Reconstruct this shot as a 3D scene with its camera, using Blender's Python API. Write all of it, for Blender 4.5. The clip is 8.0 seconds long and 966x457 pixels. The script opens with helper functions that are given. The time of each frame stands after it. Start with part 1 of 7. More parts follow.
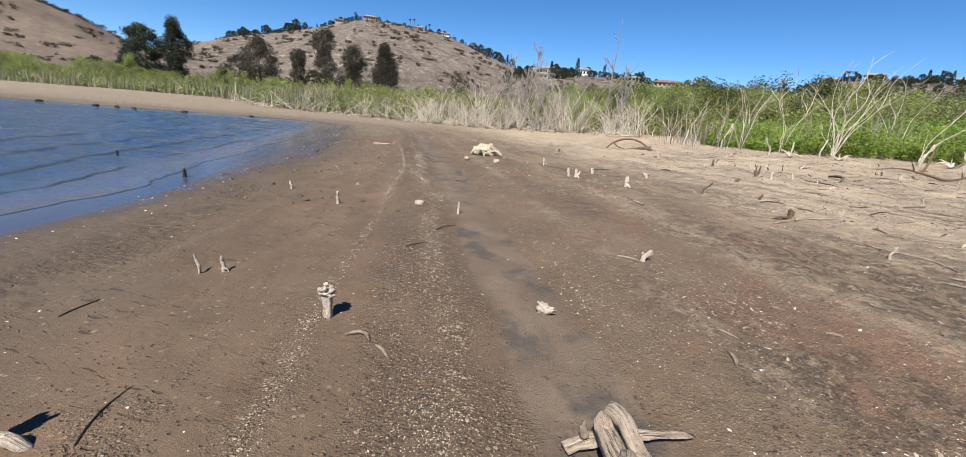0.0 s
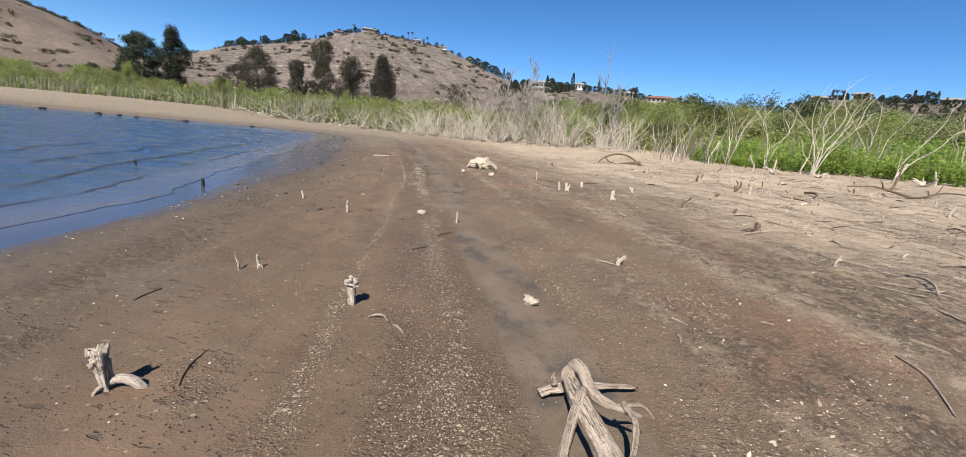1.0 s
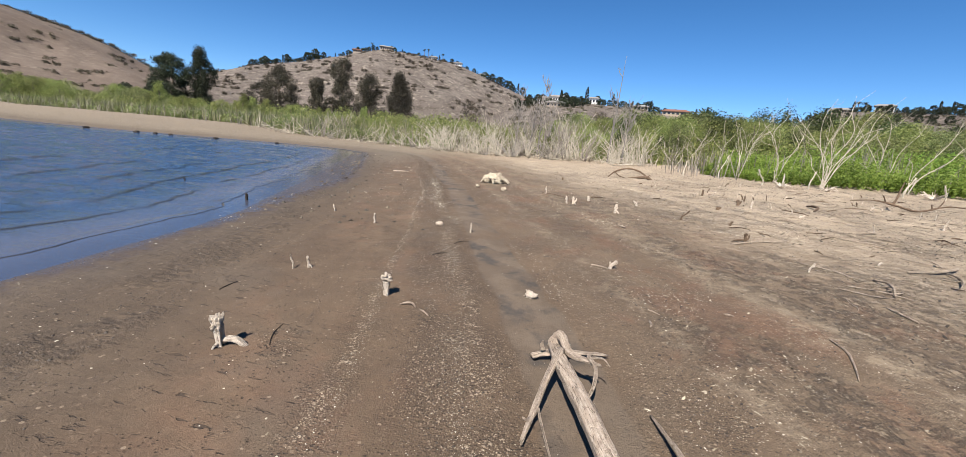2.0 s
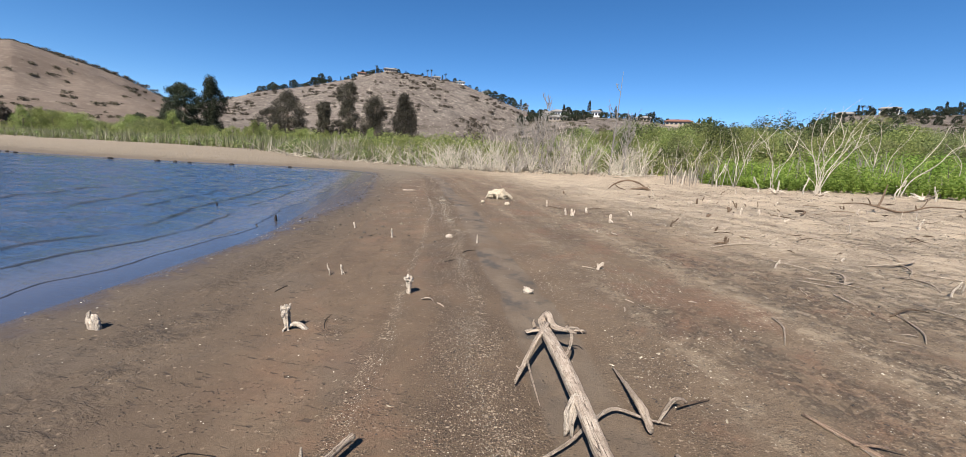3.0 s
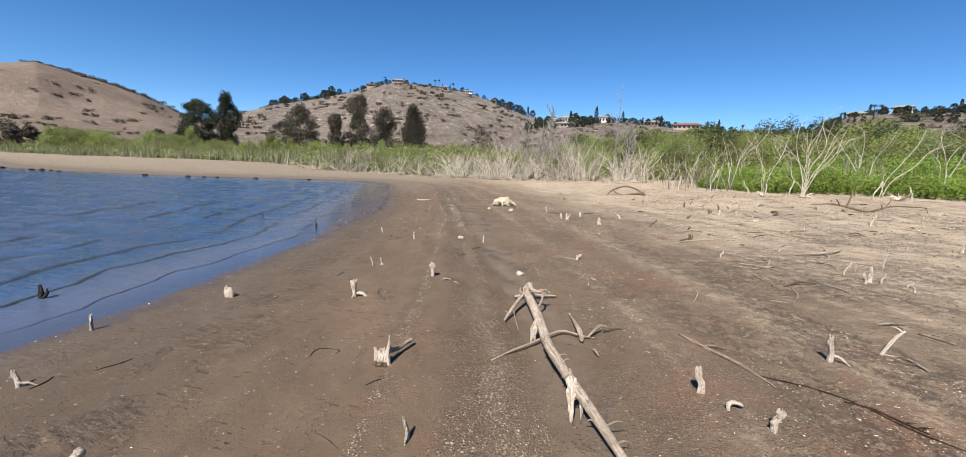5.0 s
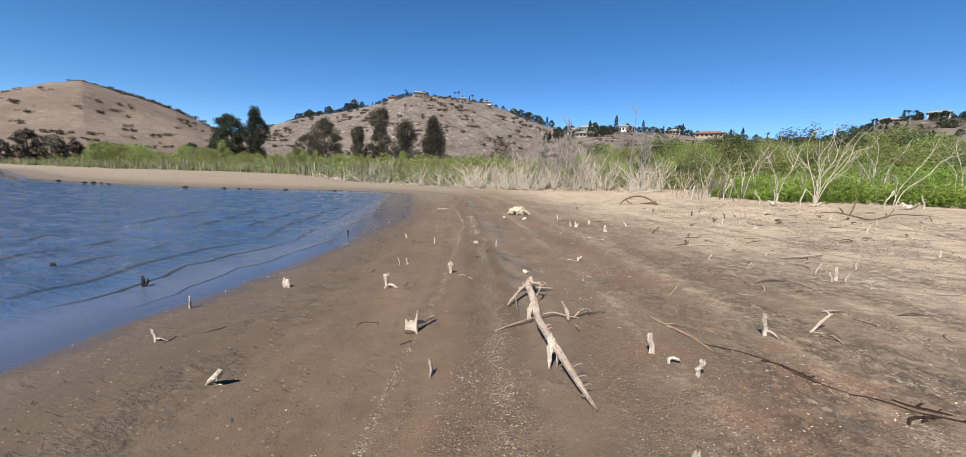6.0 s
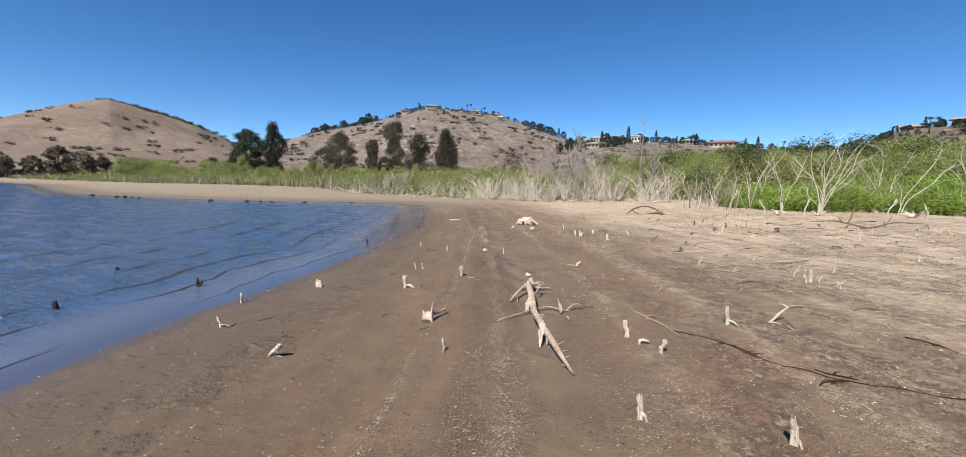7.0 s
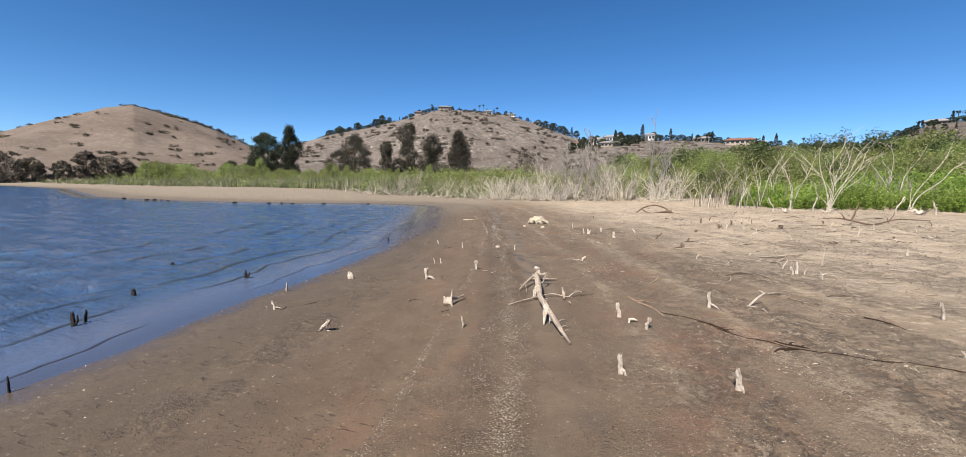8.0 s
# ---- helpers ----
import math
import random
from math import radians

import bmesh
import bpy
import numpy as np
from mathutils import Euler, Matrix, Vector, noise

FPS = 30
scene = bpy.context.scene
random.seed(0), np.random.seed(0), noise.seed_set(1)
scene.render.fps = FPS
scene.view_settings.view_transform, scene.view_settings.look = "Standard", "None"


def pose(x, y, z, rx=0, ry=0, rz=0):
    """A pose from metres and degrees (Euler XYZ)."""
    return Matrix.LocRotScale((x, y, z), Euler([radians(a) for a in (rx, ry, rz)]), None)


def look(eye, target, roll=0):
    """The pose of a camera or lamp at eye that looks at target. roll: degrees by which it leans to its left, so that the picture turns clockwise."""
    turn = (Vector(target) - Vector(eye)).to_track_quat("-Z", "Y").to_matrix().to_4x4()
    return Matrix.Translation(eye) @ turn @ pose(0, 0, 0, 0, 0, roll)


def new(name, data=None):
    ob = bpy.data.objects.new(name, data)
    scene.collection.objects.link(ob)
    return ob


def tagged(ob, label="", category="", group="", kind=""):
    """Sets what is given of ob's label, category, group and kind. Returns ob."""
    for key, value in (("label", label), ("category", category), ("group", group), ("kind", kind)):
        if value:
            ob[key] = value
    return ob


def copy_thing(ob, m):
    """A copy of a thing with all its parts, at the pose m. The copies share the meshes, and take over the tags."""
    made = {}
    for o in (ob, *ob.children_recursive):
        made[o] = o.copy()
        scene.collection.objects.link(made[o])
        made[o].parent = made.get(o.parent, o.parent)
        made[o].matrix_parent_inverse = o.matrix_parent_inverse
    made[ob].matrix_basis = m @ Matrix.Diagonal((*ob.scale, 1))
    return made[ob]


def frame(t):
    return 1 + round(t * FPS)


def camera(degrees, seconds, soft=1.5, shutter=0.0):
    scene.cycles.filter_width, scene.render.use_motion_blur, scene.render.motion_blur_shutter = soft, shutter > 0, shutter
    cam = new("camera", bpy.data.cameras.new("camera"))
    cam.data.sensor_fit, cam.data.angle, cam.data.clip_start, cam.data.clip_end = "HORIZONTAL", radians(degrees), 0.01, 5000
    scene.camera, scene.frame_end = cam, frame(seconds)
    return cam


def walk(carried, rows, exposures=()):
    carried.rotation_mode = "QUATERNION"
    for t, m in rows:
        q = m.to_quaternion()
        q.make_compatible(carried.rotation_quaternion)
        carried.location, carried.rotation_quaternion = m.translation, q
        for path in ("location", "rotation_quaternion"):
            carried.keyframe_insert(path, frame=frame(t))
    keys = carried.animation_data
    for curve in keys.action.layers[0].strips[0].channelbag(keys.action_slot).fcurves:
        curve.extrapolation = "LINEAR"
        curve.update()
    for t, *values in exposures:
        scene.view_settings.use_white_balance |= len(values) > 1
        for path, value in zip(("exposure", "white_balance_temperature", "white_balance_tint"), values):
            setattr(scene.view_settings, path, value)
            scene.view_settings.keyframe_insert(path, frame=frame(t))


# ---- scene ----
cam = camera(100.1, 8.0, soft=0.75)
PATH = [
    (0, (-0.156, 0.311, 0.997), (-0.523, 2.205, 0.471), 4.8),
    (0.5, (-0.133, 0.095, 1.051), (-0.466, 2.013, 0.592), 5.2),
    (1, (-0.085, -0.103, 1.07), (-0.435, 1.81, 0.6), 5.6),
    (1.5, (-0.007, -0.367, 1.116), (-0.447, 1.538, 0.698), 5.5),
    (1.7, (0.021, -0.47, 1.131), (-0.412, 1.437, 0.708), 5.5),
    (2.8, (0.184, -1.114, 1.219), (-0.268, 0.803, 0.87), 4.0),
    (3, (0.233, -1.242, 1.226), (-0.237, 0.672, 0.886), 3.3),
    (3.5, (0.301, -1.585, 1.249), (-0.126, 0.337, 0.896), 3.2),
    (4, (0.421, -1.882, 1.273), (-0.053, 0.033, 0.943), 3.3),
    (4.5, (0.514, -2.158, 1.313), (0.034, -0.239, 1.019), 2.1),
    (5, (0.62, -2.47, 1.361), (0.101, -0.563, 1.054), 2.1),
    (5.2, (0.69, -2.623, 1.366), (0.093, -0.733, 1.098), 1.8),
    (6.3, (1.056, -3.44, 1.433), (0.43, -1.558, 1.176), 1.7),
    (6.5, (1.126, -3.565, 1.439), (0.464, -1.693, 1.197), 2.1),
    (7, (1.251, -3.859, 1.454), (0.576, -1.988, 1.245), 1.3),
    (7.5, (1.353, -4.176, 1.476), (0.708, -2.297, 1.24), 0.8),
    (8, (1.484, -4.479, 1.482), (0.749, -2.631, 1.273), 0.8),
]
walk(cam, [(t, look(eye, target, roll)) for t, eye, target, roll in PATH], exposures=[(0.0, 1.28), (8.0, 1.28)])

# light: clear midday sun behind the camera, open sky
SUN_AZ, SUN_EL = 187.0, 49.0
sun = new("sun", bpy.data.lights.new("sun", "SUN"))
sun.data.energy, sun.data.angle, sun.data.color = 5.0, radians(0.53), (1.0, 0.94, 0.85)
sun_way = Vector((math.sin(radians(SUN_AZ)) * math.cos(radians(SUN_EL)), math.cos(radians(SUN_AZ)) * math.cos(radians(SUN_EL)), math.sin(radians(SUN_EL))))
sun.rotation_euler = sun_way.to_track_quat("Z", "Y").to_euler()
world = bpy.data.worlds.new("sky")
scene.world = world
world.use_nodes = True
sky = world.node_tree.nodes.new("ShaderNodeTexSky")
sky.sky_type, sky.sun_disc = "NISHITA", False
sky.sun_elevation, sky.sun_rotation = radians(SUN_EL), radians(SUN_AZ)
sky.air_density, sky.dust_density, sky.ozone_density, sky.altitude = 0.62, 0.0, 3.0, 300
background = world.node_tree.nodes["Background"]
background.inputs["Strength"].default_value = 0.056
deeper = world.node_tree.nodes.new("ShaderNodeHueSaturation")
deeper.inputs["Hue"].default_value, deeper.inputs["Saturation"].default_value, deeper.inputs["Value"].default_value = 0.500, 1.24, 1.17
world.node_tree.links.new(sky.outputs[0], deeper.inputs["Color"])
world.node_tree.links.new(deeper.outputs[0], background.inputs["Color"])

# ---------- geometry helpers ----------


class Geo:
    """Vertices, faces and a strip coordinate (round, along) for one mesh."""

    def __init__(self):
        self.v, self.f, self.uv, self.n = [], [], [], 0

    def add(self, verts, faces, uv=None):
        verts = np.asarray(verts, float)
        self.v.append(verts)
        self.uv.append(np.zeros((len(verts), 2)) if uv is None else np.asarray(uv, float))
        self.f.extend([tuple(i + self.n for i in f) for f in faces])
        self.n += len(verts)

    def quads(self, verts, k=4):
        """verts: (n, k, 3), one face each."""
        n = len(verts)
        idx = np.arange(n * k).reshape(n, k) + self.n
        self.v.append(np.asarray(verts, float).reshape(-1, 3))
        self.uv.append(np.zeros((n * k, 2)))
        self.f.extend(map(tuple, idx.tolist()))
        self.n += n * k

    def mesh(self, name, material, smooth=True):
        me = bpy.data.meshes.new(name)
        v = np.concatenate(self.v)
        me.from_pydata(v.tolist(), [], self.f)
        uv = np.concatenate(self.uv)
        layer = me.attributes.new("grain", "FLOAT_VECTOR", "POINT")
        layer.data.foreach_set("vector", np.column_stack([uv, np.zeros(len(uv))]).astype(np.float32).ravel())
        if smooth:
            me.polygons.foreach_set("use_smooth", np.ones(len(me.polygons), bool))
        me.materials.append(material)
        me.update()
        return me


def part(name, geo, material, parent=None, label="", smooth=True):
    ob = new(name, geo.mesh(name, material, smooth))
    ob.parent = parent
    if label:
        tagged(ob, label)
    return ob


def thing(name, x, y, z, label, category, group="", rz=0.0):
    ob = new(name)
    ob.empty_display_size = 0.05
    ob.matrix_basis = pose(x, y, z, 0, 0, rz)
    return tagged(ob, label, category, group)


def smooth_line(pts, n):
    """Catmull-Rom through the points, n samples."""
    p = np.asarray(pts, float)
    p = np.vstack([2 * p[0] - p[1], p, 2 * p[-1] - p[-2]])
    out = []
    m = len(p) - 3
    for u in np.linspace(0, m - 1e-6, n):
        i = int(u)
        t = u - i
        a, b, c, d = p[i:i + 4]
        out.append(0.5 * (2 * b + (c - a) * t + (2 * a - 5 * b + 4 * c - d) * t * t + (3 * b - a - 3 * c + d) * t ** 3))
    return np.array(out)


def tube(geo, pts, radii, sides=8, steps=None, rough=0.12, ridge=0.0, flat=1.0, jag=0.0, seed=0):
    """A limb of uneven, ridged section along a curved line; its ends are closed, jagged where jag is set."""
    r = np.random.default_rng(seed)
    pts = np.asarray(pts, float)
    steps = steps or max(3, 3 * len(pts))
    line = smooth_line(pts, steps) if len(pts) > 2 else pts[0] + np.linspace(0, 1, steps)[:, None] * (pts[1] - pts[0])
    rad = np.interp(np.linspace(0, 1, steps), np.linspace(0, 1, len(radii)), radii)
    tan = np.gradient(line, axis=0)
    tan /= np.linalg.norm(tan, axis=1)[:, None] + 1e-9
    up = np.array([0, 0, 1.0]) if abs(tan[0][2]) < 0.8 else np.array([1.0, 0, 0])
    a = np.arange(sides) / sides * 2 * math.pi
    lobes = 1 + ridge * np.sin(3 * a + r.uniform(0, 6)) + ridge * 0.7 * np.sin(5 * a + r.uniform(0, 6))
    verts, uv, length = [], [], 0.0
    for i in range(steps):
        side = np.cross(up, tan[i])
        side /= np.linalg.norm(side) + 1e-9
        over = np.cross(tan[i], side)
        up = over
        rr = rad[i] * lobes * (1 + rough * r.normal(size=sides) * 0.6 + rough * 0.7 * math.sin(i * 1.7 + seed))
        ring = line[i] + np.outer(np.cos(a) * rr, side) + np.outer(np.sin(a) * rr * flat, over)
        if jag and i == steps - 1:
            ring = ring + tan[i] * (r.uniform(-1, 1, sides) * jag)[:, None]
        verts.append(ring)
        if i:
            length += np.linalg.norm(line[i] - line[i - 1])
        uv.append(np.column_stack([a / (2 * math.pi), np.full(sides, length)]))
    v = np.vstack(verts + [line[:1], line[-1:] + tan[-1:] * (rad[-1] * 0.2 - jag * 0.6)])
    uvs = np.vstack(uv + [[[0.5, 0]], [[0.5, length]]])
    f = []
    for i in range(steps - 1):
        for j in range(sides):
            k = (j + 1) % sides
            f.append((i * sides + j, i * sides + k, (i + 1) * sides + k, (i + 1) * sides + j))
    b, e = steps * sides, steps * sides + 1
    for j in range(sides):
        k = (j + 1) % sides
        f.append((b, k, j))
        f.append((e, (steps - 1) * sides + j, (steps - 1) * sides + k))
    geo.add(v, f, uvs)


def lump(geo, centre, size, seed=0, rough=0.25, rings=9, sides=14):
    """A rough knotted mass."""
    r = np.random.default_rng(seed)
    off = Vector(r.uniform(-50, 50, 3))
    verts = []
    for i in range(rings + 1):
        th = math.pi * i / rings
        for j in range(sides):
            ph = 2 * math.pi * j / sides
            d = Vector((math.sin(th) * math.cos(ph), math.sin(th) * math.sin(ph), math.cos(th)))
            k = 1 + rough * (noise.noise(d * 2.2 + off) + 0.7 * noise.noise(d * 5 + off))
            verts.append((centre[0] + d.x * size[0] * k, centre[1] + d.y * size[1] * k, centre[2] + d.z * size[2] * k))
    f = [(i * sides + j, (i + 1) * sides + j, (i + 1) * sides + (j + 1) % sides, i * sides + (j + 1) % sides) for i in range(rings) for j in range(sides)]
    geo.add(verts, f, np.random.default_rng(seed).uniform(0, 0.2, (len(verts), 2)))


def leaf_quads(centres, size, rng, droop=0.0, thin=0.45):
    """One pointed leaf at each centre, turned at random."""
    n = len(centres)
    a = rng.normal(size=(n, 3))
    a[:, 2] = a[:, 2] * 0.6 - droop
    a /= np.linalg.norm(a, axis=1)[:, None]
    b = np.cross(a, rng.normal(size=(n, 3)))
    b /= np.linalg.norm(b, axis=1)[:, None] + 1e-9
    s = size * rng.uniform(0.6, 1.4, (n, 1))
    c = np.asarray(centres)
    return np.stack([c - a * s * 0.4 - b * s * thin * 0.6, c - a * s * 0.35 + b * s * thin * 0.6, c + a * s * 0.75], axis=1)


# ---------- the lie of the land ----------
# the strand is an old, higher waterline that the bands of grit follow; the shore is where the water stands now
STRAND = np.array([(10, -100), (2, -60), (-1.0, -30), (-1.8, -12), (-2.4, -5), (-2.6, -3.23), (-3.05, -1.7), (-3.6, 0), (-4.8, 3.0), (-6.2, 6.6), (-7.8, 10), (-9.4, 14), (-11.2, 17.8),
                   (-12.8, 20.5), (-15, 21.5), (-18, 20.5), (-21.5, 18), (-26, 15.8), (-34, 14.8), (-45, 15.8), (-65, 23.5), (-90, 33), (-130, 40), (-300, 60), (-900, 100), (-900, -900), (10, -900)], float)
SHORE = np.array([(10, -100), (2, -60), (-1.0, -30), (-1.8, -12), (-2.4, -5), (-2.58, -3.23), (-2.68, -2.4), (-2.92, -1.75), (-3.15, -0.9), (-3.27, 0.1), (-3.42, 0.75), (-3.55, 1.35), (-3.74, 2.1), (-3.9, 2.85), (-4.2, 3.75),
                  (-4.85, 5.1), (-5.85, 7.3), (-7.3, 10.2), (-8.9, 13.4), (-11.0, 17.4), (-12.6, 20.2), (-15, 21.3), (-18, 20.5), (-21.5, 18.4), (-26, 16.4), (-34, 15.4), (-45, 16.2), (-65, 23.5), (-90, 33), (-130, 40), (-300, 60), (-900, 100), (-900, -900), (10, -900)], float)


def line_distance(x, y, line):
    """Metres from a closed line, negative inside."""
    x, y = np.atleast_1d(np.asarray(x, float)), np.atleast_1d(np.asarray(y, float))
    best, inside = np.full(x.shape, 1e18), np.zeros(x.shape, bool)
    for i in range(len(line)):
        (ax, ay), (bx, by) = line[i], line[(i + 1) % len(line)]
        dx, dy = bx - ax, by - ay
        t = np.clip(((x - ax) * dx + (y - ay) * dy) / (dx * dx + dy * dy), 0, 1)
        best = np.minimum(best, (x - ax - t * dx) ** 2 + (y - ay - t * dy) ** 2)
        if dy != 0:
            inside ^= ((ay > y) != (by > y)) & (x < ax + (y - ay) * dx / dy)
    return np.where(inside, -1, 1) * np.sqrt(best)


def shore_distance(x, y):
    """Metres from the old strand line, positive on land."""
    return line_distance(x, y, STRAND)


def water_distance(x, y):
    """Metres from the water's edge, positive on land."""
    return line_distance(x, y, SHORE)


def ripple(x, y, fx, fy, ph):
    return np.sin(x * fx + y * fy + ph + 1.3 * np.sin(x * fy * 0.7 - y * fx * 0.6 + ph * 2))


def land(x, y):
    """Height of the ground."""
    d = shore_distance(x, y)
    z = np.interp(d, [-1000, -40, -10, -3, 0, 3, 7, 10, 12, 16, 22, 40, 100, 1000, 3000], [-1.6, -1.2, -0.45, -0.1, 0, 0.06, 0.165, 0.27, 0.36, 0.57, 0.8, 1.05, 1.4, 5, 8])
    w = water_distance(x, y)
    z = np.minimum(z, np.interp(w, [-1000, -40, -10, -3, 0, 1.2, 2.4], [-1.6, -1.2, -0.45, -0.1, 0, 0.026, 10]))
    dry = np.clip((w - 0.4) / 1.5, 0, 1)
    x, y = np.atleast_1d(np.asarray(x, float)), np.atleast_1d(np.asarray(y, float))
    z = z + dry * (0.004 * ripple(x, y, 5.1, 2.2, 0.3) + 0.003 * ripple(x, y, -9.7, 6.3, 1.9) + 0.002 * ripple(x, y, 21, 13, 4.1))
    z = z + dry * (0.008 * np.exp(-((d - 3.5) / 0.12) ** 2) - 0.012 * np.exp(-((d - 4.08) / 0.16) ** 2) + 0.01 * np.exp(-((d - 5.75) / 0.2) ** 2) + 0.006 * np.exp(-((d - 2.9) / 0.15) ** 2))
    far = np.clip((d - 7) / 8, 0, 1)
    return z + far * (0.02 * ripple(x, y, 1.3, 2.1, 0.9) + 0.012 * ripple(x, y, 3.7, -2.9, 2.2))


def ground_at(x, y):
    return float(land(x, y)[0])


def stretch(lo, hi, step, far, grow=1.085):
    """Grid lines: even from lo to hi, then ever wider out to far."""
    mid = list(np.arange(lo, hi + 1e-6, step))
    left, right, s = [], [], step
    while (mid[0] if not left else left[-1]) > -far:
        s *= grow
        left.append((mid[0] if not left else left[-1]) - s)
    s = step
    while (mid[-1] if not right else right[-1]) < far:
        s *= grow
        right.append((mid[-1] if not right else right[-1]) + s)
    return np.array(left[::-1] + mid + right)


def sheet(name, xs, ys, height, material, keep=None):
    gx, gy = np.meshgrid(xs, ys)
    x, y = gx.ravel(), gy.ravel()
    z = height(x, y)
    w = len(xs)
    i = (np.arange(len(ys) - 1)[:, None] * w + np.arange(w - 1)[None, :]).ravel()
    f = np.column_stack([i, i + 1, i + w + 1, i + w])
    if keep is not None:
        ok = keep(x, y)
        f = f[ok[f].any(axis=1)]
    me = bpy.data.meshes.new(name)
    me.vertices.add(len(x))
    me.vertices.foreach_set("co", np.column_stack([x, y, z]).astype(np.float32).ravel())
    me.loops.add(len(f) * 4)
    me.loops.foreach_set("vertex_index", f.astype(np.int32).ravel())
    me.polygons.add(len(f))
    me.polygons.foreach_set("loop_start", np.arange(0, len(f) * 4, 4, dtype=np.int32))
    me.polygons.foreach_set("use_smooth", np.ones(len(f), bool))
    me.update(calc_edges=True)
    layer = me.attributes.new("shore", "FLOAT", "POINT")
    layer.data.foreach_set("value", shore_distance(x, y).astype(np.float32))
    layer = me.attributes.new("water", "FLOAT", "POINT")
    layer.data.foreach_set("value", water_distance(x, y).astype(np.float32))
    me.materials.append(material)
    return new(name, me)


# ---------- materials ----------
def material(name):
    m = bpy.data.materials.new(name)
    m.use_nodes = True
    return m, m.node_tree.nodes, m.node_tree.links, m.node_tree.nodes["Principled BSDF"]


class Nodes:
    """Short ways to write shader nodes."""

    def __init__(self, name):
        self.m, self.nodes, self.links, self.bsdf = material(name)
        self.bsdf.inputs["Specular IOR Level"].default_value = 0.3

    def put(self, socket, value):
        if hasattr(value, "is_output"):
            self.links.new(value, socket)
        else:
            socket.default_value = value

    def noise(self, vector, scale, detail=4, rough=0.6, distort=0.0):
        n = self.nodes.new("ShaderNodeTexNoise")
        n.inputs["Scale"].default_value, n.inputs["Detail"].default_value, n.inputs["Roughness"].default_value, n.inputs["Distortion"].default_value = scale, detail, rough, distort
        if vector is not None:
            self.links.new(vector, n.inputs["Vector"])
        return n.outputs["Fac"]

    def cells(self, vector, scale, output="Distance"):
        n = self.nodes.new("ShaderNodeTexVoronoi")
        n.inputs["Scale"].default_value = scale
        self.links.new(vector, n.inputs["Vector"])
        return n.outputs[output]

    def math(self, op, a, b=0.0, clamp=False):
        n = self.nodes.new("ShaderNodeMath")
        n.operation, n.use_clamp = op, clamp
        self.put(n.inputs[0], a)
        self.put(n.inputs[1], b)
        return n.outputs[0]

    def span(self, value, lo, hi, a=0.0, b=1.0):
        n = self.nodes.new("ShaderNodeMapRange")
        n.interpolation_type = "SMOOTHSTEP"
        self.links.new(value, n.inputs["Value"])
        for key, v in (("From Min", lo), ("From Max", hi), ("To Min", a), ("To Max", b)):
            n.inputs[key].default_value = v
        return n.outputs[0]

    def mix(self, fac, a, b, mode="MIX"):
        n = self.nodes.new("ShaderNodeMix")
        n.data_type, n.blend_type = "RGBA", mode
        self.put(n.inputs[0], fac)
        self.put(n.inputs[6], a if hasattr(a, "is_output") else (*a, 1))
        self.put(n.inputs[7], b if hasattr(b, "is_output") else (*b, 1))
        return n.outputs[2]

    def ramp(self, value, *stops):
        n = self.nodes.new("ShaderNodeValToRGB")
        e = n.color_ramp.elements
        while len(e) < len(stops):
            e.new(0.5)
        for el, (pos, col) in zip(e, stops):
            el.position, el.color = pos, (*col, 1)
        self.links.new(value, n.inputs[0])
        return n.outputs[0]

    def attr(self, name, output):
        n = self.nodes.new("ShaderNodeAttribute")
        n.attribute_name = name
        return n.outputs[output]

    def place(self, scale=(1, 1, 1), source="Position"):
        n = self.nodes.new("ShaderNodeMapping")
        n.inputs["Scale"].default_value = scale
        if source == "Position":
            self.links.new(self.nodes.new("ShaderNodeNewGeometry").outputs["Position"], n.inputs["Vector"])
        elif source == "Object":
            self.links.new(self.nodes.new("ShaderNodeTexCoord").outputs["Object"], n.inputs["Vector"])
        else:
            self.links.new(self.attr(source, "Vector"), n.inputs["Vector"])
        return n.outputs[0]

    def island(self):
        return self.nodes.new("ShaderNodeNewGeometry").outputs["Random Per Island"]

    def each(self):
        return self.nodes.new("ShaderNodeObjectInfo").outputs["Random"]

    def bump(self, height, strength, distance, normal=None):
        n = self.nodes.new("ShaderNodeBump")
        n.inputs["Strength"].default_value, n.inputs["Distance"].default_value = strength, distance
        self.links.new(height, n.inputs["Height"])
        if normal is not None:
            self.links.new(normal, n.inputs["Normal"])
        return n.outputs[0]

    def finish(self, colour, roughness=0.85, normal=None, spec=0.3):
        self.put(self.bsdf.inputs["Base Color"], colour)
        self.put(self.bsdf.inputs["Roughness"], roughness)
        self.put(self.bsdf.inputs["Specular IOR Level"], spec)
        if normal is not None:
            self.links.new(normal, self.bsdf.inputs["Normal"])
        return self.m


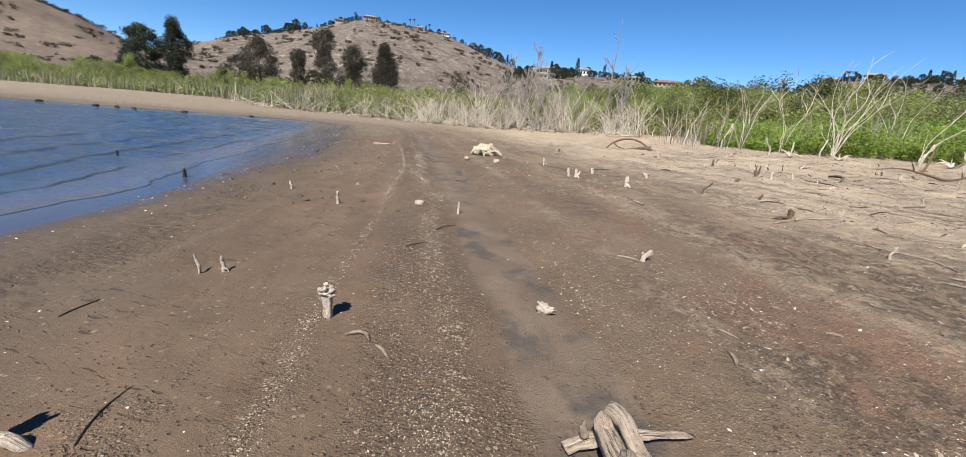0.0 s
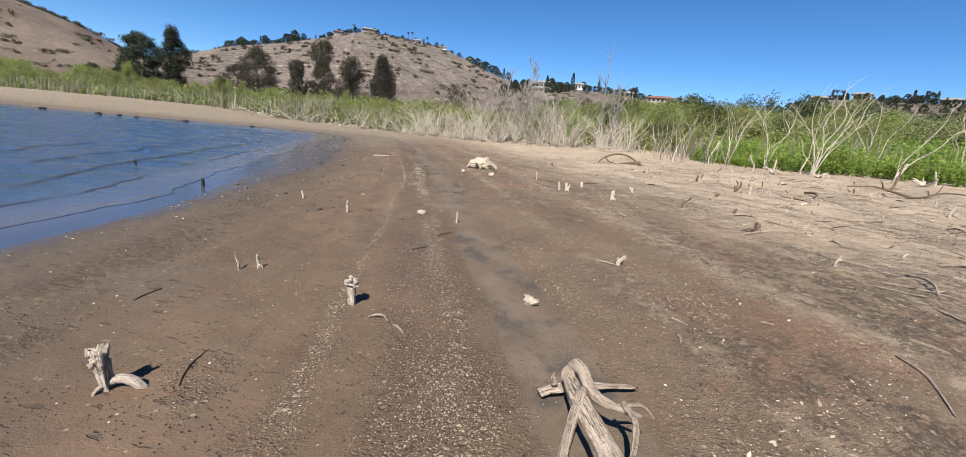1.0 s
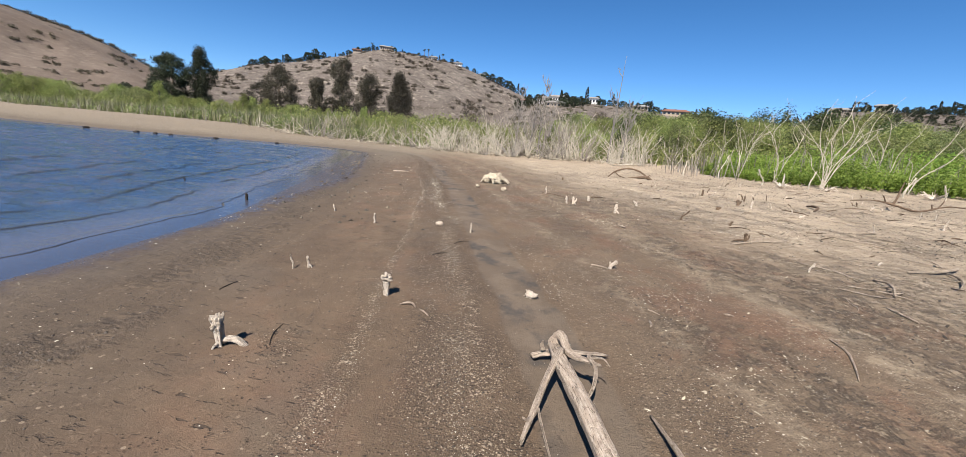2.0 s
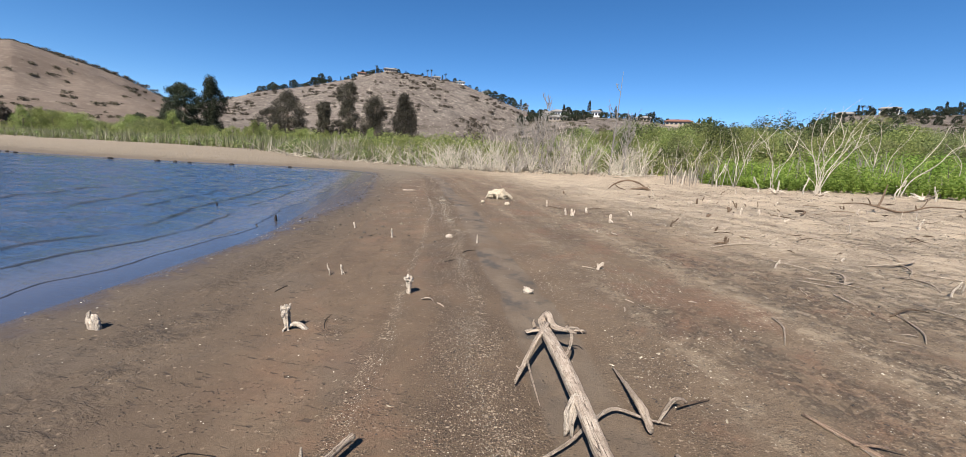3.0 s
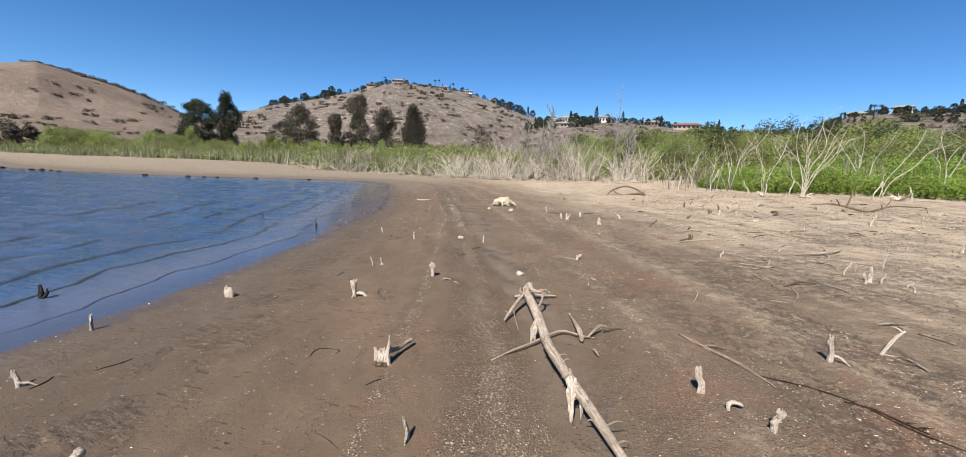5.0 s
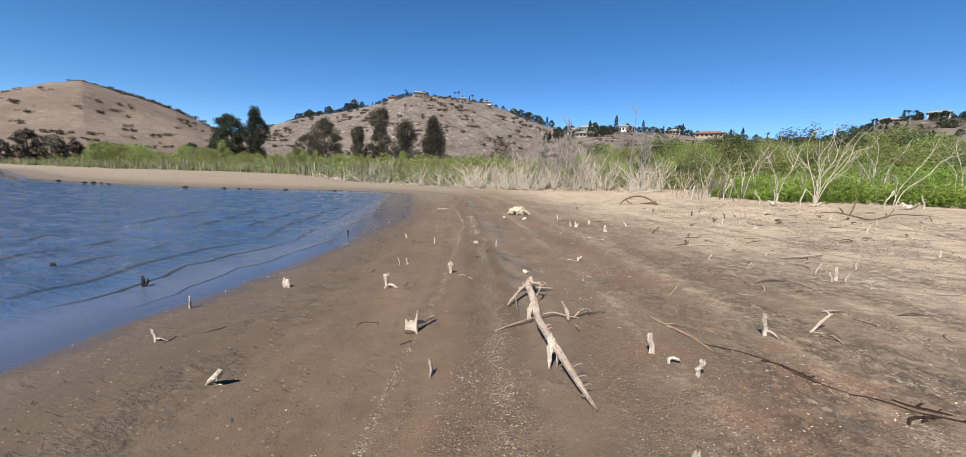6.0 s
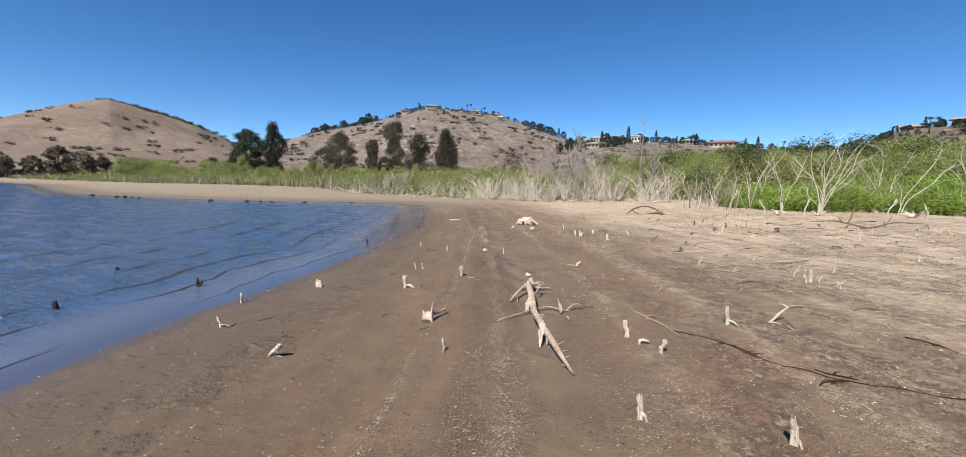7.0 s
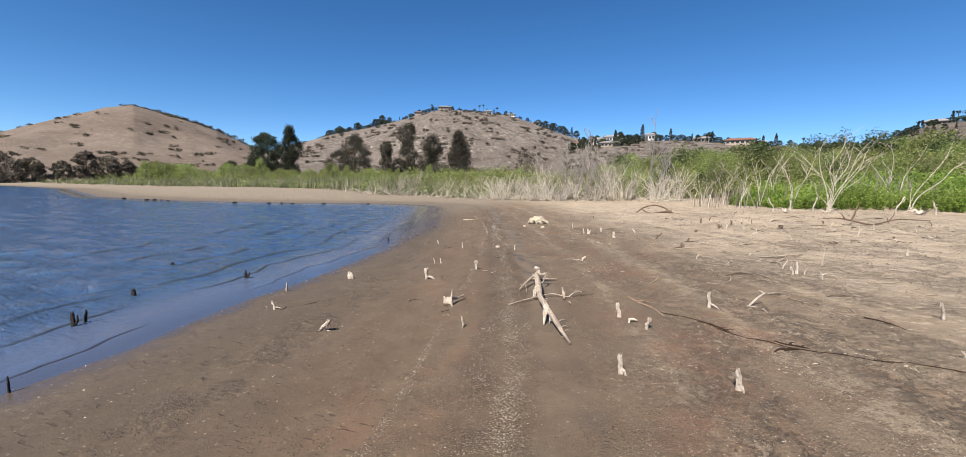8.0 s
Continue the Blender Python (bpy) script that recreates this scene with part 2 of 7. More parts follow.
def mud_material():
    n = Nodes("lakebed_mud")
    d, w = n.attr("shore", "Fac"), n.attr("water", "Fac")
    p = n.place()
    M = lambda a, b: n.math("MULTIPLY", a, b)
    add, less = (lambda a, b: n.math("ADD", a, b)), (lambda a, b: n.math("SUBTRACT", a, b))
    both = lambda a, b: n.math("MAXIMUM", a, b)
    sep = n.nodes.new("ShaderNodeSeparateXYZ")
    n.links.new(p, sep.inputs[0])

    def along(across, down, turn=0.0):
        """Across and along the old waterlines."""
        comb, place = n.nodes.new("ShaderNodeCombineXYZ"), n.nodes.new("ShaderNodeMapping")
        n.links.new(d, comb.inputs[0])
        n.links.new(sep.outputs[1], comb.inputs[1])
        place.inputs["Scale"].default_value, place.inputs["Rotation"].default_value = (across, down, 1), (0, 0, radians(turn))
        n.links.new(comb.outputs[0], place.inputs["Vector"])
        return place.outputs[0]

    def chips(scale, squeeze=(1, 1, 1), shift=1.0):
        """Small pieces: how deep inside its piece a point lies, and two numbers of the piece's own."""
        at = n.place((squeeze[0], squeeze[1], shift))
        rgb = n.nodes.new("ShaderNodeSeparateColor")
        n.links.new(n.cells(at, scale, "Color"), rgb.inputs[0])
        return n.cells(at, scale), rgb.outputs[0], rgb.outputs[1]

    wander = less(n.noise(p, 1.1, 4), 0.5)
    dn, dw = add(d, M(wander, 1.6)), add(d, M(wander, 0.30))
    wide, mid, fine, grit = n.noise(p, 0.55, 5, 0.6), n.noise(p, 3.2, 6, 0.65), n.noise(p, 30, 5, 0.7), n.noise(p, 190, 3, 0.7)
    damp = n.ramp(add(M(mid, 0.55), M(wide, 0.45)), (0.34, (0.072, 0.049, 0.034)), (0.5, (0.096, 0.069, 0.049)), (0.66, (0.124, 0.093, 0.068)))
    dry = n.ramp(add(M(mid, 0.5), M(wide, 0.5)), (0.36, (0.245, 0.200, 0.158)), (0.5, (0.325, 0.276, 0.224)), (0.64, (0.395, 0.345, 0.288)))
    dryness = M(n.span(dn, 5.1, 10.2), n.span(sep.outputs[0], -10.0, -3.0, 0.35, 1.0))
    col = n.mix(dryness, damp, dry)
    # damp grey mud towards the lake
    col = n.mix(M(n.span(dw, 2.9, 1.0), 0.85), col, n.mix(mid, (0.052, 0.040, 0.031), (0.074, 0.059, 0.047)))
    col = n.mix(M(n.span(dw, 3.95, 4.9), n.span(dn, 8.5, 6.0, 0.0, 0.6)), col, n.mix(mid, (0.122, 0.092, 0.066), (0.176, 0.136, 0.101)))
    # rust-red and olive stains
    rust = M(n.span(n.noise(n.place((1, 1, 1.3)), 1.3, 6, 0.68, 0.5), 0.475, 0.64), both(M(n.span(n.math("ABSOLUTE", less(d, 2.75)), 0.9, 0.2), 0.55), M(n.span(d, 4.1, 4.7), n.span(dn, 8.0, 6.0))))
    col = n.mix(M(rust, 0.62), col, n.mix(fine, (0.128, 0.066, 0.043), (0.190, 0.108, 0.074)))
    col = n.mix(M(n.span(n.noise(n.place((1, 1, 1.7)), 1.0, 4), 0.54, 0.66), n.span(dn, 7.0, 4.0, 0.0, 0.40)), col, (0.088, 0.073, 0.062))
    # drying bands, ragged, along the old waterlines
    streak = add(n.noise(along(2.2, 0.45), 1.2, 0.5, 0.3, 0.2), M(less(n.noise(p, 6, 8, 0.82), 0.5), 0.85))
    col = n.mix(M(n.span(streak, 0.52, 0.66), n.span(d, 3.8, 5.0, 0.15, 0.12)), col, n.mix(dryness, (0.072, 0.051, 0.037), (0.120, 0.092, 0.070)))
    col = n.mix(M(n.span(streak, 0.47, 0.36), n.span(dn, 3.6, 6.5, 0.08, 0.40)), col, n.mix(dryness, (0.20, 0.158, 0.118), (0.37, 0.315, 0.25)))
    # ragged crusts of pale silt, torn along the waterlines, with a dark broken lip
    crust = n.span(dn, 4.2, 5.6)
    flake = n.noise(n.place((1.0, 0.85, 1.0)), 6.5, 9, 0.82, 0.1)
    where = n.span(n.noise(along(1.5, 0.5), 0.9, 1, 0.4), 0.42, 0.60)
    torn = M(M(n.span(flake, 0.545, 0.575), where), crust)
    col = n.mix(M(torn, 0.62), col, n.mix(fine, (0.26, 0.208, 0.158), (0.44, 0.375, 0.30)))
    lip = M(n.span(n.math("ABSOLUTE", less(flake, 0.527)), 0.020, 0.003), M(where, crust))
    col = n.mix(M(lip, 0.16), col, (0.066, 0.046, 0.033))
    # lines of bleached silt at two old waterlines
    def band(at, half, soft, strength):
        return M(n.span(n.math("ABSOLUTE", less(dw, at)), half + soft, half), strength)
    salt = M(both(band(5.85, 0.08, 0.30, 0.9), band(4.75, 0.02, 0.16, 0.5)), n.span(n.noise(p, 5.5, 8, 0.85), 0.47, 0.58))
    col = n.mix(M(salt, 0.6), col, n.mix(fine, (0.26, 0.215, 0.165), (0.42, 0.365, 0.295)))
    # torn dark bits and dashes on the dry flat
    dash = n.noise(n.place((1.0, 1.7, 1.4)), 12.0, 6, 0.72, 0.1)
    dashy = n.span(n.noise(n.place((1, 1, 2.7)), 0.6, 4), 0.40, 0.60, 0.25, 1.0)
    col = n.mix(M(M(n.span(dash, 0.585, 0.62), dashy), n.span(dn, 6.6, 9.0, 0.0, 0.65)), col, (0.088, 0.066, 0.050))
    col = n.mix(M(n.span(n.noise(n.place((1.0, 1.8, 1.1)), 4.5, 9, 0.82, 0.1), 0.52, 0.57), n.span(dn, 5.6, 8.5, 0.0, 0.6)), col, (0.44, 0.385, 0.315))
    clod = n.noise(n.place((1, 1, 1.15)), 22, 6, 0.74)
    lumpy = n.span(d, 3.6, 5.2, 0.10, 0.34)
    col = n.mix(M(n.span(clod, 0.46, 0.39), M(lumpy, 0.7)), col, n.mix(dryness, (0.060, 0.042, 0.030), (0.105, 0.079, 0.060)))
    col = n.mix(M(n.span(clod, 0.54, 0.61), lumpy), col, n.mix(dryness, (0.190, 0.146, 0.108), (0.45, 0.39, 0.32)))
    # beds of gravel and shell grit
    beds = both(both(band(3.42, 0.14, 0.26, 1.0), band(2.86, 0.04, 0.14, 0.45)), both(band(4.75, 0.35, 0.6, 0.55), band(5.7, 0.2, 0.5, 0.5)))
    beds = M(beds, n.span(n.noise(p, 2.6, 5, 0.7), 0.36, 0.58, 0.15, 1.0))
    beds = both(beds, M(n.span(n.noise(p, 1.7, 5, 0.72), 0.58, 0.66), n.span(d, 1.8, 2.6, 0.0, 0.55)))
    lines = M(both(both(band(3.50, 0.03, 0.09, 1.0), M(n.span(n.math("ABSOLUTE", less(add(d, M(wander, 0.06)), n.span(sep.outputs[1], -1.0, 6.5, 2.78, 3.16))), 0.055, 0.018), 1.0)), band(2.55, 0.006, 0.03, 0.35)), n.span(n.noise(p, 6, 5, 0.75), 0.40, 0.56))
    strewn = M(crust, n.span(n.noise(n.place((1, 1, 2.9)), 2.2, 6, 0.75), 0.46, 0.60, 0.15, 1.0))
    grainy = None
    for scale, shift, pale_at, dark_at, strength in ((85, 1.0, 0.80, 0.22, 0.9), (150, 1.4, 0.78, 0.26, 0.75), (48, 1.9, 0.95, 0.05, 0.9)):
        deep, one, two = chips(scale, (1, 1.15), shift)
        body = n.span(deep, 0.50, 0.34)
        share = both(both(beds, M(lines, 0.9)), M(strewn, 0.6))
        pale = M(M(body, n.span(add(one, M(lines, 0.25)), pale_at, pale_at + 0.03)), both(share, 0.05 if scale > 60 else 0.35))
        dark = M(M(body, n.span(two, dark_at, dark_at - 0.03)), both(both(both(beds, M(lines, 0.9)), M(strewn, 0.22)), 0.05 if scale > 60 else 0.4))
        col = n.mix(M(dark, strength), col, (0.036, 0.026, 0.019))
        col = n.mix(M(pale, strength), col, n.mix(two, (0.22, 0.168, 0.125), (0.50, 0.43, 0.35)))
        grain = M(body, M(share, one))
        grainy = grain if grainy is None else add(grainy, grain)
    # pock marks and scratches in the smooth damp mud
    smooth = n.span(d, 3.3, 2.7)
    deep, one, two = chips(58, (1, 1.25), 2.3)
    pock = M(M(n.span(deep, 0.40, 0.24), n.span(one, 0.24, 0.20)), n.span(n.noise(p, 1.8, 5, 0.7), 0.44, 0.60, 0.06, 1.0))
    col = n.mix(M(pock, 0.8), col, (0.034, 0.025, 0.019))
    mark = n.noise(along(1.0, 4.2, 38), 6.5, 3, 0.55, 0.0)
    scratch = M(M(n.span(mark, 0.630, 0.655), n.span(n.noise(n.place((1, 1, 3.1)), 1.3, 4), 0.46, 0.56)), smooth)
    col = n.mix(M(scratch, 0.75), col, (0.038, 0.028, 0.022))
    # churned crumbs along the edge of the wet
    churn = M(M(n.span(n.math("ABSOLUTE", less(dw, 1.45)), 0.42, 0.12), n.span(n.noise(p, 1.5, 4), 0.44, 0.58)), n.span(n.math("ABSOLUTE", add(sep.outputs[1], -0.3)), 5.5, 2.5, 0.2, 1.0))
    clump = n.noise(along(1.0, 2.4, 35), 13, 6, 0.72, 0.1)
    col = n.mix(M(M(n.span(clump, 0.52, 0.58), churn), 0.75), col, (0.046, 0.034, 0.026))
    col = n.mix(M(M(n.span(clump, 0.46, 0.40), churn), 0.35), col, (0.17, 0.135, 0.104))
    # smooth silt in the rill
    rw = add(d, M(wander, 0.24))
    rill = M(n.span(n.math("ABSOLUTE", less(rw, 3.92)), 0.23, 0.19), n.span(n.noise(n.place((1, 1, 1.9)), 0.55, 2), 0.30, 0.42))
    col = n.mix(M(rill, n.span(sep.outputs[1], -0.8, 1.2, 0.15, 0.85)), col, n.mix(n.span(mid, 0.4, 0.6), (0.098, 0.077, 0.061), (0.124, 0.101, 0.082)))
    col = n.mix(M(M(rill, n.span(n.noise(p, 1.9, 5), 0.50, 0.60)), n.span(sep.outputs[1], 0.2, 1.4, 0.15, 0.9)), col, (0.050, 0.046, 0.046))
    # black rotted weed
    soot = None
    for x, y, size in ((3.1, 2.5, 0.75), (3.25, 4.8, 0.6), (4.35, 3.2, 0.6), (4.0, 1.6, 0.4), (2.7, -0.45, 0.35), (4.7, 1.5, 0.5), (6.2, 6.5, 0.9), (5.2, 5.0, 0.6), (4.56, 6.1, 0.7)):
        far = n.nodes.new("ShaderNodeVectorMath")
        far.operation = "DISTANCE"
        n.links.new(n.place((1, 0.75, 0)), far.inputs[0])
        far.inputs[1].default_value = (x, y * 0.75, 0)
        one = n.span(far.outputs["Value"], size * 0.8, size * 0.1)
        soot = one if soot is None else both(soot, one)
    ragged = n.span(n.noise(n.place((1, 1.6, 1)), 9, 8, 0.8, 0.1), 0.50, 0.54)
    col = n.mix(M(M(soot, ragged), 0.62), col, (0.052, 0.038, 0.028))
    # grey silt on the far beach
    beach = n.span(sep.outputs[0], -6.0, -12.0)
    col = n.mix(M(beach, 0.8), col, n.mix(n.noise(n.place((0.4, 1.4, 1)), 1.4, 7, 0.75), (0.120, 0.103, 0.084), (0.250, 0.222, 0.184)))
    col = n.mix(M(M(beach, n.span(add(w, M(wander, 3.5)), 5.5, 2.0)), 0.75), col, n.mix(mid, (0.072, 0.058, 0.046), (0.118, 0.099, 0.080)))
    # wet edge
    wn = add(less(w, n.span(sep.outputs[1], 3.0, 9.0, 0.0, 0.7)), M(less(mid, 0.5), 0.9))
    wet = n.span(wn, 0.85, 0.05)
    col = n.mix(M(wet, 0.62), col, (0.060, 0.050, 0.045))
    col = n.mix(n.span(w, 0.0, -0.8), col, (0.044, 0.041, 0.033))
    # leaf litter and dry grass under the scrub
    col = n.mix(M(n.span(dn, 24.0, 34.0), 0.8), col, (0.104, 0.092, 0.044))
    # grain of the mud itself
    col = n.mix(M(n.span(grit, 0.50, 0.36), 0.32), col, (0.040, 0.028, 0.020))
    col = n.mix(M(n.span(grit, 0.54, 0.68), 0.12), col, (0.33, 0.265, 0.20))
    col = n.mix(M(n.span(fine, 0.48, 0.30), 0.20), col, (0.046, 0.033, 0.024))
    rough = n.mix(n.span(wn, 0.42, 0.02), (0.95, 0.95, 0.95), (0.26, 0.26, 0.26))
    broken = both(n.span(d, 3.9, 4.8, 0.22, 1.0), both(beds, churn))
    height = add(M(M(fine, broken), 0.5), add(M(grit, 0.16), M(mid, 0.5)))
    height = add(height, add(M(grainy, 0.40), add(M(torn, 0.28), M(M(clod, lumpy), 1.1))))
    height = less(height, add(M(pock, 0.5), add(M(scratch, 0.4), M(lip, 0.2))))
    height = add(height, M(M(clump, churn), 0.9))
    height = less(height, M(M(rill, fine), 0.20))
    height = M(height, n.span(wn, 0.1, 0.6, 0.12, 1.0))
    col = n.mix(1.0, col, (0.910, 0.848, 0.755), "MULTIPLY")
    return n.finish(col, rough, n.bump(height, 1.0, 0.028), 0.35)


def water_material():
    n = Nodes("lake_water")
    d = n.attr("water", "Fac")
    p = n.place()
    M = lambda a, b: n.math("MULTIPLY", a, b)
    chop = n.math("ADD", n.noise(n.place((1.1, 3.0, 1)), 2.6, 4, 0.6, 0.4), n.math("ADD", M(n.noise(n.place((1, 2.6, 1)), 9, 5, 0.7), 0.62), M(n.noise(n.place((0.5, 1.4, 1)), 0.9, 3), 0.6)))
    calm = n.span(d, -0.35, -2.4, 0.04, 1.0)
    # ripples running in along the shore, each steep on its front
    bend = n.math("ADD", M(n.math("SUBTRACT", n.noise(n.place((0.35, 1, 1)), 0.45, 3, 0.5), 0.5), 1.1), M(n.math("SUBTRACT", n.noise(p, 2.2, 2), 0.5), 0.12))
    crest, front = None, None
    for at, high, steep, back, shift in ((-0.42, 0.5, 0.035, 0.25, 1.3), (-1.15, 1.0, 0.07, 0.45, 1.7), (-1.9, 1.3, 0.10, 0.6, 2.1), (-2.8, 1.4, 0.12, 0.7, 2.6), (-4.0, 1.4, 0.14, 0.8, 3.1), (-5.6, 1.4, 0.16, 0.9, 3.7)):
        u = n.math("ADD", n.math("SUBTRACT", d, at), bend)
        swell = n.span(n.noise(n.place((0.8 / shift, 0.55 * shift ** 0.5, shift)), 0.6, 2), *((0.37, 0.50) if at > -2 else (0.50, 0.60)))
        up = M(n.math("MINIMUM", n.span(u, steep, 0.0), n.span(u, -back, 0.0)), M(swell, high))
        # face masks the strip of each ripple's front that is painted dark
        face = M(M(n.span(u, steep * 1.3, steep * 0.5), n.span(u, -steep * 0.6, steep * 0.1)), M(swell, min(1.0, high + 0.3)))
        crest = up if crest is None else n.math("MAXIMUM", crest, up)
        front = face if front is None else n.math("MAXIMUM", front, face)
    height = n.math("ADD", M(M(chop, calm), 0.115), M(crest, 0.035))
    nrm = n.bump(height, 0.9, 1.0)
    body = n.mix(n.span(n.math("ADD", d, bend), -0.25, -1.7), (0.068, 0.075, 0.108), (0.032, 0.064, 0.130))
    # ripple fronts painted dark and dull, as steep water mirrors less sky
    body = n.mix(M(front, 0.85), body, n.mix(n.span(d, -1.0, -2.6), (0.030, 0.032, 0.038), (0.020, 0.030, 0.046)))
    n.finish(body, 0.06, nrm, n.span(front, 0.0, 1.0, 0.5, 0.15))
    n.bsdf.inputs["IOR"].default_value = 1.333
    clear = n.nodes.new("ShaderNodeBsdfTransparent")
    clear.inputs[0].default_value = (0.55, 0.58, 0.60, 1)
    shine = n.nodes.new("ShaderNodeBsdfGlossy")
    shine.inputs["Roughness"].default_value = 0.05
    n.links.new(nrm, shine.inputs["Normal"])
    fres = n.nodes.new("ShaderNodeFresnel")
    fres.inputs[0].default_value = 1.8
    n.links.new(nrm, fres.inputs["Normal"])
    film = n.nodes.new("ShaderNodeMixShader")
    n.links.new(fres.outputs[0], film.inputs[0])
    n.links.new(clear.outputs[0], film.inputs[1])
    n.links.new(shine.outputs[0], film.inputs[2])
    both = n.nodes.new("ShaderNodeMixShader")
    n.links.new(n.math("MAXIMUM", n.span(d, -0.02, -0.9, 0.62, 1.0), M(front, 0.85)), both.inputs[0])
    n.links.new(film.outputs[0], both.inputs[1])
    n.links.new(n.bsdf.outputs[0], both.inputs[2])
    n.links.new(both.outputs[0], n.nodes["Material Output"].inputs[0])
    return n.m


def wood_material(name, pale, mid, dark, stain=0.3, cracks=0.6):
    n = Nodes(name)
    M = lambda a, b: n.math("MULTIPLY", a, b)
    grain = n.noise(n.place((9, 5, 1), "grain"), 2.2, 5, 0.7, 0.4)
    fine = n.noise(n.place((34, 7, 1), "grain"), 2.0, 4, 0.7)
    blotch = n.noise(n.place(), 14, 5, 0.65)
    col = n.mix(n.span(grain, 0.38, 0.62), mid, pale)
    col = n.mix(M(n.span(fine, 0.52, 0.68), 0.45), col, dark)
    col = n.mix(M(n.span(blotch, 0.50, 0.66), stain), col, dark)
    col = n.mix(M(n.span(n.noise(n.place(), 5, 4), 0.50, 0.64), 0.5), col, mid)
    col = n.mix(M(n.each(), 0.35), col, mid)
    split = n.noise(n.place((8, 2.0, 1), "grain"), 1.6, 3, 0.6, 0.6)
    crack = n.span(n.math("ABSOLUTE", n.math("SUBTRACT", split, 0.5)), 0.016, 0.004)
    col = n.mix(M(crack, cracks), col, tuple(c * 0.45 for c in dark))
    pits = n.noise(n.place(), 70, 4, 0.7)
    col = n.mix(M(n.span(pits, 0.56, 0.68), 0.7), col, dark)
    nrm = n.bump(n.math("ADD", n.math("ADD", M(grain, 0.7), fine), n.math("ADD", M(pits, -0.8), M(crack, -1.2))), 1.0, 0.010)
    return n.finish(col, 0.88, nrm, 0.15)


def leaf_material(name, a, b, c, trans=0.35, source="island"):
    n = Nodes(name)
    pick = n.island() if source == "island" else n.each()
    col = n.ramp(pick, (0.0, a), (0.55, b), (1.0, c))
    hue = n.nodes.new("ShaderNodeHueSaturation")
    n.links.new(n.span(n.each(), 0.0, 1.0, 0.488, 0.514), hue.inputs["Hue"])
    n.links.new(n.math("MULTIPLY", n.span(n.noise(n.place(), 0.5, 3), 0.3, 0.7, 0.72, 1.25), n.math("ADD", n.math("MULTIPLY", n.each(), 0.5), 0.75)), hue.inputs["Value"])
    n.links.new(col, hue.inputs["Color"])
    col = hue.outputs[0]
    n.finish(col, 0.6, None, 0.25)
    t = n.nodes.new("ShaderNodeBsdfTranslucent")
    n.links.new(col, t.inputs[0])
    both = n.nodes.new("ShaderNodeMixShader")
    both.inputs[0].default_value = trans
    n.links.new(n.bsdf.outputs[0], both.inputs[1])
    n.links.new(t.outputs[0], both.inputs[2])
    n.links.new(both.outputs[0], n.nodes["Material Output"].inputs[0])
    return n.m


def hill_material(name, grass, pale, brush, rock, crag=1.0):
    n = Nodes(name)
    p = n.place()
    big, mid, fine = n.noise(p, 0.012, 6, 0.6), n.noise(p, 0.06, 7, 0.75), n.noise(p, 0.3, 6, 0.8)
    col = n.mix(n.span(mid, 0.38, 0.62), grass, pale)
    col = n.mix(n.math("MULTIPLY", n.span(big, 0.45, 0.62), 0.55), col, rock)
    col = n.mix(n.math("MULTIPLY", n.span(n.noise(n.place((1, 1, 2.5)), 0.10, 7, 0.8), 0.50, 0.60), 0.6 * (0.4 + 0.6 * crag)), col, brush)
    col = n.mix(n.math("MULTIPLY", n.span(fine, 0.52, 0.62), 0.75 * crag), col, brush)
    col = n.mix(n.math("MULTIPLY", n.span(n.noise(p, 0.28, 5, 0.75), 0.55, 0.64), 0.65 * crag), col, (0.34, 0.295, 0.248))
    return n.finish(col, 0.95, n.bump(n.math("ADD", mid, fine), 1.0, 0.6 + 1.9 * crag), 0.1)


def plain_material(name, colour, rough=0.8, vary=0.15, scale=3.0):
    n = Nodes(name)
    v = n.noise(n.place(), scale, 4)
    dark = tuple(c * (1 - vary * 2) for c in colour)
    return n.finish(n.mix(v, dark, colour), rough, None, 0.3)


MUD, WATER = mud_material(), water_material()
DRIFT = wood_material("bleached_driftwood", (0.520, 0.430, 0.350), (0.360, 0.282, 0.220), (0.140, 0.096, 0.068), 0.35, 0.8)
STUB = wood_material("weathered_stub_wood", (0.680, 0.600, 0.510), (0.520, 0.432, 0.350), (0.114, 0.078, 0.054), 0.42)
BROWN = wood_material("brown_stick_wood", (0.188, 0.132, 0.092), (0.124, 0.084, 0.058), (0.052, 0.036, 0.026))
ROTTED = wood_material("rotted_root_wood", (0.076, 0.046, 0.030), (0.050, 0.030, 0.021), (0.024, 0.016, 0.011))
GREYWOOD = wood_material("tan_weathered_stick", (0.470, 0.388, 0.308), (0.330, 0.262, 0.203), (0.120, 0.090, 0.066), 0.3)
RUSSET = wood_material("red_brown_stick_wood", (0.430, 0.318, 0.232), (0.280, 0.186, 0.130), (0.090, 0.056, 0.040), 0.3)
BLACK = wood_material("waterlogged_wood", (0.048, 0.040, 0.034), (0.032, 0.027, 0.024), (0.016, 0.014, 0.013))
SILVER = wood_material("silver_dead_brush", (0.430, 0.390, 0.345), (0.290, 0.258, 0.226), (0.125, 0.106, 0.092), 0.3, 0.3)
DEAD = wood_material("dead_sapling_bark", (0.592, 0.532, 0.440), (0.432, 0.380, 0.308), (0.192, 0.156, 0.120), 0.25, 0.3)
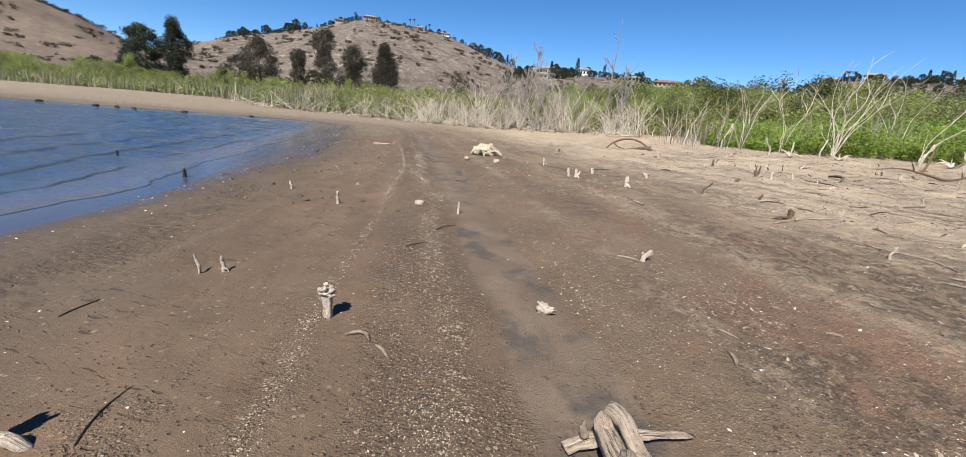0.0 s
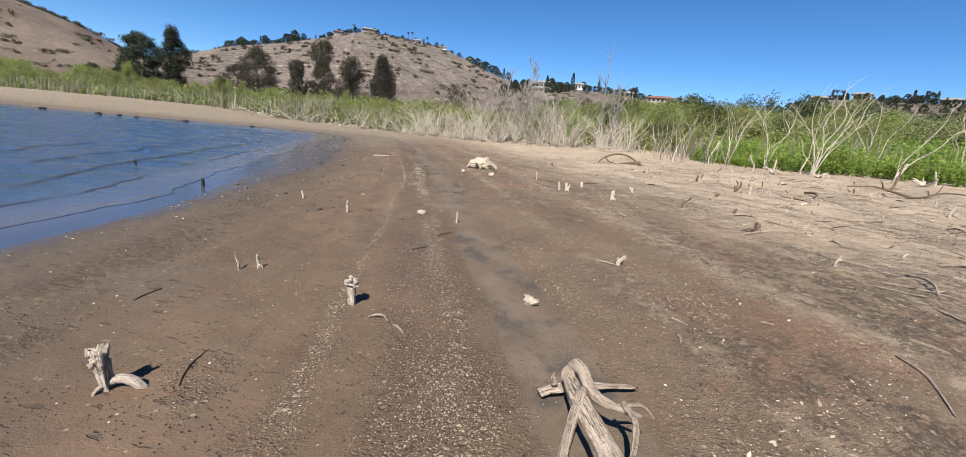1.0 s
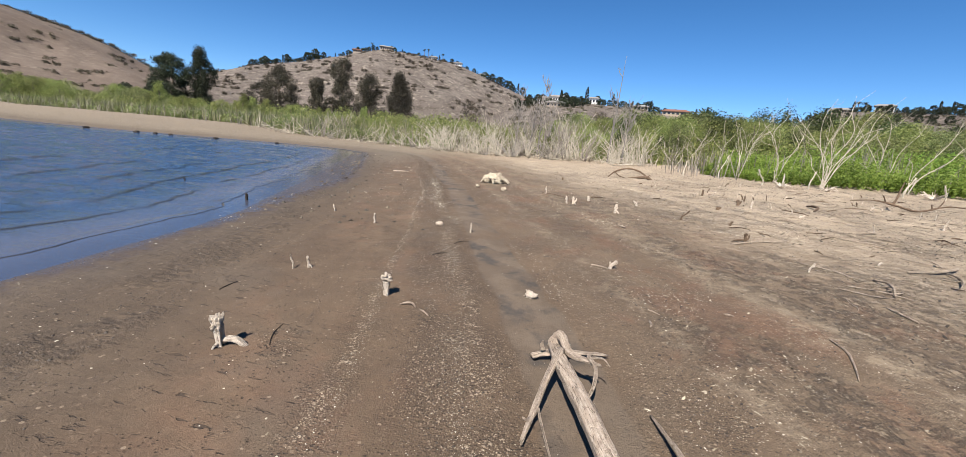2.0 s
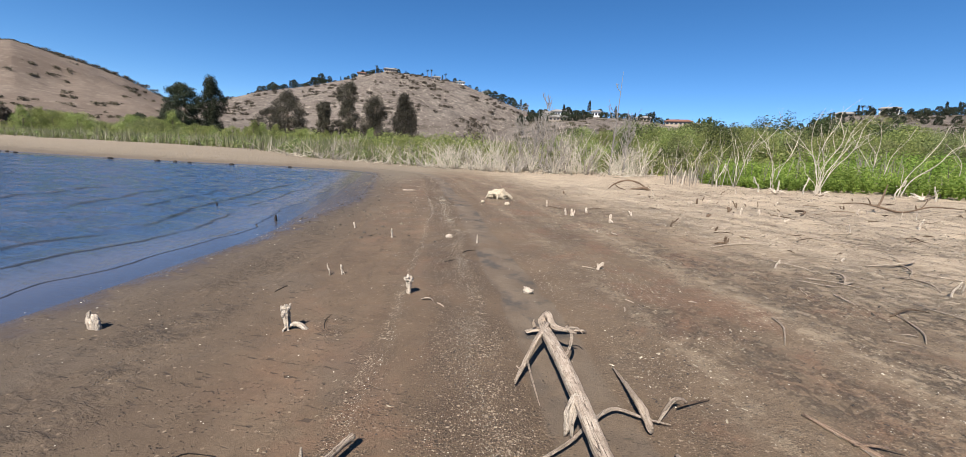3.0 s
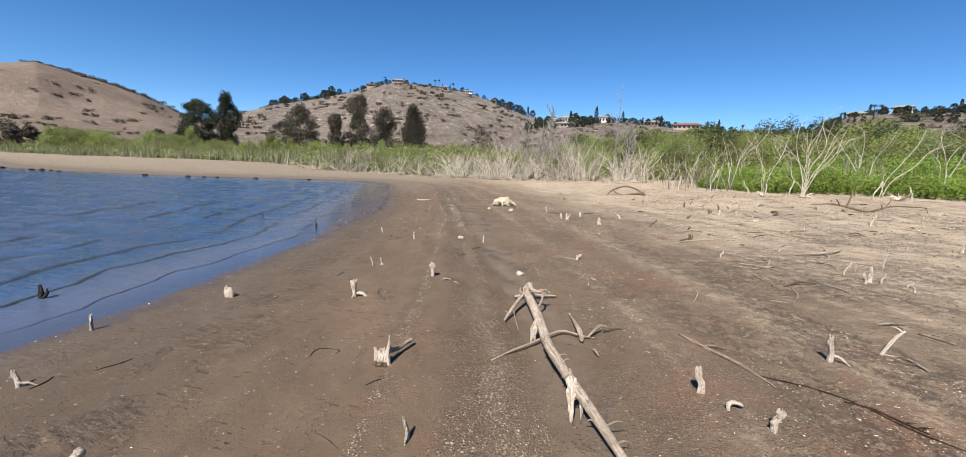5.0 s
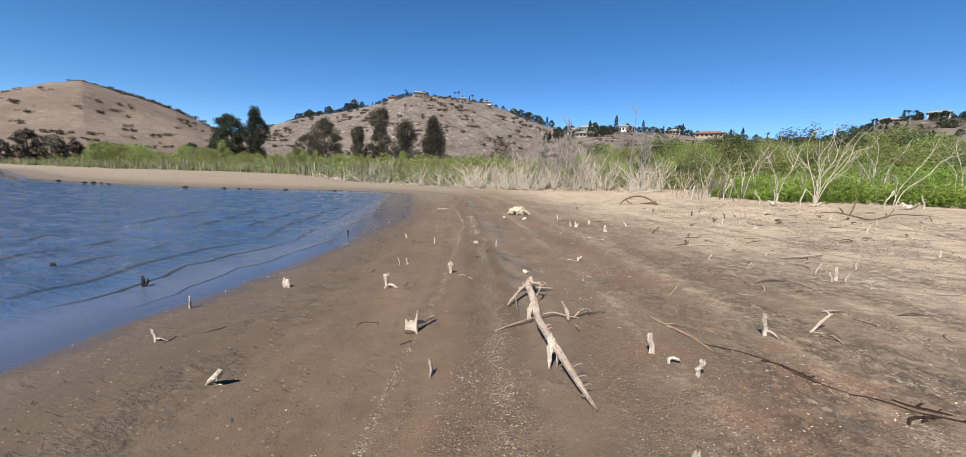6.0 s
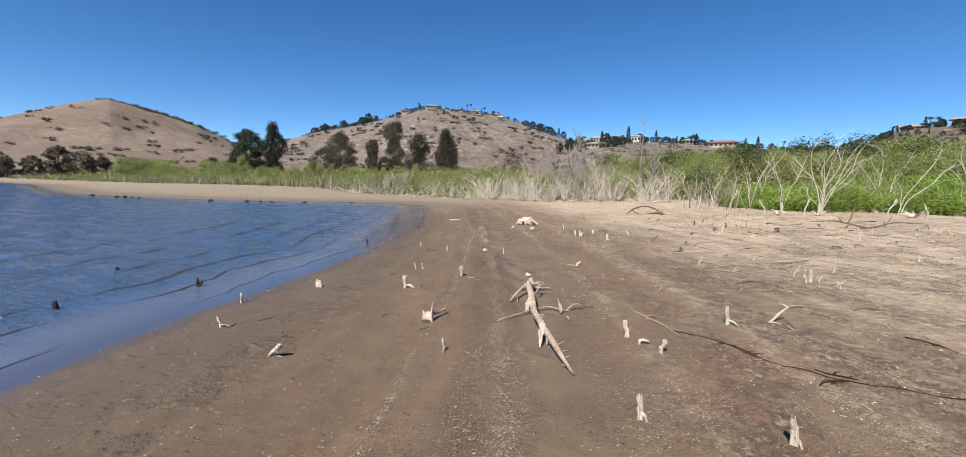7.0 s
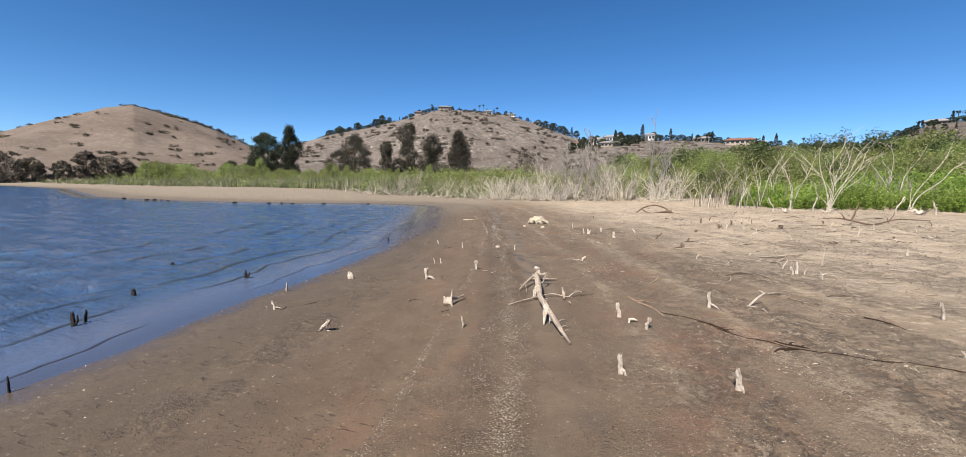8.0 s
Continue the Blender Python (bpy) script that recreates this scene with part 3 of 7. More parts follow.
GREYDEAD = wood_material("grey_dead_brush", (0.350, 0.306, 0.266), (0.226, 0.194, 0.166), (0.090, 0.074, 0.064), 0.4, 0.3)
BARK = wood_material("tree_bark", (0.176, 0.144, 0.116), (0.120, 0.096, 0.076), (0.056, 0.044, 0.036))
WEED = leaf_material("weed_leaves", (0.120, 0.194, 0.032), (0.196, 0.285, 0.051), (0.299, 0.382, 0.091), 0.5)
SCRUB = leaf_material("scrub_leaves", (0.100, 0.128, 0.036), (0.180, 0.212, 0.064), (0.291, 0.310, 0.109), 0.4)
DARKSCRUB = leaf_material("dark_willow_leaves", (0.029, 0.043, 0.014), (0.050, 0.067, 0.022), (0.084, 0.098, 0.035), 0.3)
OLIVE = leaf_material("olive_scrub_leaves", (0.084, 0.100, 0.039), (0.153, 0.171, 0.066), (0.245, 0.253, 0.112), 0.35)
REED = leaf_material("reed_blades", (0.120, 0.146, 0.060), (0.192, 0.205, 0.102), (0.304, 0.285, 0.182))
EUCA = leaf_material("dark_gum_leaves", (0.016, 0.024, 0.013), (0.027, 0.036, 0.019), (0.043, 0.048, 0.026), 0.2)
DRYGUM = leaf_material("dry_gum_leaves", (0.022, 0.023, 0.015), (0.042, 0.038, 0.026), (0.080, 0.066, 0.046), 0.2)
CHAP = leaf_material("chaparral_leaves", (0.040, 0.036, 0.025), (0.070, 0.058, 0.040), (0.110, 0.088, 0.060), 0.15)
DUSTY = leaf_material("dusty_shrub_leaves", (0.060, 0.048, 0.038), (0.100, 0.082, 0.064), (0.160, 0.130, 0.100), 0.2)
HILL_A = hill_material("dry_grass_hill", (0.120, 0.093, 0.076), (0.148, 0.117, 0.096), (0.082, 0.064, 0.052), (0.106, 0.080, 0.064), 0.3)
HILL_B = hill_material("rocky_scrub_hill", (0.138, 0.114, 0.099), (0.184, 0.156, 0.136), (0.062, 0.053, 0.043), (0.106, 0.087, 0.075))


# ---------- ground, water, hills ----------
ground = sheet("ground", stretch(-4.2, 5.0, 0.04, 2600), stretch(-3.6, 7.0, 0.04, 2600), land, MUD)
tagged(ground, "brown lakebed mud and pale dry crust with old waterlines", "ground", kind="structure")


def waves(x, y):
    d = water_distance(x, y)
    deep = np.clip(-d / 3, 0, 1)
    z = deep * (0.012 * ripple(x, y, 1.9, 3.3, 0.2) + 0.007 * ripple(x, y, -3.1, 5.9, 1.7) + 0.004 * ripple(x, y, 8.3, 9.1, 3.3))
    return z


wx = np.concatenate([-np.geomspace(900, 9, 190), np.arange(-8.9, -1.5, 0.1)])
wy = np.concatenate([-np.geomspace(900, 6.2, 60), np.arange(-6, 12, 0.12), np.geomspace(12.1, 140, 150)])
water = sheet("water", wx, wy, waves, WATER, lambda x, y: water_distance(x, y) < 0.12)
tagged(water, "blue wind-rippled lake water lapping a muddy shore", "lake", kind="structure")

EYE = (1.0, -3.0, 1.3)


def polar(az, dist):
    return EYE[0] + dist * math.sin(radians(az)), EYE[1] + dist * math.cos(radians(az))


class Hill:
    """A hill whose crest stands along a bearing line; u = 0 at its foot, 1 on the crest."""

    def __init__(self, crest, far, foot, seed, rough):
        self.crest, self.far, self.foot, self.seed, self.rough = crest, far, foot, seed, rough

    def at(self, az, u):
        el = float(np.interp(az, [c[0] for c in self.crest], [c[1] for c in self.crest]))
        high = math.tan(radians(el)) * self.far + EYE[2]
        dist = self.foot + (self.far - self.foot) * u
        x, y = polar(az, dist)
        up = min(max(u, 0.0), 1.0)
        shape = 0.55 * up + 0.45 * math.sin(up * math.pi / 2) ** 2
        back = max(0.0, u - 1.0)
        q = Vector((x * 0.011, y * 0.011, self.seed))
        gully = noise.fractal(q, 1.0, 2.0, 5) * self.rough * math.sin(min(up, 0.999) * math.pi) ** 0.8
        small = noise.noise(Vector((x * 0.07, y * 0.07, self.seed))) * self.rough * 0.1
        return x, y, high * (shape - 0.55 * back) + gully + small - (3 if u <= 0 else 0)

    def build(self, name, label, material, steps, rows=44):
        lo, hi = self.crest[0][0], self.crest[-1][0]
        g = Geo()
        us = np.linspace(-0.02, 1.5, rows)
        v = [self.at(a, u) for u in us for a in np.linspace(lo, hi, steps)]
        g.add(v, [(i * steps + j, i * steps + j + 1, (i + 1) * steps + j + 1, (i + 1) * steps + j) for i in range(rows - 1) for j in range(steps - 1)])
        return tagged(part(name, g, material), label, "hill", kind="structure")


left_hill = Hill([(-110, 2.5), (-82, 3.0), (-75, 3.4), (-71.3, 4.3), (-69, 5.4), (-66.5, 6.5), (-64.4, 7.45), (-62.2, 8.0), (-60.3, 7.6), (-57.6, 6.9), (-54.8, 6.0), (-52.4, 4.8), (-51, 4.2), (-47, 2.3), (-42, 0.4)], 450, 215, 3.1, 7.0)
mid_hill = Hill([(-58, 2.0), (-52, 3.2), (-47, 4.6), (-45, 5.3), (-42, 6.4), (-37, 7.6), (-33, 8.7), (-30.5, 9.6), (-28, 10.2), (-24, 10.1), (-19, 9.7), (-15.5, 8.7), (-12, 7.5), (-8, 6.4), (-3, 5.0), (3, 3.0), (8, 0.6)], 430, 190, 8.4, 8.0)
right_ridge = Hill([(-16, 2.0), (-11, 5.2), (-8, 6.0), (-4, 6.3), (3, 6.1), (10, 5.5), (16, 4.8), (21, 4.4), (23, 5.0), (24.3, 5.6), (25.3, 6.15), (27, 6.4), (29.5, 6.45), (34, 6.3), (38, 5.8), (46, 4.9), (62, 3.6), (95, 2.0)], 330, 120, 15.2, 5.0)
left_hill.build("hill_1", "bare tan dry-grass hill with scattered dark shrubs", HILL_A, 260)
mid_hill.build("hill_2", "dry rocky brown hill with scrub and a ridge of houses", HILL_B, 300)
right_ridge.build("hill_3", "long brown ridge with houses and trees on its crest", HILL_B, 320)

# ---------- plants ----------


def clump_cloud(centres, radius, per, size, rng, droop=0.0, thin=0.45, squash=0.8):
    """Leaves gathered in tufts round the centres."""
    c = np.repeat(np.asarray(centres), per, axis=0)
    off = rng.normal(size=(len(c), 3))
    off /= np.linalg.norm(off, axis=1)[:, None]
    off *= (rng.uniform(0, 1, (len(c), 1)) ** 0.5) * radius
    off[:, 2] *= squash
    return leaf_quads(c + off, size, rng, droop, thin)


def tree(name, label, high, wide, seed, leaves, bark, shape="round", tufts=60, per=40, leaf=0.3, bare=0.15, lean=0.0, open_=0.5):
    """Trunk with limbs, and a crown of leaf tufts on the limbs' ends."""
    r = np.random.default_rng(seed)
    root = thing(name, 0, 0, 0, label, "tree")
    wood, crown = Geo(), Geo()
    top = np.array([lean * high, 0, high])
    sway = r.normal(size=2) * 0.04 * high
    trunk = np.array([[0, 0, -0.3], [sway[0] * 0.5, sway[1] * 0.5, high * 0.35], [sway[0] + lean * high * 0.6, sway[1], high * 0.65], top * [0.9, 1, 0.95]])
    base = high * 0.028
    tube(wood, trunk, [base * 1.3, base, base * 0.6, base * 0.15], 6, 8, seed=seed)
    line = smooth_line(trunk, 30)
    centres = []
    for k in range(tufts):
        h = bare + (1 - bare) * (k + r.uniform(0, 1)) / tufts
        if shape == "round":
            reach = math.sin(min(1.0, (h - bare) / (1 - bare) * 0.92 + 0.08) * math.pi) ** 0.6
        elif shape == "spire":
            reach = (1 - h) ** 0.6 * min(1, (h - bare + 0.05) * 6)
        else:
            reach = 0.72 + 0.28 * math.sin(h * 13 + seed)
            reach *= math.sin(min(0.97, h) * math.pi) ** 0.4
        ang = k * 2.4 + r.uniform(-0.6, 0.6)
        rad = wide * 0.5 * reach * (open_ + (1 - open_) * r.uniform(0, 1) ** 0.5)
        at = line[min(29, int(h * 28))]
        tip = np.array([at[0] + rad * math.cos(ang), at[1] + rad * math.sin(ang), h * high + r.normal() * 0.03 * high])
        centres.append(tip)
        if k % 5 == 0:
            foot = line[max(1, min(29, int(h * 28) - 4))]
            tube(wood, [foot, (foot + tip) / 2 + [0, 0, -0.02 * high], tip], [base * 0.4 * (1.1 - h), base * 0.25 * (1.1 - h), base * 0.06], 4, 4, seed=seed + k)
    size = np.array(centres)
    crown.quads(clump_cloud(size, wide * 0.5 * (0.30 if shape != "spire" else 0.24), per, leaf, r, droop=0.3, squash=0.8 if shape == "round" else 1.35), 3)
    part("trunk", wood, bark, root)
    part("crown", crown, leaves, root, smooth=False)
    return root


def place_tree(ob, x, y, scale=1.0, turn=0.0, z=None, tall=1.0):
    z = ground_at(x, y) if z is None else z
    return copy_thing(ob, Matrix.LocRotScale((x, y, z), Euler((0, 0, turn)), (scale, scale, scale * tall)))


def settle(ob, x, y, z=None, turn=0.0, scale=1.0):
    z = ground_at(x, y) if z is None else z
    ob.matrix_basis = Matrix.LocRotScale((x, y, z), Euler((0, 0, turn)), (scale, scale, scale))


# dark gum trees on the flat below the hills
def gum(az, dist, el_top, wide, seed, leaves, shape, label, lean=0.0, **kw):
    x, y = polar(az, dist)
    z = ground_at(x, y)
    high = math.tan(radians(el_top)) * dist + EYE[2] - z
    ob = tree("gum_tree", label, high, wide, seed, leaves, BARK, shape, lean=lean, **kw)
    settle(ob, x, y, z)
    return ob


gum(-50.0, 195, 6.0, 13, 11, EUCA, "round", "broad dark green gum tree on the valley floor", tufts=80, per=306, leaf=0.41, bare=0.2, open_=0.3)
gum(-47.4, 192, 6.8, 10.5, 12, EUCA, "uneven", "tall dark green gum tree with ragged top", tufts=80, per=289, leaf=0.41, bare=0.04, open_=0.3)
gum(-39.3, 142, 6.3, 10, 13, DRYGUM, "round", "wide dusty brown-green gum tree", tufts=80, per=238, leaf=0.31, bare=0.06, open_=0.4)
gum(-41.5, 148, 4.3, 9, 23, DRYGUM, "round", "low half-bare brown gum tree", tufts=70, per=93, leaf=0.37, bare=0.03)
gum(-35.3, 138, 5.4, 6.5, 14, DRYGUM, "uneven", "narrow dusty gum tree", tufts=80, per=127, leaf=0.37, bare=0.02, open_=0.2)
gum(-33.7, 138, 3.7, 5, 24, DRYGUM, "round", "small dusty gum tree", tufts=40, per=102, leaf=0.33, bare=0.03)
gum(-32.6, 138, 3.6, 5, 25, DRYGUM, "round", "small dusty gum tree", tufts=40, per=102, leaf=0.33, bare=0.03)
gum(-31.5, 132, 8.4, 7.5, 15, DRYGUM, "uneven", "tall leaning half-dead gum tree with sparse brown foliage", tufts=70, per=221, leaf=0.30, bare=0.18, lean=-0.10, open_=0.4)
gum(-29.0, 132, 6.7, 9, 16, DRYGUM, "uneven", "dark brown-green ragged gum tree", tufts=75, per=238, leaf=0.30, bare=0.05, open_=0.35)
gum(-25.5, 131, 7.3, 11.5, 17, DRYGUM, "spire", "dark cypress-shaped gum tree", tufts=110, per=238, leaf=0.30, bare=0.02, open_=0.2)
gum(-15.7, 120, 4.9, 8, 18, CHAP, "round", "bare brown tree on the valley floor", tufts=50, per=44, leaf=0.33, bare=0.1)
for az, el, w, s in ((-72.0, 2.3, 14, 31), (-70.0, 2.0, 9, 39), (-68.0, 1.8, 7, 32), (-66.2, 2.9, 9, 33), (-64.6, 2.4, 10, 34), (-60.6, 2.0, 12, 35), (-53.6, 2.4, 10, 36), (-51.6, 2.8, 8, 37), (-75, 2.5, 14, 38), (-63.0, 2.0, 7, 40)):
    gum(az, 200, el, w * 0.85, s, DUSTY if s not in (36, 37) else EUCA, "round", "dark brown rounded shrub at the foot of the hill", tufts=60, per=102, leaf=0.52, bare=0.01, open_=0.3)

# chaparral on the slopes
def slope_scrub(hill, az_lo, az_hi, count, seed, size, name, label):
    r = np.random.default_rng(seed)
    g, centres = Geo(), []
    for k in range(count):
        az, u = r.uniform(az_lo, az_hi), r.uniform(0.08, 1.0) ** 0.9
        if noise.noise(Vector((az * 0.35, u * 5, seed))) < -0.12:
            continue
        x, y, z = hill.at(az, u)
        for j in range(r.integers(2, 6)):
            s = size * r.uniform(0.4, 1.2)
            centres.append((x + r.normal() * size * 0.8, y + r.normal() * size * 0.8, z + s * 0.15))
    g.quads(clump_cloud(np.array(centres) - [0, 0, size * 0.2], size * 0.6, 64, size * 0.27, r, squash=0.8), 3)
    return tagged(part(name, g, CHAP, smooth=False), label, "scrub", kind="stuff")


slope_scrub(left_hill, -80, -50, 120, 41, 2.7, "hill_scrub", "dark brown shrubs scattered over the dry slope")
slope_scrub(mid_hill, -46, -4, 620, 42, 2.4, "hill_scrub", "dark brown shrubs scattered over the rocky slope")
slope_scrub(right_ridge, -10, 60, 900, 43, 2.0, "hill_scrub", "dark scrub on the long ridge")
r = np.random.default_rng(44)
g, cs = Geo(), []
for az in np.arange(-60.5, -50.5, 0.22):
    x, y, z = left_hill.at(az, 0.99)
    cs += [(x + r.normal() * 2, y + r.normal() * 4, z + r.uniform(-1, 0.6)) for k in range(3)]
for az in (-62.6, -62.2, -61.9, -61.5, -66.3, -67.5, -69.4, -70.0):
    x, y, z = left_hill.at(az, 1.0)
    cs += [(x + r.normal() * 1.5, y + r.normal() * 1.5, z - 0.9) for k in range(4)]
g.quads(clump_cloud(np.array(cs), 2.2, 64, 0.8, r, squash=0.6), 3)
tagged(part("crest_scrub", g, CHAP, smooth=False), "low dark scrub along the crest of the hill", "scrub", kind="stuff")

# ridge trees
RIDGE = [tree("ridge_tree", "dark green tree on the ridge", 9, 7, 51, EUCA, BARK, "round", 40, 46, 0.62, 0.15),
         tree("ridge_tree", "tall narrow dark tree on the ridge", 12, 4.5, 52, EUCA, BARK, "spire", 40, 40, 0.55, 0.05),
         tree("ridge_tree", "wide dark tree on the ridge", 7, 10, 53, EUCA, BARK, "round", 46, 48, 0.62, 0.08)]
r = np.random.default_rng(54)


def ridge_row(hill, az_lo, az_hi, count, u_lo=0.93, u_hi=1.0, low=0.5, high=1.1):
    for k in range(count):
        az = az_lo + (az_hi - az_lo) * (k + r.uniform(0.1, 0.9)) / count
        x, y, z = hill.at(az, r.uniform(u_lo, u_hi))
        place_tree(RIDGE[r.choice([0, 0, 0, 2, 2, 1])], x, y, r.uniform(low, high), r.uniform(0, 6), z - 0.5)


ridge_row(mid_hill, -42.5, -34.5, 24, 0.96, 1.0, 0.45, 0.85)
ridge_row(mid_hill, -33.5, -28, 12, 0.98, 1.0, 0.35, 0.6)
ridge_row(mid_hill, -28, -15, 22, 0.98, 1.02, 0.3, 0.6)
ridge_row(mid_hill, -14.5, -9, 12, 0.9, 1.0, 0.6, 1.0)
ridge_row(right_ridge, -9, 14, 44, 0.9, 1.04, 0.4, 0.75)
ridge_row(right_ridge, 14, 23, 14, 0.9, 1.0, 0.3, 0.6)
ridge_row(right_ridge, 23, 40, 40, 0.95, 1.03, 0.3, 0.65)
ridge_row(right_ridge, -10, -1, 16, 0.70, 0.86, 0.5, 0.9)
ridge_row(right_ridge, 24, 40, 18, 0.9, 0.97, 0.3, 0.55)
ridge_row(right_ridge, 16, 46, 70, 0.55, 0.95, 0.25, 0.5)
settle(RIDGE[0], *mid_hill.at(-35.6, 0.99), scale=1.0)
settle(RIDGE[1], *right_ridge.at(-0.6, 0.97), scale=0.9)
settle(RIDGE[2], *right_ridge.at(7.0, 0.98), scale=0.9)

# green willow scrub behind the shore
WILLOW = [tree("willow_shrub", "green willow thicket behind the shore weeds", 5.5, 6.5, 61, SCRUB, BARK, "round", 90, 110, 0.15, 0.03),
          tree("willow_shrub", "broad olive willow shrub", 4.2, 7.0, 62, OLIVE, BARK, "round", 80, 115, 0.15, 0.02),
          tree("willow_shrub", "upright green willow shrub", 6.5, 4.2, 63, SCRUB, BARK, "uneven", 80, 105, 0.15, 0.02),
          tree("willow_shrub", "dark green shrub among the willows", 5.0, 5.5, 65, DARKSCRUB, BARK, "uneven", 85, 100, 0.17, 0.02),
          tree("willow_shrub", "ragged olive willow shrub", 5.6, 4.6, 66, OLIVE, BARK, "uneven", 60, 110, 0.15, 0.02)]
TALL = (6.0, 4.7, 7.2, 5.5, 6.2)
r = np.random.default_rng(64)
for k in range(150):
    az = -7 + 62 * (k + r.uniform(0, 1)) / 150
    dist = (r.uniform(55, 80), r.uniform(40, 56), r.uniform(33, 42))[k % 3]
    x, y = polar(az, dist)
    i = r.choice(5, p=[0.30, 0.22, 0.16, 0.14, 0.18])
    cap = np.interp(az, [-8, 0, 5, 12, 25, 40], [3.2, 4.8, 5.7, 6.5, 6.6, 6.3]) * (r.uniform(0.72, 1.16), r.uniform(0.5, 0.95), r.uniform(0.35, 0.8))[k % 3]
    s = min(r.uniform(0.8, 1.3), (math.tan(radians(cap)) * dist + 1.3 - ground_at(x, y)) / TALL[i])
    place_tree(WILLOW[i], x, y, s, r.uniform(0, 6))
for k in range(130):
    az = -82 + 68 * (k + r.uniform(0, 1)) / 130
    dist = r.uniform(120, 165) if az < -50 else r.uniform(85, 125)
    x, y = polar(az, dist)
    if shore_distance(x, y)[0] < 24:
        continue
    place_tree(WILLOW[r.choice([0, 0, 0, 1, 2])], x, y, r.uniform(0.75, 1.15) * (0.6 if az > -50 else 1.0), r.uniform(0, 6))
settle(WILLOW[0], *polar(9.8, 66), scale=0.95)
settle(WILLOW[1], *polar(31, 52), scale=0.95)
settle(WILLOW[2], *polar(22, 66), scale=0.8)
settle(WILLOW[3], *polar(17.5, 64), scale=1.0)
settle(WILLOW[4], *polar(27, 60), scale=1.0)
gum(12.5, 58, 5.3, 7.5, 67, DARKSCRUB, "round", "big dark green oak behind the willow scrub", tufts=80, per=80, leaf=0.3, bare=0.02, open_=0.3)
gum(10.4, 60, 4.7, 5.0, 68, DARKSCRUB, "round", "dark green oak behind the willow scrub", tufts=50, per=70, leaf=0.3, bare=0.02, open_=0.3)

# weeds along the foot of the scrub
REEDY = leaf_material("low_tuft_leaves", (0.096, 0.124, 0.036), (0.152, 0.172, 0.060), (0.240, 0.232, 0.112))
EDGE = np.array([(-190, 62), (-110, 51), (-61, 43), (-32, 34.5), (-24, 31.5), (-16.5, 31.5), (-11, 30), (-6, 29), (-1, 28), (3.2, 25.5), (5.5, 21.5), (7.5, 18.8), (9.5, 17), (12, 15.4), (16, 14), (25, 12.5), (45, 11), (80, 9)], float)


def along_edge(a, b, count, rng, power=1.0):
    """Points on the vegetation's edge between its nodes a and b, with the way inland."""
    seg = EDGE[a:b + 1]
    length = np.concatenate([[0], np.cumsum(np.linalg.norm(np.diff(seg, axis=0), axis=1))])
    s = rng.uniform(0, 1, count) ** power * length[-1]
    x, y = np.interp(s, length, seg[:, 0]), np.interp(s, length, seg[:, 1])
    e = 0.3
    dx, dy = np.interp(s + e, length, seg[:, 0]) - np.interp(s - e, length, seg[:, 0]), np.interp(s + e, length, seg[:, 1]) - np.interp(s - e, length, seg[:, 1])
    n = np.hypot(dx, dy) + 1e-9
    return x, y, -dy / n, dx / n


def weeds(count, a, b, depth, low, high, per, leaf, mat, name, label, seed, power=1.0, front=0.0):
    r = np.random.default_rng(seed)
    x, y, nx, ny = along_edge(a, b, count, r, power)
    dep = r.uniform(0, 1, count) ** 1.3 * depth + front
    wob = 0.5 * np.sin(x * 1.3) + 0.4 * np.sin(y * 2.1 + x)
    x, y = x + nx * (dep + wob), y + ny * (dep + wob)
    z = land(x, y)
    tall = (low + (high - low) * np.clip(dep / depth, 0, 1) ** 0.6) * r.uniform(0.6, 1.25, count) * (0.85 + 0.25 * np.sin(x * 0.9 + y * 0.6))
    g = Geo()
    h = r.uniform(0.08, 1.0, (count, per))
    lean = r.normal(size=(count, 2)) * 0.12
    spread = 0.22 * np.sqrt(h) * tall[:, None]
    c = np.stack([x[:, None] + lean[:, :1] * h * tall[:, None] + r.normal(size=(count, per)) * spread * 0.5,
                  y[:, None] + lean[:, 1:] * h * tall[:, None] + r.normal(size=(count, per)) * spread * 0.5, z[:, None] + h * tall[:, None]], axis=2).reshape(-1, 3)
    g.quads(leaf_quads(c, leaf, r, 0.1, 0.5), 3)
    return tagged(part(name, g, mat, smooth=False), label, "weeds", kind="stuff")


weeds(8500, 10, 17, 9.0, 0.5, 1.5, 50, 0.072, WEED, "weeds", "dense bright green leafy weeds along the dry shore", 71, 1.6)
weeds(2400, 9, 17, 16.0, 0.8, 1.8, 52, 0.105, WEED, "weeds", "taller bright green weeds behind the shore", 72, 1.3, 5.0)
weeds(1200, 9, 17, 14.0, 1.0, 2.2, 50, 0.11, SCRUB, "weeds", "taller yellow-green weeds behind the shore", 75, 1.3, 7.0)
weeds(3000, 4, 10, 14.0, 0.8, 2.2, 34, 0.14, SCRUB, "weeds", "green undergrowth behind the dead brush", 73, 1.0, 4.0)
weeds(1300, 0, 6, 6.0, 0.5, 1.4, 26, 0.2, REEDY, "weeds", "low yellow-green tufts before the reeds", 76, 0.5, 0.8)
weeds(3800, 0, 5, 26.0, 1.2, 3.0, 34, 0.24, SCRUB, "weeds", "green undergrowth behind the reeds", 74, 0.6, 16.0)


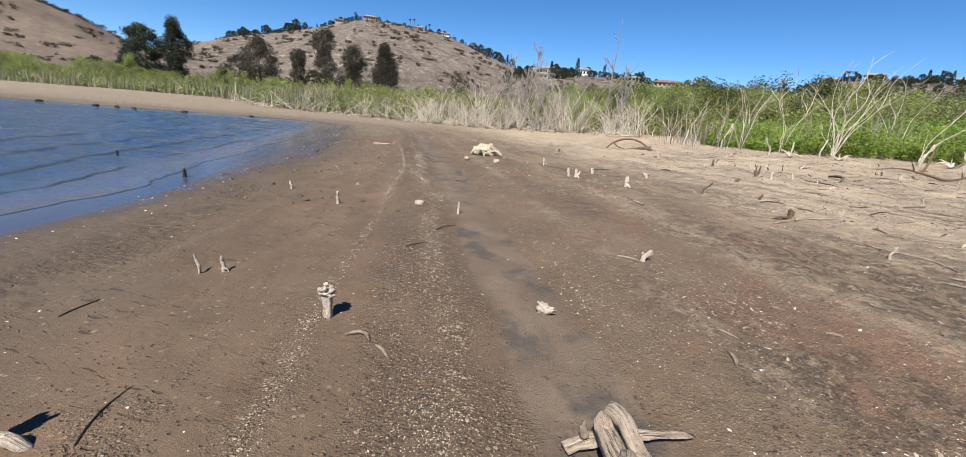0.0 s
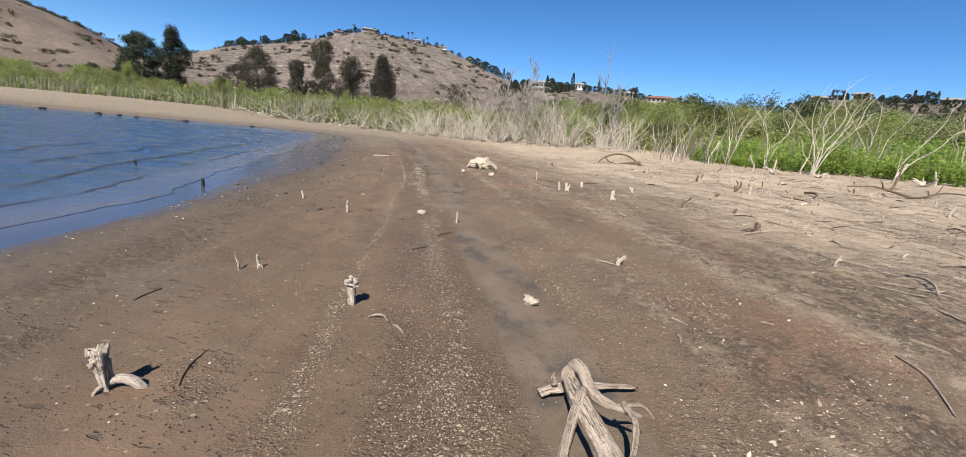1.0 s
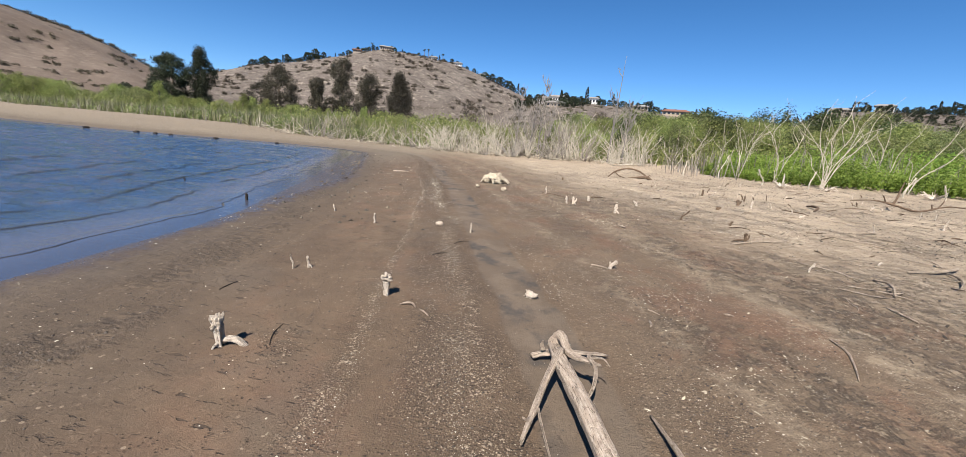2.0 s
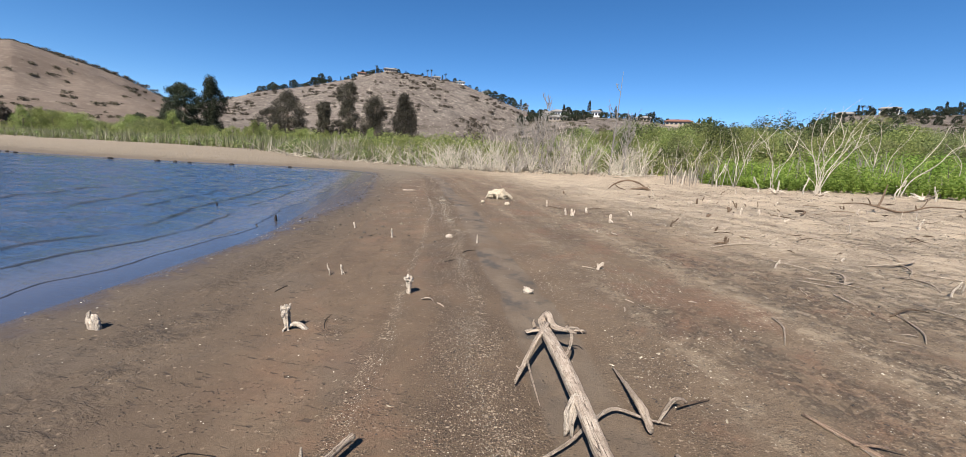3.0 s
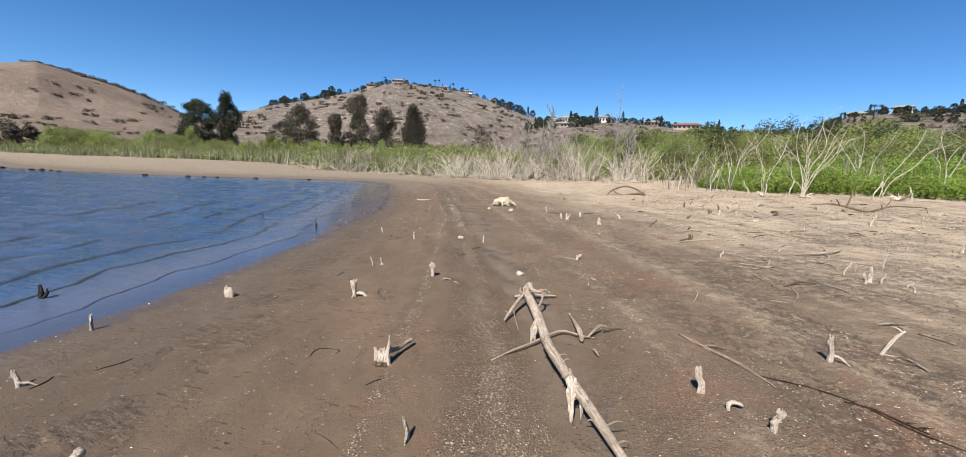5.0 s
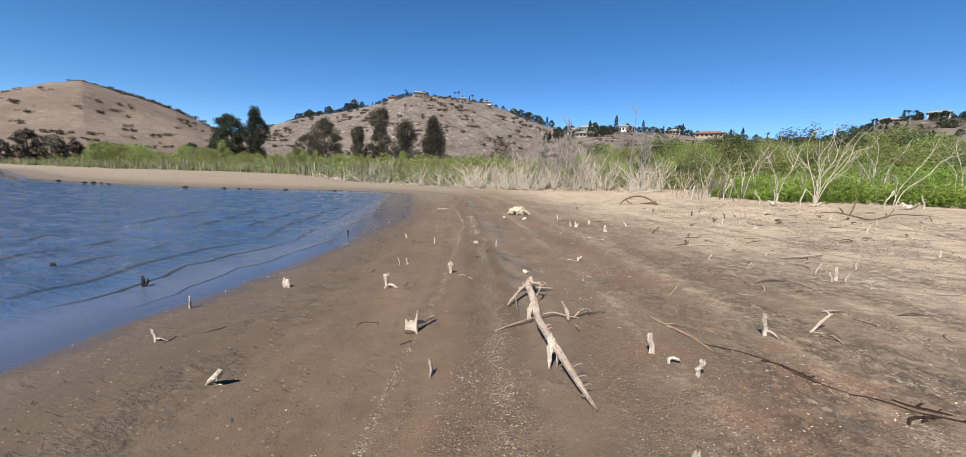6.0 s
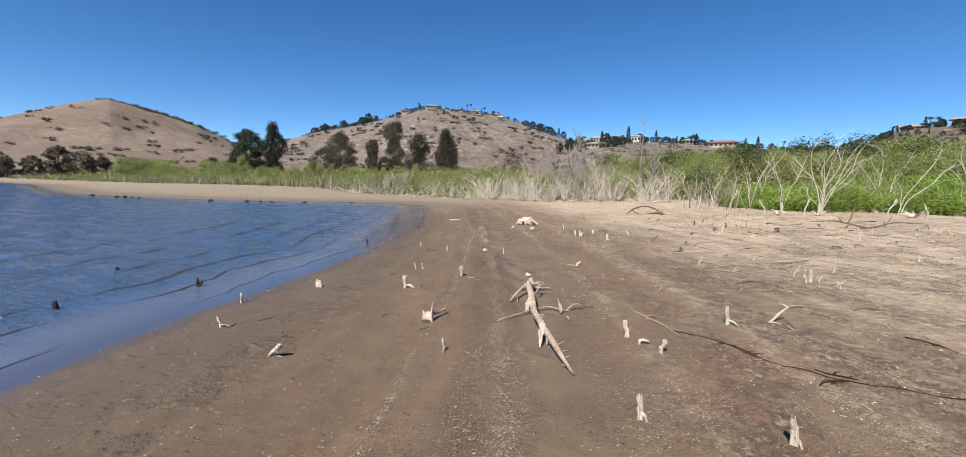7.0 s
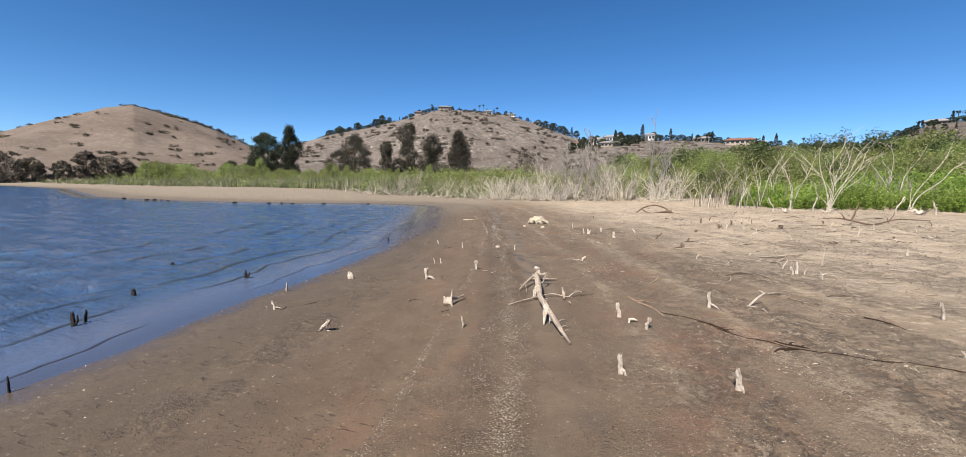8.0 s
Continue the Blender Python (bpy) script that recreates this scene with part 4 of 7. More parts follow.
def reeds(count, a, b, depth, low, high, wide, mat, name, label, seed, power=1.0, front=0.0, lean=0.12, size=1.0):
    r = np.random.default_rng(seed)
    x, y, nx, ny = along_edge(a, b, count, r, power)
    dep = r.uniform(0, 1, count) * depth + front
    clump = 1.2 * np.sin(x * 0.8) + 0.9 * np.sin(y * 1.3 + x * 0.5)
    x, y = x + nx * (dep + clump), y + ny * (dep + clump)
    z = land(x, y)
    tall = r.uniform(low, high, count) * (0.62 + 0.30 * np.sin(x * 0.35 + 1.0) * np.sin(x * 0.11 + y * 0.2) + 0.22 * np.sin(x * 1.1 + y * 0.7) * np.sin(y * 0.9 - x * 0.4))
    a1 = r.uniform(0, 6.28, count)
    w = wide * r.uniform(0.6, 1.4, count)
    sx, sy = np.cos(a1) * w, np.sin(a1) * w
    lx, ly = r.normal(size=count) * lean * tall, r.normal(size=count) * lean * tall
    mid = np.column_stack([x + lx * 0.4, y + ly * 0.4, z + tall * 0.6])
    top = np.column_stack([x + lx, y + ly, z + tall])
    lo = np.column_stack([x, y, z - 0.05])
    side = np.column_stack([sx, sy, np.zeros(count)])
    g = Geo()
    n = count
    v = np.stack([lo - side, lo + side, mid + side * 0.8, mid - side * 0.8, top], axis=1).reshape(-1, 3)
    i = np.arange(n) * 5
    f = np.column_stack([i, i + 1, i + 2, i + 3]).tolist() + np.column_stack([i + 3, i + 2, i + 4]).tolist()
    g.add(v, f)
    return tagged(part(name, g, mat, smooth=False), label, "reeds", kind="stuff")


STRAW = leaf_material("dead_reed_stalks", (0.150, 0.132, 0.108), (0.232, 0.206, 0.170), (0.350, 0.316, 0.264), 0.15)
reeds(20000, 0, 6, 15, 0.9, 2.6, 0.035, REED, "reeds", "yellow-green reeds along the far shore", 81, 0.45, 1.5)
reeds(5500, 5, 10, 10, 0.6, 1.7, 0.025, REED, "reeds", "yellow-green reeds among dead brush", 82, 1.0, 5.0)
reeds(1500, 0, 6, 6, 0.6, 2.3, 0.028, STRAW, "dead_reeds", "pale dead stalks in front of the reeds", 83, 0.45, 0.0, 0.45)
reeds(500, 4, 10, 7, 0.8, 2.4, 0.016, STRAW, "dead_reeds", "pale dead stalks among the brush", 84, 1.0, 0.0, 0.25)
reeds(300, 9, 13, 3, 0.8, 2.4, 0.014, STRAW, "dead_reeds", "pale dead stalks among the weeds", 85, 1.0, 0.0, 0.2)


# ---------- the long driftwood log ----------
def big_log():
    root = thing("driftwood_log", 0.35, 0.2, ground_at(0.35, 0.2), "long bleached driftwood log with broken branches lying on mud", "driftwood")
    o = np.array([0.35, 0.2, ground_at(0.35, 0.2)])

    def limb(name, pts, radii, sides=10, steps=None, seed=0, label="", mat=DRIFT, **kw):
        g = Geo()
        tube(g, np.array(pts) - o, radii, sides, steps, seed=seed, **kw)
        return part(name, g, mat, root, label)

    g = Geo()
    trunk = [(0.045, 1.345, 0.165), (0.09, 1.13, 0.195), (0.205, 0.75, 0.215), (0.315, 0.37, 0.215), (0.40, 0.08, 0.207), (0.50, -0.15, 0.20), (0.60, -0.36, 0.19), (0.72, -0.59, 0.165), (0.82, -0.78, 0.14), (0.93, -0.95, 0.10)]
    tube(g, np.array(trunk) - o, [0.030, 0.036, 0.037, 0.034, 0.031, 0.029, 0.027, 0.024, 0.019, 0.008], 24, 80, 0.035, 0.09, jag=0.02, seed=3)
    lump(g, np.array([0.05, 1.34, 0.185]) - o, (0.034, 0.036, 0.034), 5, 0.4)
    stem = part("trunk", g, DRIFT, root)
    g = Geo()
    tube(g, np.array([(0.045, 1.36, 0.18), (0.056, 1.352, 0.225), (0.084, 1.295, 0.240), (0.108, 1.22, 0.226), (0.142, 1.15, 0.232), (0.20, 1.11, 0.242), (0.265, 1.10, 0.236)]) - o, [0.022, 0.026, 0.025, 0.023, 0.018, 0.012, 0.005], 16, 36, 0.05, 0.12, flat=0.7, seed=4)
    tube(g, np.array([(0.205, 1.12, 0.26), (0.24, 1.05, 0.235), (0.22, 0.97, 0.16), (0.15, 0.93, 0.14)]) - o, [0.011, 0.010, 0.008, 0.006], 8, 14, seed=5)
    tube(g, np.array([(0.22, 1.11, 0.26), (0.27, 1.12, 0.262), (0.30, 1.09, 0.245)]) - o, [0.007, 0.005, 0.002], 6, 6, seed=6)
    part("arching_root", g, DRIFT, root, "looped root arm curving over the log")
    limb("plank_root", [(-0.06, 1.31, 0.105), (0.03, 1.36, 0.12), (0.16, 1.42, 0.115), (0.335, 1.475, 0.11)], [0.022, 0.030, 0.022, 0.012], 10, 18, 7, flat=0.32, ridge=0.12, jag=0.03)
    limb("root_splinter", [(-0.005, 1.335, 0.14), (-0.014, 1.33, 0.165), (-0.012, 1.325, 0.195)], [0.014, 0.010, 0.003], 7, 8, 8)
    limb("branch", [(0.085, 1.20, 0.225), (0.04, 1.0, 0.19), (0.005, 0.80, 0.145), (-0.018, 0.665, 0.112)], [0.019, 0.016, 0.013, 0.008], 10, 18, 9, jag=0.012, ridge=0.1, rough=0.06)
    limb("branch", [(0.012, 0.86, 0.15), (0.045, 0.74, 0.14), (0.085, 0.63, 0.115), (0.125, 0.515, 0.10)], [0.007, 0.005, 0.0045, 0.002], 8, 14, 10, rough=0.06)
    limb("branch", [(0.015, 0.80, 0.14), (-0.01, 0.745, 0.145), (-0.03, 0.735, 0.16)], [0.008, 0.006, 0.003], 6, 7, 11)
    g = Geo()
    tube(g, np.array([(0.285, 0.43, 0.235), (0.262, 0.385, 0.20), (0.255, 0.365, 0.14), (0.250, 0.355, 0.088)]) - o, [0.020, 0.022, 0.017, 0.008], 8, 12, 0.2, jag=0.012, seed=12)
    tube(g, np.array([(0.29, 0.40, 0.225), (0.275, 0.36, 0.17), (0.278, 0.34, 0.095)]) - o, [0.014, 0.011, 0.005], 7, 10, 0.2, jag=0.01, seed=13)
    part("split_branch_stub", g, STUB, root, "white splintered branch stub propping the log")
    g = Geo()
    tube(g, np.array([(0.555, -0.30, 0.215), (0.575, -0.36, 0.215), (0.582, -0.43, 0.16), (0.592, -0.52, 0.082)]) - o, [0.016, 0.030, 0.024, 0.006], 9, 14, 0.2, jag=0.01, seed=14)
    tube(g, np.array([(0.60, -0.38, 0.205), (0.632, -0.42, 0.16), (0.640, -0.47, 0.085)]) - o, [0.018, 0.014, 0.004], 8, 10, 0.2, jag=0.012, seed=15)
    tube(g, np.array([(0.57, -0.31, 0.21), (0.56, -0.27, 0.25)]) - o, [0.014, 0.003], 7, 5, 0.2, seed=16)
    part("split_branch_stub", g, STUB, root, "white forked branch stub standing on the mud")
    for k, (t, dx, dz, ln) in enumerate(((0.52, 0.10, 0.02, 0.07), (0.55, 0.09, 0.03, 0.06), (0.72, -0.08, -0.03, 0.04), (0.80, 0.12, 0.05, 0.10), (0.86, 0.10, 0.01, 0.08), (0.90, 0.09, 0.02, 0.06), (0.78, -0.08, -0.03, 0.05), (0.64, -0.07, -0.02, 0.04), (0.46, -0.06, -0.03, 0.04), (0.95, -0.06, -0.02, 0.04))):
        at = smooth_line(trunk, 60)[int(t * 59)]
        way = np.array([dx, 0.02, dz]) / math.hypot(dx, dz)
        limb("twig", [at + way * 0.02, at + way * (0.025 + ln * 0.4) + [0, 0, 0.01], at + way * (0.025 + ln * 0.7)], [0.0055, 0.004, 0.0015], 6, 6, 20 + k, jag=0.004).parent = stem
    return root


big_log()


# ---------- sticks and smaller driftwood ----------
def stick(x1, y1, x2, y2, r=0.008, name="driftwood_stick", label="thin bleached stick lying on mud", mat=DRIFT, bend=0.08, lift=0.0, seed=0, forks=0, bulge=1.0):
    rr = np.random.default_rng(seed + int(abs(x1 * 131 + y1 * 17) * 10))
    a, b = np.array([x1, y1, 0.0]), np.array([x2, y2, 0.0])
    ln = np.linalg.norm(b - a)
    n = np.array([-(b - a)[1], (b - a)[0], 0]) / (ln + 1e-9)
    pts = []
    for t in (0, 0.3, 0.65, 1.0):
        p = a + (b - a) * t + n * ln * bend * math.sin(t * math.pi) + n * rr.normal() * ln * 0.02
        p[2] = ground_at(p[0], p[1]) + r * 0.75 + lift * math.sin(t * math.pi)
        pts.append(p)
    o = pts[0].copy()
    o[2] = ground_at(o[0], o[1])
    g = Geo()
    tube(g, np.array(pts) - o, [r * 0.7, r * bulge, r * bulge * 0.95, r * 0.35], 8, max(8, int(ln * 14)), 0.12, 0.08, jag=r * 0.8, seed=seed)
    for k in range(forks):
        t = rr.uniform(0.25, 0.85)
        p = pts[0] + (pts[-1] - pts[0]) * t
        p[2] = ground_at(p[0], p[1]) + r
        w = (b - a) / (ln + 1e-9) * rr.uniform(0.3, 0.8) + n * rr.choice([-1, 1]) * rr.uniform(0.5, 1)
        q = p + w * ln * rr.uniform(0.12, 0.3)
        q[2] = ground_at(q[0], q[1]) + r + rr.uniform(0, 0.04) * min(1, ln)
        tube(g, np.array([p, (p + q) / 2 + [0, 0, r], q]) - o, [r * 0.6, r * 0.5, r * 0.2], 6, 8, 0.12, seed=seed + k + 50)
    ob = part(name, g, mat)
    ob.matrix_basis = pose(*o)
    return tagged(ob, label, "driftwood", "driftwood sticks on the lakebed")


def free_stick(pts, radii, label, mat=DRIFT, seed=0, sides=9, steps=16, jag=0.006):
    o = np.array(pts[0], float)
    o[2] = ground_at(o[0], o[1])
    g = Geo()
    tube(g, np.array(pts) - o, radii, sides, steps, 0.12, 0.08, jag=jag, seed=seed)
    ob = part("driftwood_stick", g, mat)
    ob.matrix_basis = pose(*o)
    return tagged(ob, label, "driftwood", "driftwood sticks on the lakebed")


free_stick([(0.04, -0.01, 0.085), (0.14, 0.12, 0.105), (0.27, 0.27, 0.125), (0.36, 0.44, 0.125), (0.465, 0.585, 0.115), (0.60, 0.57, 0.105), (0.70, 0.56, 0.105)], [0.004, 0.006, 0.0075, 0.0085, 0.0085, 0.005, 0.003], "crooked stick lying under the driftwood log", seed=101, steps=26)
free_stick([(0.485, 1.02, 0.098), (0.52, 0.86, 0.12), (0.555, 0.70, 0.135), (0.585, 0.60, 0.13), (0.612, 0.495, 0.105)], [0.005, 0.009, 0.014, 0.021, 0.015], "knobbly bleached stick with swollen middle", seed=102, steps=24, jag=0.01)
free_stick([(0.65, 0.56, 0.103), (0.69, 0.62, 0.135), (0.735, 0.69, 0.155), (0.78, 0.715, 0.15), (0.80, 0.72, 0.135)], [0.005, 0.009, 0.010, 0.007, 0.003], "short curved stick arching off the mud", seed=103)
free_stick([(0.76, 0.70, 0.12), (0.83, 0.76, 0.115), (0.93, 0.83, 0.112)], [0.006, 0.006, 0.002], "short dark twig on mud", BROWN, 104)
free_stick([(0.69, 0.37, 0.098), (0.715, 0.31, 0.108), (0.73, 0.27, 0.10)], [0.006, 0.010, 0.005], "small bleached wood chip", seed=105)
stick(1.33, 0.83, 1.74, 0.16, 0.012, label="long thin brown stick lying on mud", mat=RUSSET, bend=0.05, seed=106, forks=1)
stick(1.40, 0.72, 1.50, 0.56, 0.006, label="peeled pale strip of bark beside a brown stick", bend=0.1, seed=107)
ROOTLINE = ((1.70, 0.30), (1.92, 0.25), (2.15, 0.05), (2.41, -0.28), (2.68, -0.39), (2.91, -0.42), (3.14, -0.44), (3.46, -0.43), (3.80, -0.52))
for k in range(len(ROOTLINE) - 1):
    stick(*ROOTLINE[k], *ROOTLINE[k + 1], 0.0045 if k < 5 else 0.0038, label="dark half-buried rotten root across the mud", mat=ROTTED, bend=0.06 if k % 2 else -0.05, seed=108 + 3 * k, forks=2)
stick(2.05, 0.10, 2.30, -0.12, 0.006, label="dark half-buried root fragment", mat=ROTTED, bend=0.1, seed=110, forks=2)
stick(2.55, -0.55, 2.78, -0.42, 0.009, label="dark half-buried root fragment", mat=ROTTED, bend=0.1, seed=162, forks=3)
stick(2.62, -0.28, 2.85, -0.36, 0.007, label="dark half-buried root fragment", mat=ROTTED, bend=-0.1, seed=163, forks=3)
stick(-0.98, 1.71, -0.86, 1.68, 0.008, bend=0.25, seed=111, label="short curved bleached stick on mud", lift=0.01)
stick(-0.82, 1.66, -0.74, 1.60, 0.006, seed=112, label="short bleached stick on mud")
stick(-1.14, 3.36, -1.03, 3.59, 0.0042, mat=BLACK, seed=113, label="dark twig lying on mud", lift=0.01)
stick(-1.20, 2.88, -1.09, 3.03, 0.004, mat=BLACK, seed=114, label="dark twig lying on mud")
stick(-1.36, 0.97, -1.46, 1.20, 0.003, mat=BLACK, seed=115, label="dark crooked twig lying on mud", forks=1)
stick(-2.18, 1.47, -2.19, 1.64, 0.0035, mat=BLACK, seed=116, label="dark twig lying on mud")
stick(2.54, 4.42, 2.78, 3.82, 0.009, mat=GREYWOOD, seed=117, forks=1, label="long thin weathered stick on dry mud")
stick(3.97, 6.14, 4.27, 5.94, 0.012, mat=GREYWOOD, seed=118, label="bleached stick on dry mud")
stick(3.9, 6.3, 4.5, 5.7, 0.009, mat=GREYWOOD, seed=119, label="bleached stick on dry mud", bend=-0.1)
stick(2.58, 3.62, 2.95, 3.40, 0.009, mat=GREYWOOD, seed=120, label="weathered tan branch on dry mud", forks=2)
stick(2.98, 3.97, 2.84, 3.42, 0.012, mat=GREYWOOD, seed=121, label="weathered tan branch on dry mud", forks=2, lift=0.04)
stick(5.32, 10.4, 5.05, 9.5, 0.028, mat=BROWN, seed=122, label="dark curved branch on dry mud", bend=0.15, lift=0.06)
stick(2.05, 5.01, 2.85, 5.55, 0.013, mat=GREYWOOD, seed=123, forks=2, label="thin weathered branch on dry mud")
stick(0.28, 3.25, 0.44, 3.20, 0.008, seed=124, label="short bleached stick on mud")
stick(0.70, 5.57, 0.79, 5.36, 0.016, seed=125, label="bleached wood chip on mud")
stick(0.37, 8.76, 0.65, 9.05, 0.013, mat=BROWN, seed=126, label="dark stick on dry mud")
stick(-0.76, 8.94, -0.13, 8.39, 0.010, mat=BROWN, seed=127, label="thin dark stick on dry mud")
stick(4.44, 9.42, 4.6, 8.65, 0.012, mat=BROWN, seed=128, label="thin dark stick on dry mud")
stick(7.52, 9.39, 6.88, 8.94, 0.016, mat=GREYWOOD, seed=129, forks=2, label="forked bleached branch on dry mud")
stick(1.18, 2.41, 1.24, 2.39, 0.007, seed=130, label="small bleached wood chip")
stick(0.65, 2.28, 0.72, 2.22, 0.005, seed=131, label="small bleached wood chip")
stick(0.63, 2.05, 0.62, 1.96, 0.008, seed=132, label="small bleached wood chip")
stick(2.33, 3.18, 2.25, 2.88, 0.004, seed=133, label="thin bleached twig on mud")
stick(3.60, 3.97, 3.63, 3.48, 0.011, mat=GREYWOOD, seed=134, label="bleached bent stick on dry mud", bend=0.12, lift=0.03)
stick(3.99, 4.66, 3.68, 3.94, 0.011, mat=GREYWOOD, seed=135, label="weathered tan stick on dry mud", forks=1, lift=0.03)
stick(3.54, 4.40, 4.4, 5.0, 0.016, mat=GREYWOOD, seed=136, label="long bleached stick on dry mud", bend=-0.12, forks=1, lift=0.03)
stick(3.75, 4.3, 4.35, 3.9, 0.009, mat=GREYWOOD, seed=137, label="thin weathered stick on dry mud")
stick(2.76, 2.66, 2.58, 2.02, 0.008, mat=GREYWOOD, seed=138, label="thin tan stick on mud", forks=1)
stick(2.37, 2.01, 2.52, 1.96, 0.005, seed=139, label="thin bleached twig on mud")
stick(3.17, 1.39, 3.27, 1.22, 0.006, mat=BROWN, seed=140, label="dark twig on mud")
stick(-1.15, -0.29, -1.07, -0.15, 0.0032, mat=BLACK, seed=141, label="dark curved root loop on mud", bend=0.45, lift=0.0)
stick(-1.07, -0.15, -1.0, -0.22, 0.0028, mat=BLACK, seed=142, label="dark twig on mud", bend=0.3)
stick(-0.60, -0.50, -0.53, -0.41, 0.004, mat=BLACK, seed=143, label="dark twig on mud")
stick(-0.62, -0.95, -0.42, -1.03, 0.0025, mat=BROWN, seed=144, label="thin brown twig on mud")
stick(-2.23, -0.67, -2.28, -0.85, 0.0035, mat=BLACK, seed=145, label="dark twig near the waterline")
stick(-2.42, -0.97, -2.38, -1.10, 0.004, mat=BLACK, seed=146, label="dark twig near the waterline")
stick(1.71, 2.18, 1.60, 1.70, 0.006, seed=147, label="thin bleached twig on mud")
stick(4.84, 2.80, 4.45, 2.60, 0.010, mat=GREYWOOD, seed=148, label="bleached stick on dry mud")
stick(3.14, 2.88, 3.26, 2.47, 0.010, mat=GREYWOOD, seed=149, label="weathered stick on dry mud", forks=1)
stick(-5.50, 10.9, -5.1, 11.1, 0.03, seed=150, label="pale flat driftwood chunk on mud")
stick(-4.35, 2.6, -4.0, 2.25, 0.006, mat=BLACK, seed=153, label="thin dark reed stem in shallow water")
stick(-4.55, 1.9, -4.25, 1.75, 0.006, mat=BLACK, seed=154, label="thin dark reed stem in shallow water")


KINDS = ((GREYWOOD, "thin grey weathered twig on dry mud"), (BROWN, "thin brown twig on dry mud"), (DRIFT, "thin bleached twig on dry mud"), (ROTTED, "dark rotted twig on dry mud"))
rnd = np.random.default_rng(160)
for k in range(110):
    x, y = rnd.uniform(1.6, 9.5), rnd.uniform(0.5, 14.5)
    if not 6.2 < shore_distance(x, y)[0] < 17.5:
        continue
    a, ln = rnd.normal() * 0.6 + (0.0 if k % 3 else 1.2), rnd.uniform(0.10, 0.50)
    wood, words = KINDS[rnd.choice(4, p=[0.44, 0.22, 0.26, 0.08])]
    stick(x, y, x + math.cos(a) * ln, y + math.sin(a) * ln, 0.0035 + 0.007 * rnd.uniform() ** 2 + 0.0004 * y, label=words, mat=wood, bend=rnd.normal() * 0.12, lift=rnd.uniform(0, 0.03), seed=3000 + k, forks=int(rnd.integers(0, 3)))


# ---------- stubs of drowned saplings ----------
def stub(x, y, h, r, lean=0.0, label="bleached sapling stub standing in mud", mat=STUB, seed=0, root_len=0.0, root_turn=0.0, twin=False, sunk=0.05, bend=0.0):
    z = ground_at(x, y)
    rr = np.random.default_rng(seed + int(abs(x * 997 + y * 131)))
    g = Geo()
    wob = rr.normal(size=2) * r * 0.12
    sides = 16 if r > 0.013 else 10
    tube(g, [(0, 0, -sunk), (wob[0], wob[1] + bend * h, h * 0.3), (lean * 0.6 - wob[0], bend * h * 0.4, h * 0.62), (lean, 0, h * 0.92)], [r * 1.3, r * 1.05, r * 0.95, r * 0.62], sides, 18, 0.05, 0.17, flat=rr.uniform(0.6, 0.95), jag=min(0.018, h * 0.12), seed=seed)
    for k in range(4 if r > 0.009 else 2):  # splinters round the broken top
        a = rr.uniform(0, 6.28)
        c, q = np.array([math.cos(a), math.sin(a), 0]), rr.uniform(0.3, 0.55)
        low = np.array([lean * 0.75, 0, h * rr.uniform(0.5, 0.8)]) + c * r * 0.5
        tube(g, [low, (low + [lean * 0.2, 0, h * 0.12]) + c * r * 0.25, np.array([lean, 0, h * rr.uniform(0.86, 1.04)]) + c * r * rr.uniform(0.3, 1.0)], [r * q, r * q * 0.8, r * q * 0.2], 7, 6, 0.08, 0.15, seed=seed + 7 * k)
    if r > 0.013:  # knots and a snapped side twig
        a = rr.uniform(0, 6.28)
        lump(g, (r * 0.6 * math.cos(a), r * 0.6 * math.sin(a), h * rr.uniform(0.35, 0.7)), (r * 0.55, r * 0.55, r * 0.8), seed + 3, 0.5, 6, 8)
        tube(g, [(0, 0, h * 0.45), (r * 1.3 * math.cos(a + 2), r * 1.3 * math.sin(a + 2), h * 0.52)], [r * 0.4, r * 0.15], 6, 4, 0.1, seed=seed + 4)
    if root_len:
        a = radians(root_turn)
        tube(g, [(0, 0, h * 0.25), (math.cos(a) * root_len * 0.5, math.sin(a) * root_len * 0.5, h * 0.2), (math.cos(a) * root_len, math.sin(a) * root_len, -0.005)], [r * 0.7, r * 0.6, r * 0.25], 8, 10, 0.12, seed=seed + 1)
    if twin:
        tube(g, [(0, 0, h * 0.15), (r * 2.0, r, h * 0.45), (r * 2.3, r, h * 0.8)], [r * 0.7, r * 0.6, r * 0.35], 8, 10, 0.15, jag=0.008, seed=seed + 2)
    ob = part("sapling_stub", g, mat)
    ob.matrix_basis = pose(x, y, z)
    return tagged(ob, label, "stub", "sapling stubs on the lakebed")


PALE, RAGGED, SLIM = "bleached sapling stub standing in mud", "ragged white sapling stub with splintered top", "slim weathered sapling stub in dry mud"
for k, (x, y, h, r, lean, root, turn, twin) in enumerate((
        (1.38, -1.37, 0.15, 0.020, -0.005, 0.05, -30, False), (2.15, -1.37, 0.155, 0.017, -0.017, 0.05, -60, False), (1.57, -0.30, 0.125, 0.020, 0.02, 0, 0, False),
        (1.29, -0.03, 0.16, 0.019, -0.02, 0, 0, False), (2.22, 0.62, 0.185, 0.017, -0.01, 0.11, -20, False), (-0.15, -0.87, 0.115, 0.011, -0.02, 0.05, -80, False))):
    stub(x, y, h, r, lean, RAGGED if k < 2 else PALE, seed=200 + k, root_len=root, root_turn=turn, twin=twin)
